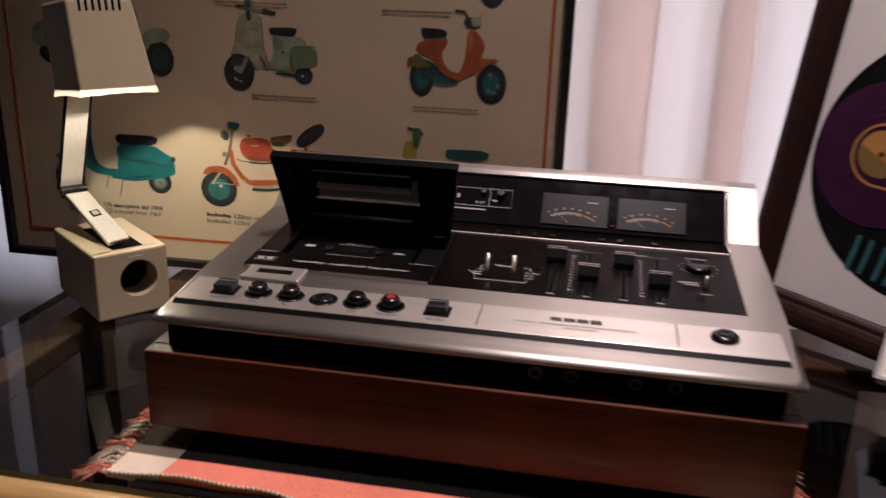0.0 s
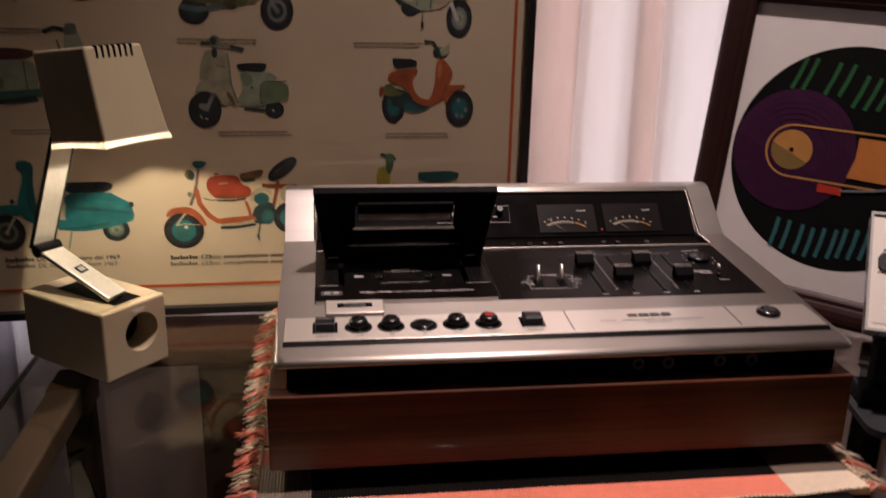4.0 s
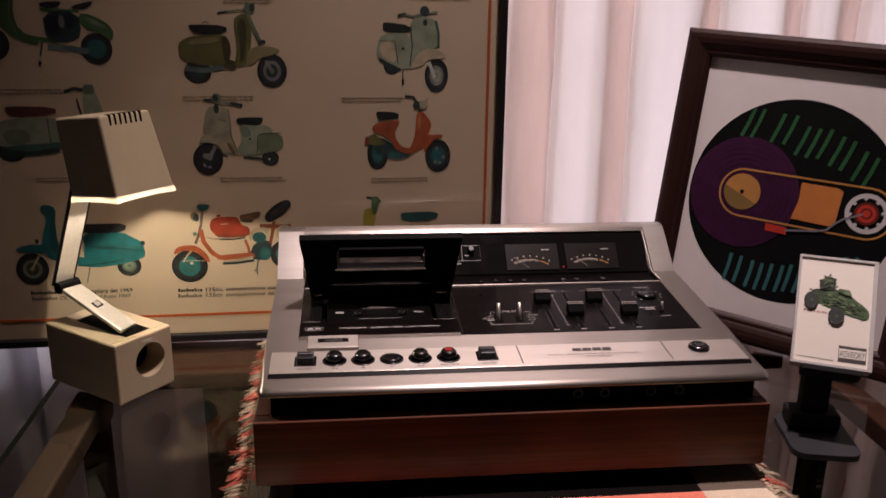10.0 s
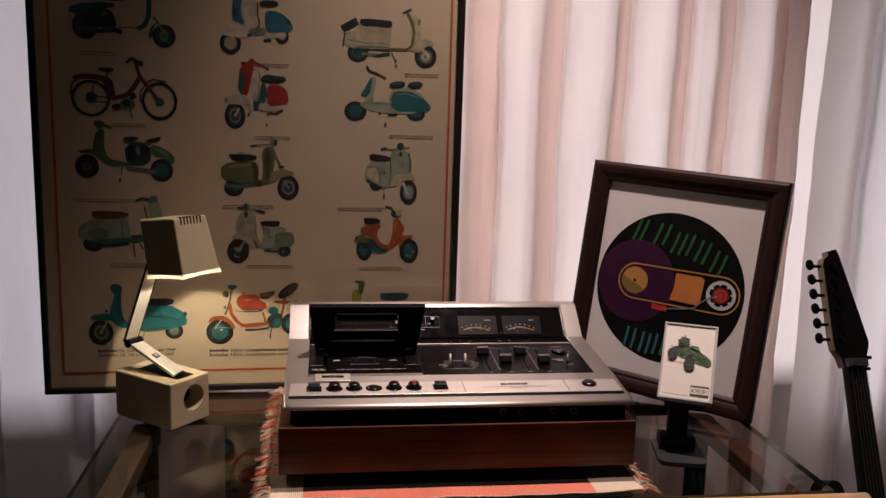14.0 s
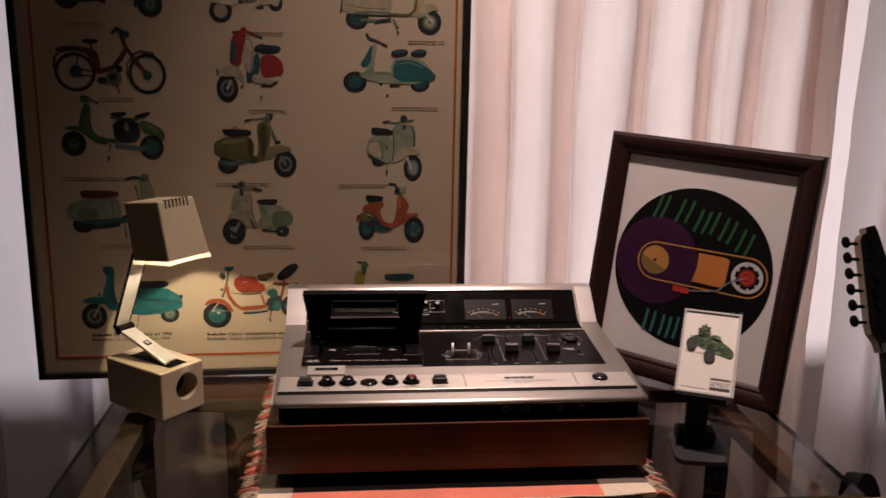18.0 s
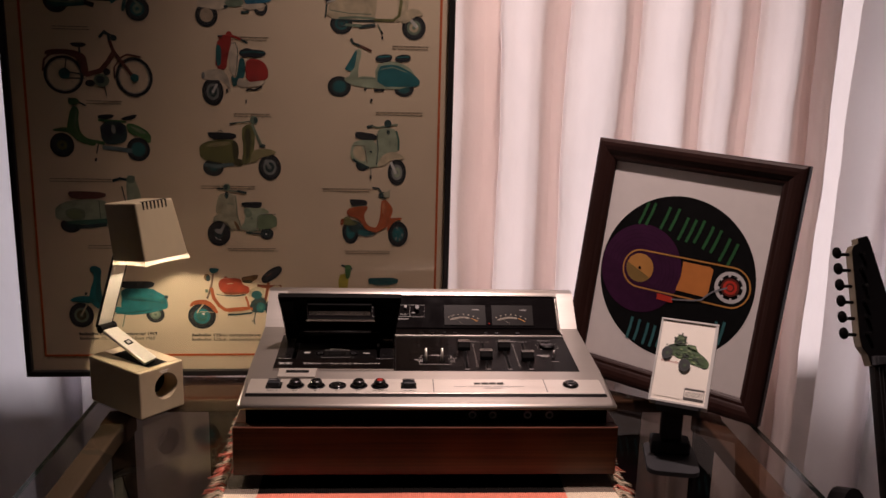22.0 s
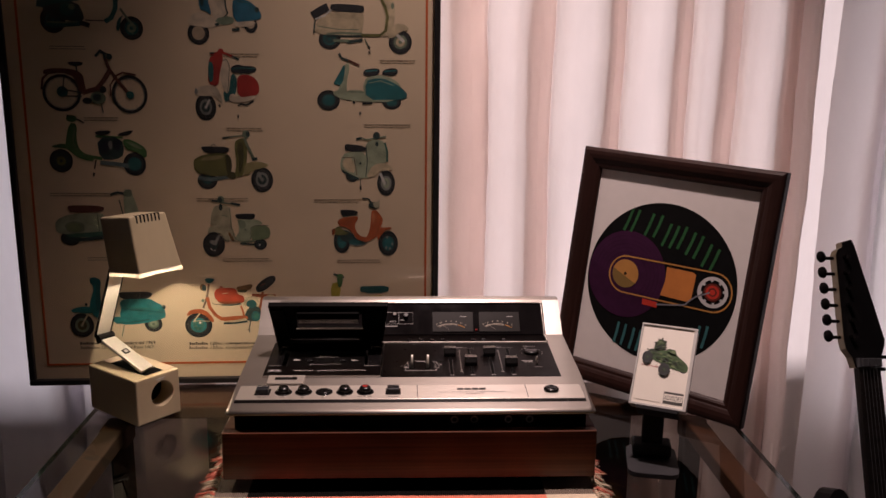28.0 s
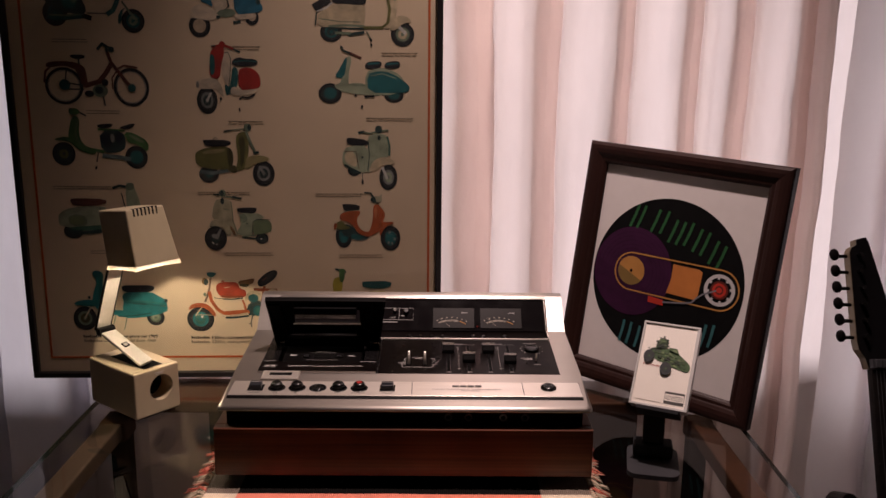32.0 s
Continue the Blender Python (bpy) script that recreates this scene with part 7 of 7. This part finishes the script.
part("fretboard", slab([(-0.0173, -0.0125), (0.0173, -0.0125), (0.0230, -0.47), (-0.0230, -0.47)], -0.0005, 0.005), ROSEWOOD, guitar, "dark fretboard", local=True)
part("locking_nut", box(-0.0180, 0.0180, -0.012, 0.002, 0.0008, 0.010, 0.001), DARK_GREY, guitar, "dark locking nut", local=True)
for x in (-0.011, 0.0, 0.011):
    part("nut_clamp", box(x - 0.0045, x + 0.0045, -0.011, 0.001, 0.0101, 0.0150, 0.001), DARK_GREY, guitar, local=True)
for yy in (0.004, -0.014):
    part("screw", cyl(0.0028, 0.011, 12, m=Matrix.Translation((0.0225 if yy > 0 else 0.0175, yy, 0.0)) @ Matrix.Rotation(radians(90), 4, "Y")), BLACK_MATT, guitar, local=True)
for k in range(1, 20):
    yy = -0.0125 - 0.648 * (1 - 2 ** (-k / 12))
    w = 0.0173 + (0.0230 - 0.0173) * (-yy - 0.0125) / 0.4575
    part("fret", box(-w, w, yy - 0.001, yy + 0.001, 0.005, 0.0060), GUITAR_BLACK, guitar, local=True)
for k in range(6):
    yy = 0.034 + 0.0243 * k
    peg = part("tuning_peg", ball(0.0080, Matrix.Translation((-0.0535, yy + 0.002, -0.008)) @ Matrix.Diagonal((0.95, 1.15, 0.6, 1)), 14), BLACK_MATT, guitar, "dark tuning peg", local=True, smooth=True)
    part("shaft", tube([(-0.047, yy, -0.008), (-0.033, yy, -0.008)], 0.0026, 8), BLACK_MATT, peg, local=True)
    part("post", cyl(0.0032, 0.009, 12, m=Matrix.Translation((-0.022 + 0.002 * (k % 2), yy, 0.0006))), BLACK_PLASTIC, guitar, local=True)
for k in range(6):
    x = -0.0138 + 0.0055 * k
    part("string", tube([(x, 0.0, 0.0105), (x * 1.3, -0.66, 0.012)], 0.0004, 5), DARK_GREY, guitar, local=True)
body_pts = smooth_loop([(-0.028, -0.42), (-0.040, -0.38), (-0.045, -0.28), (-0.045, -0.192), (-0.074, -0.183), (-0.094, -0.235), (-0.105, -0.36), (-0.115, -0.50), (-0.120, -0.60), (-0.155, -0.72), (-0.145, -0.82), (-0.05, -0.845), (0.06, -0.845), (0.150, -0.81), (0.160, -0.71), (0.122, -0.60), (0.118, -0.50), (0.100, -0.42), (0.070, -0.39), (0.030, -0.43)], 2)
part("body", slab(body_pts, -0.040, -0.001), GUITAR_BLACK, guitar, "black guitar body", local=True)
part("bridge", box(-0.045, 0.045, -0.68, -0.65, 0.0, 0.012, 0.002), DARK_GREY, guitar, local=True)
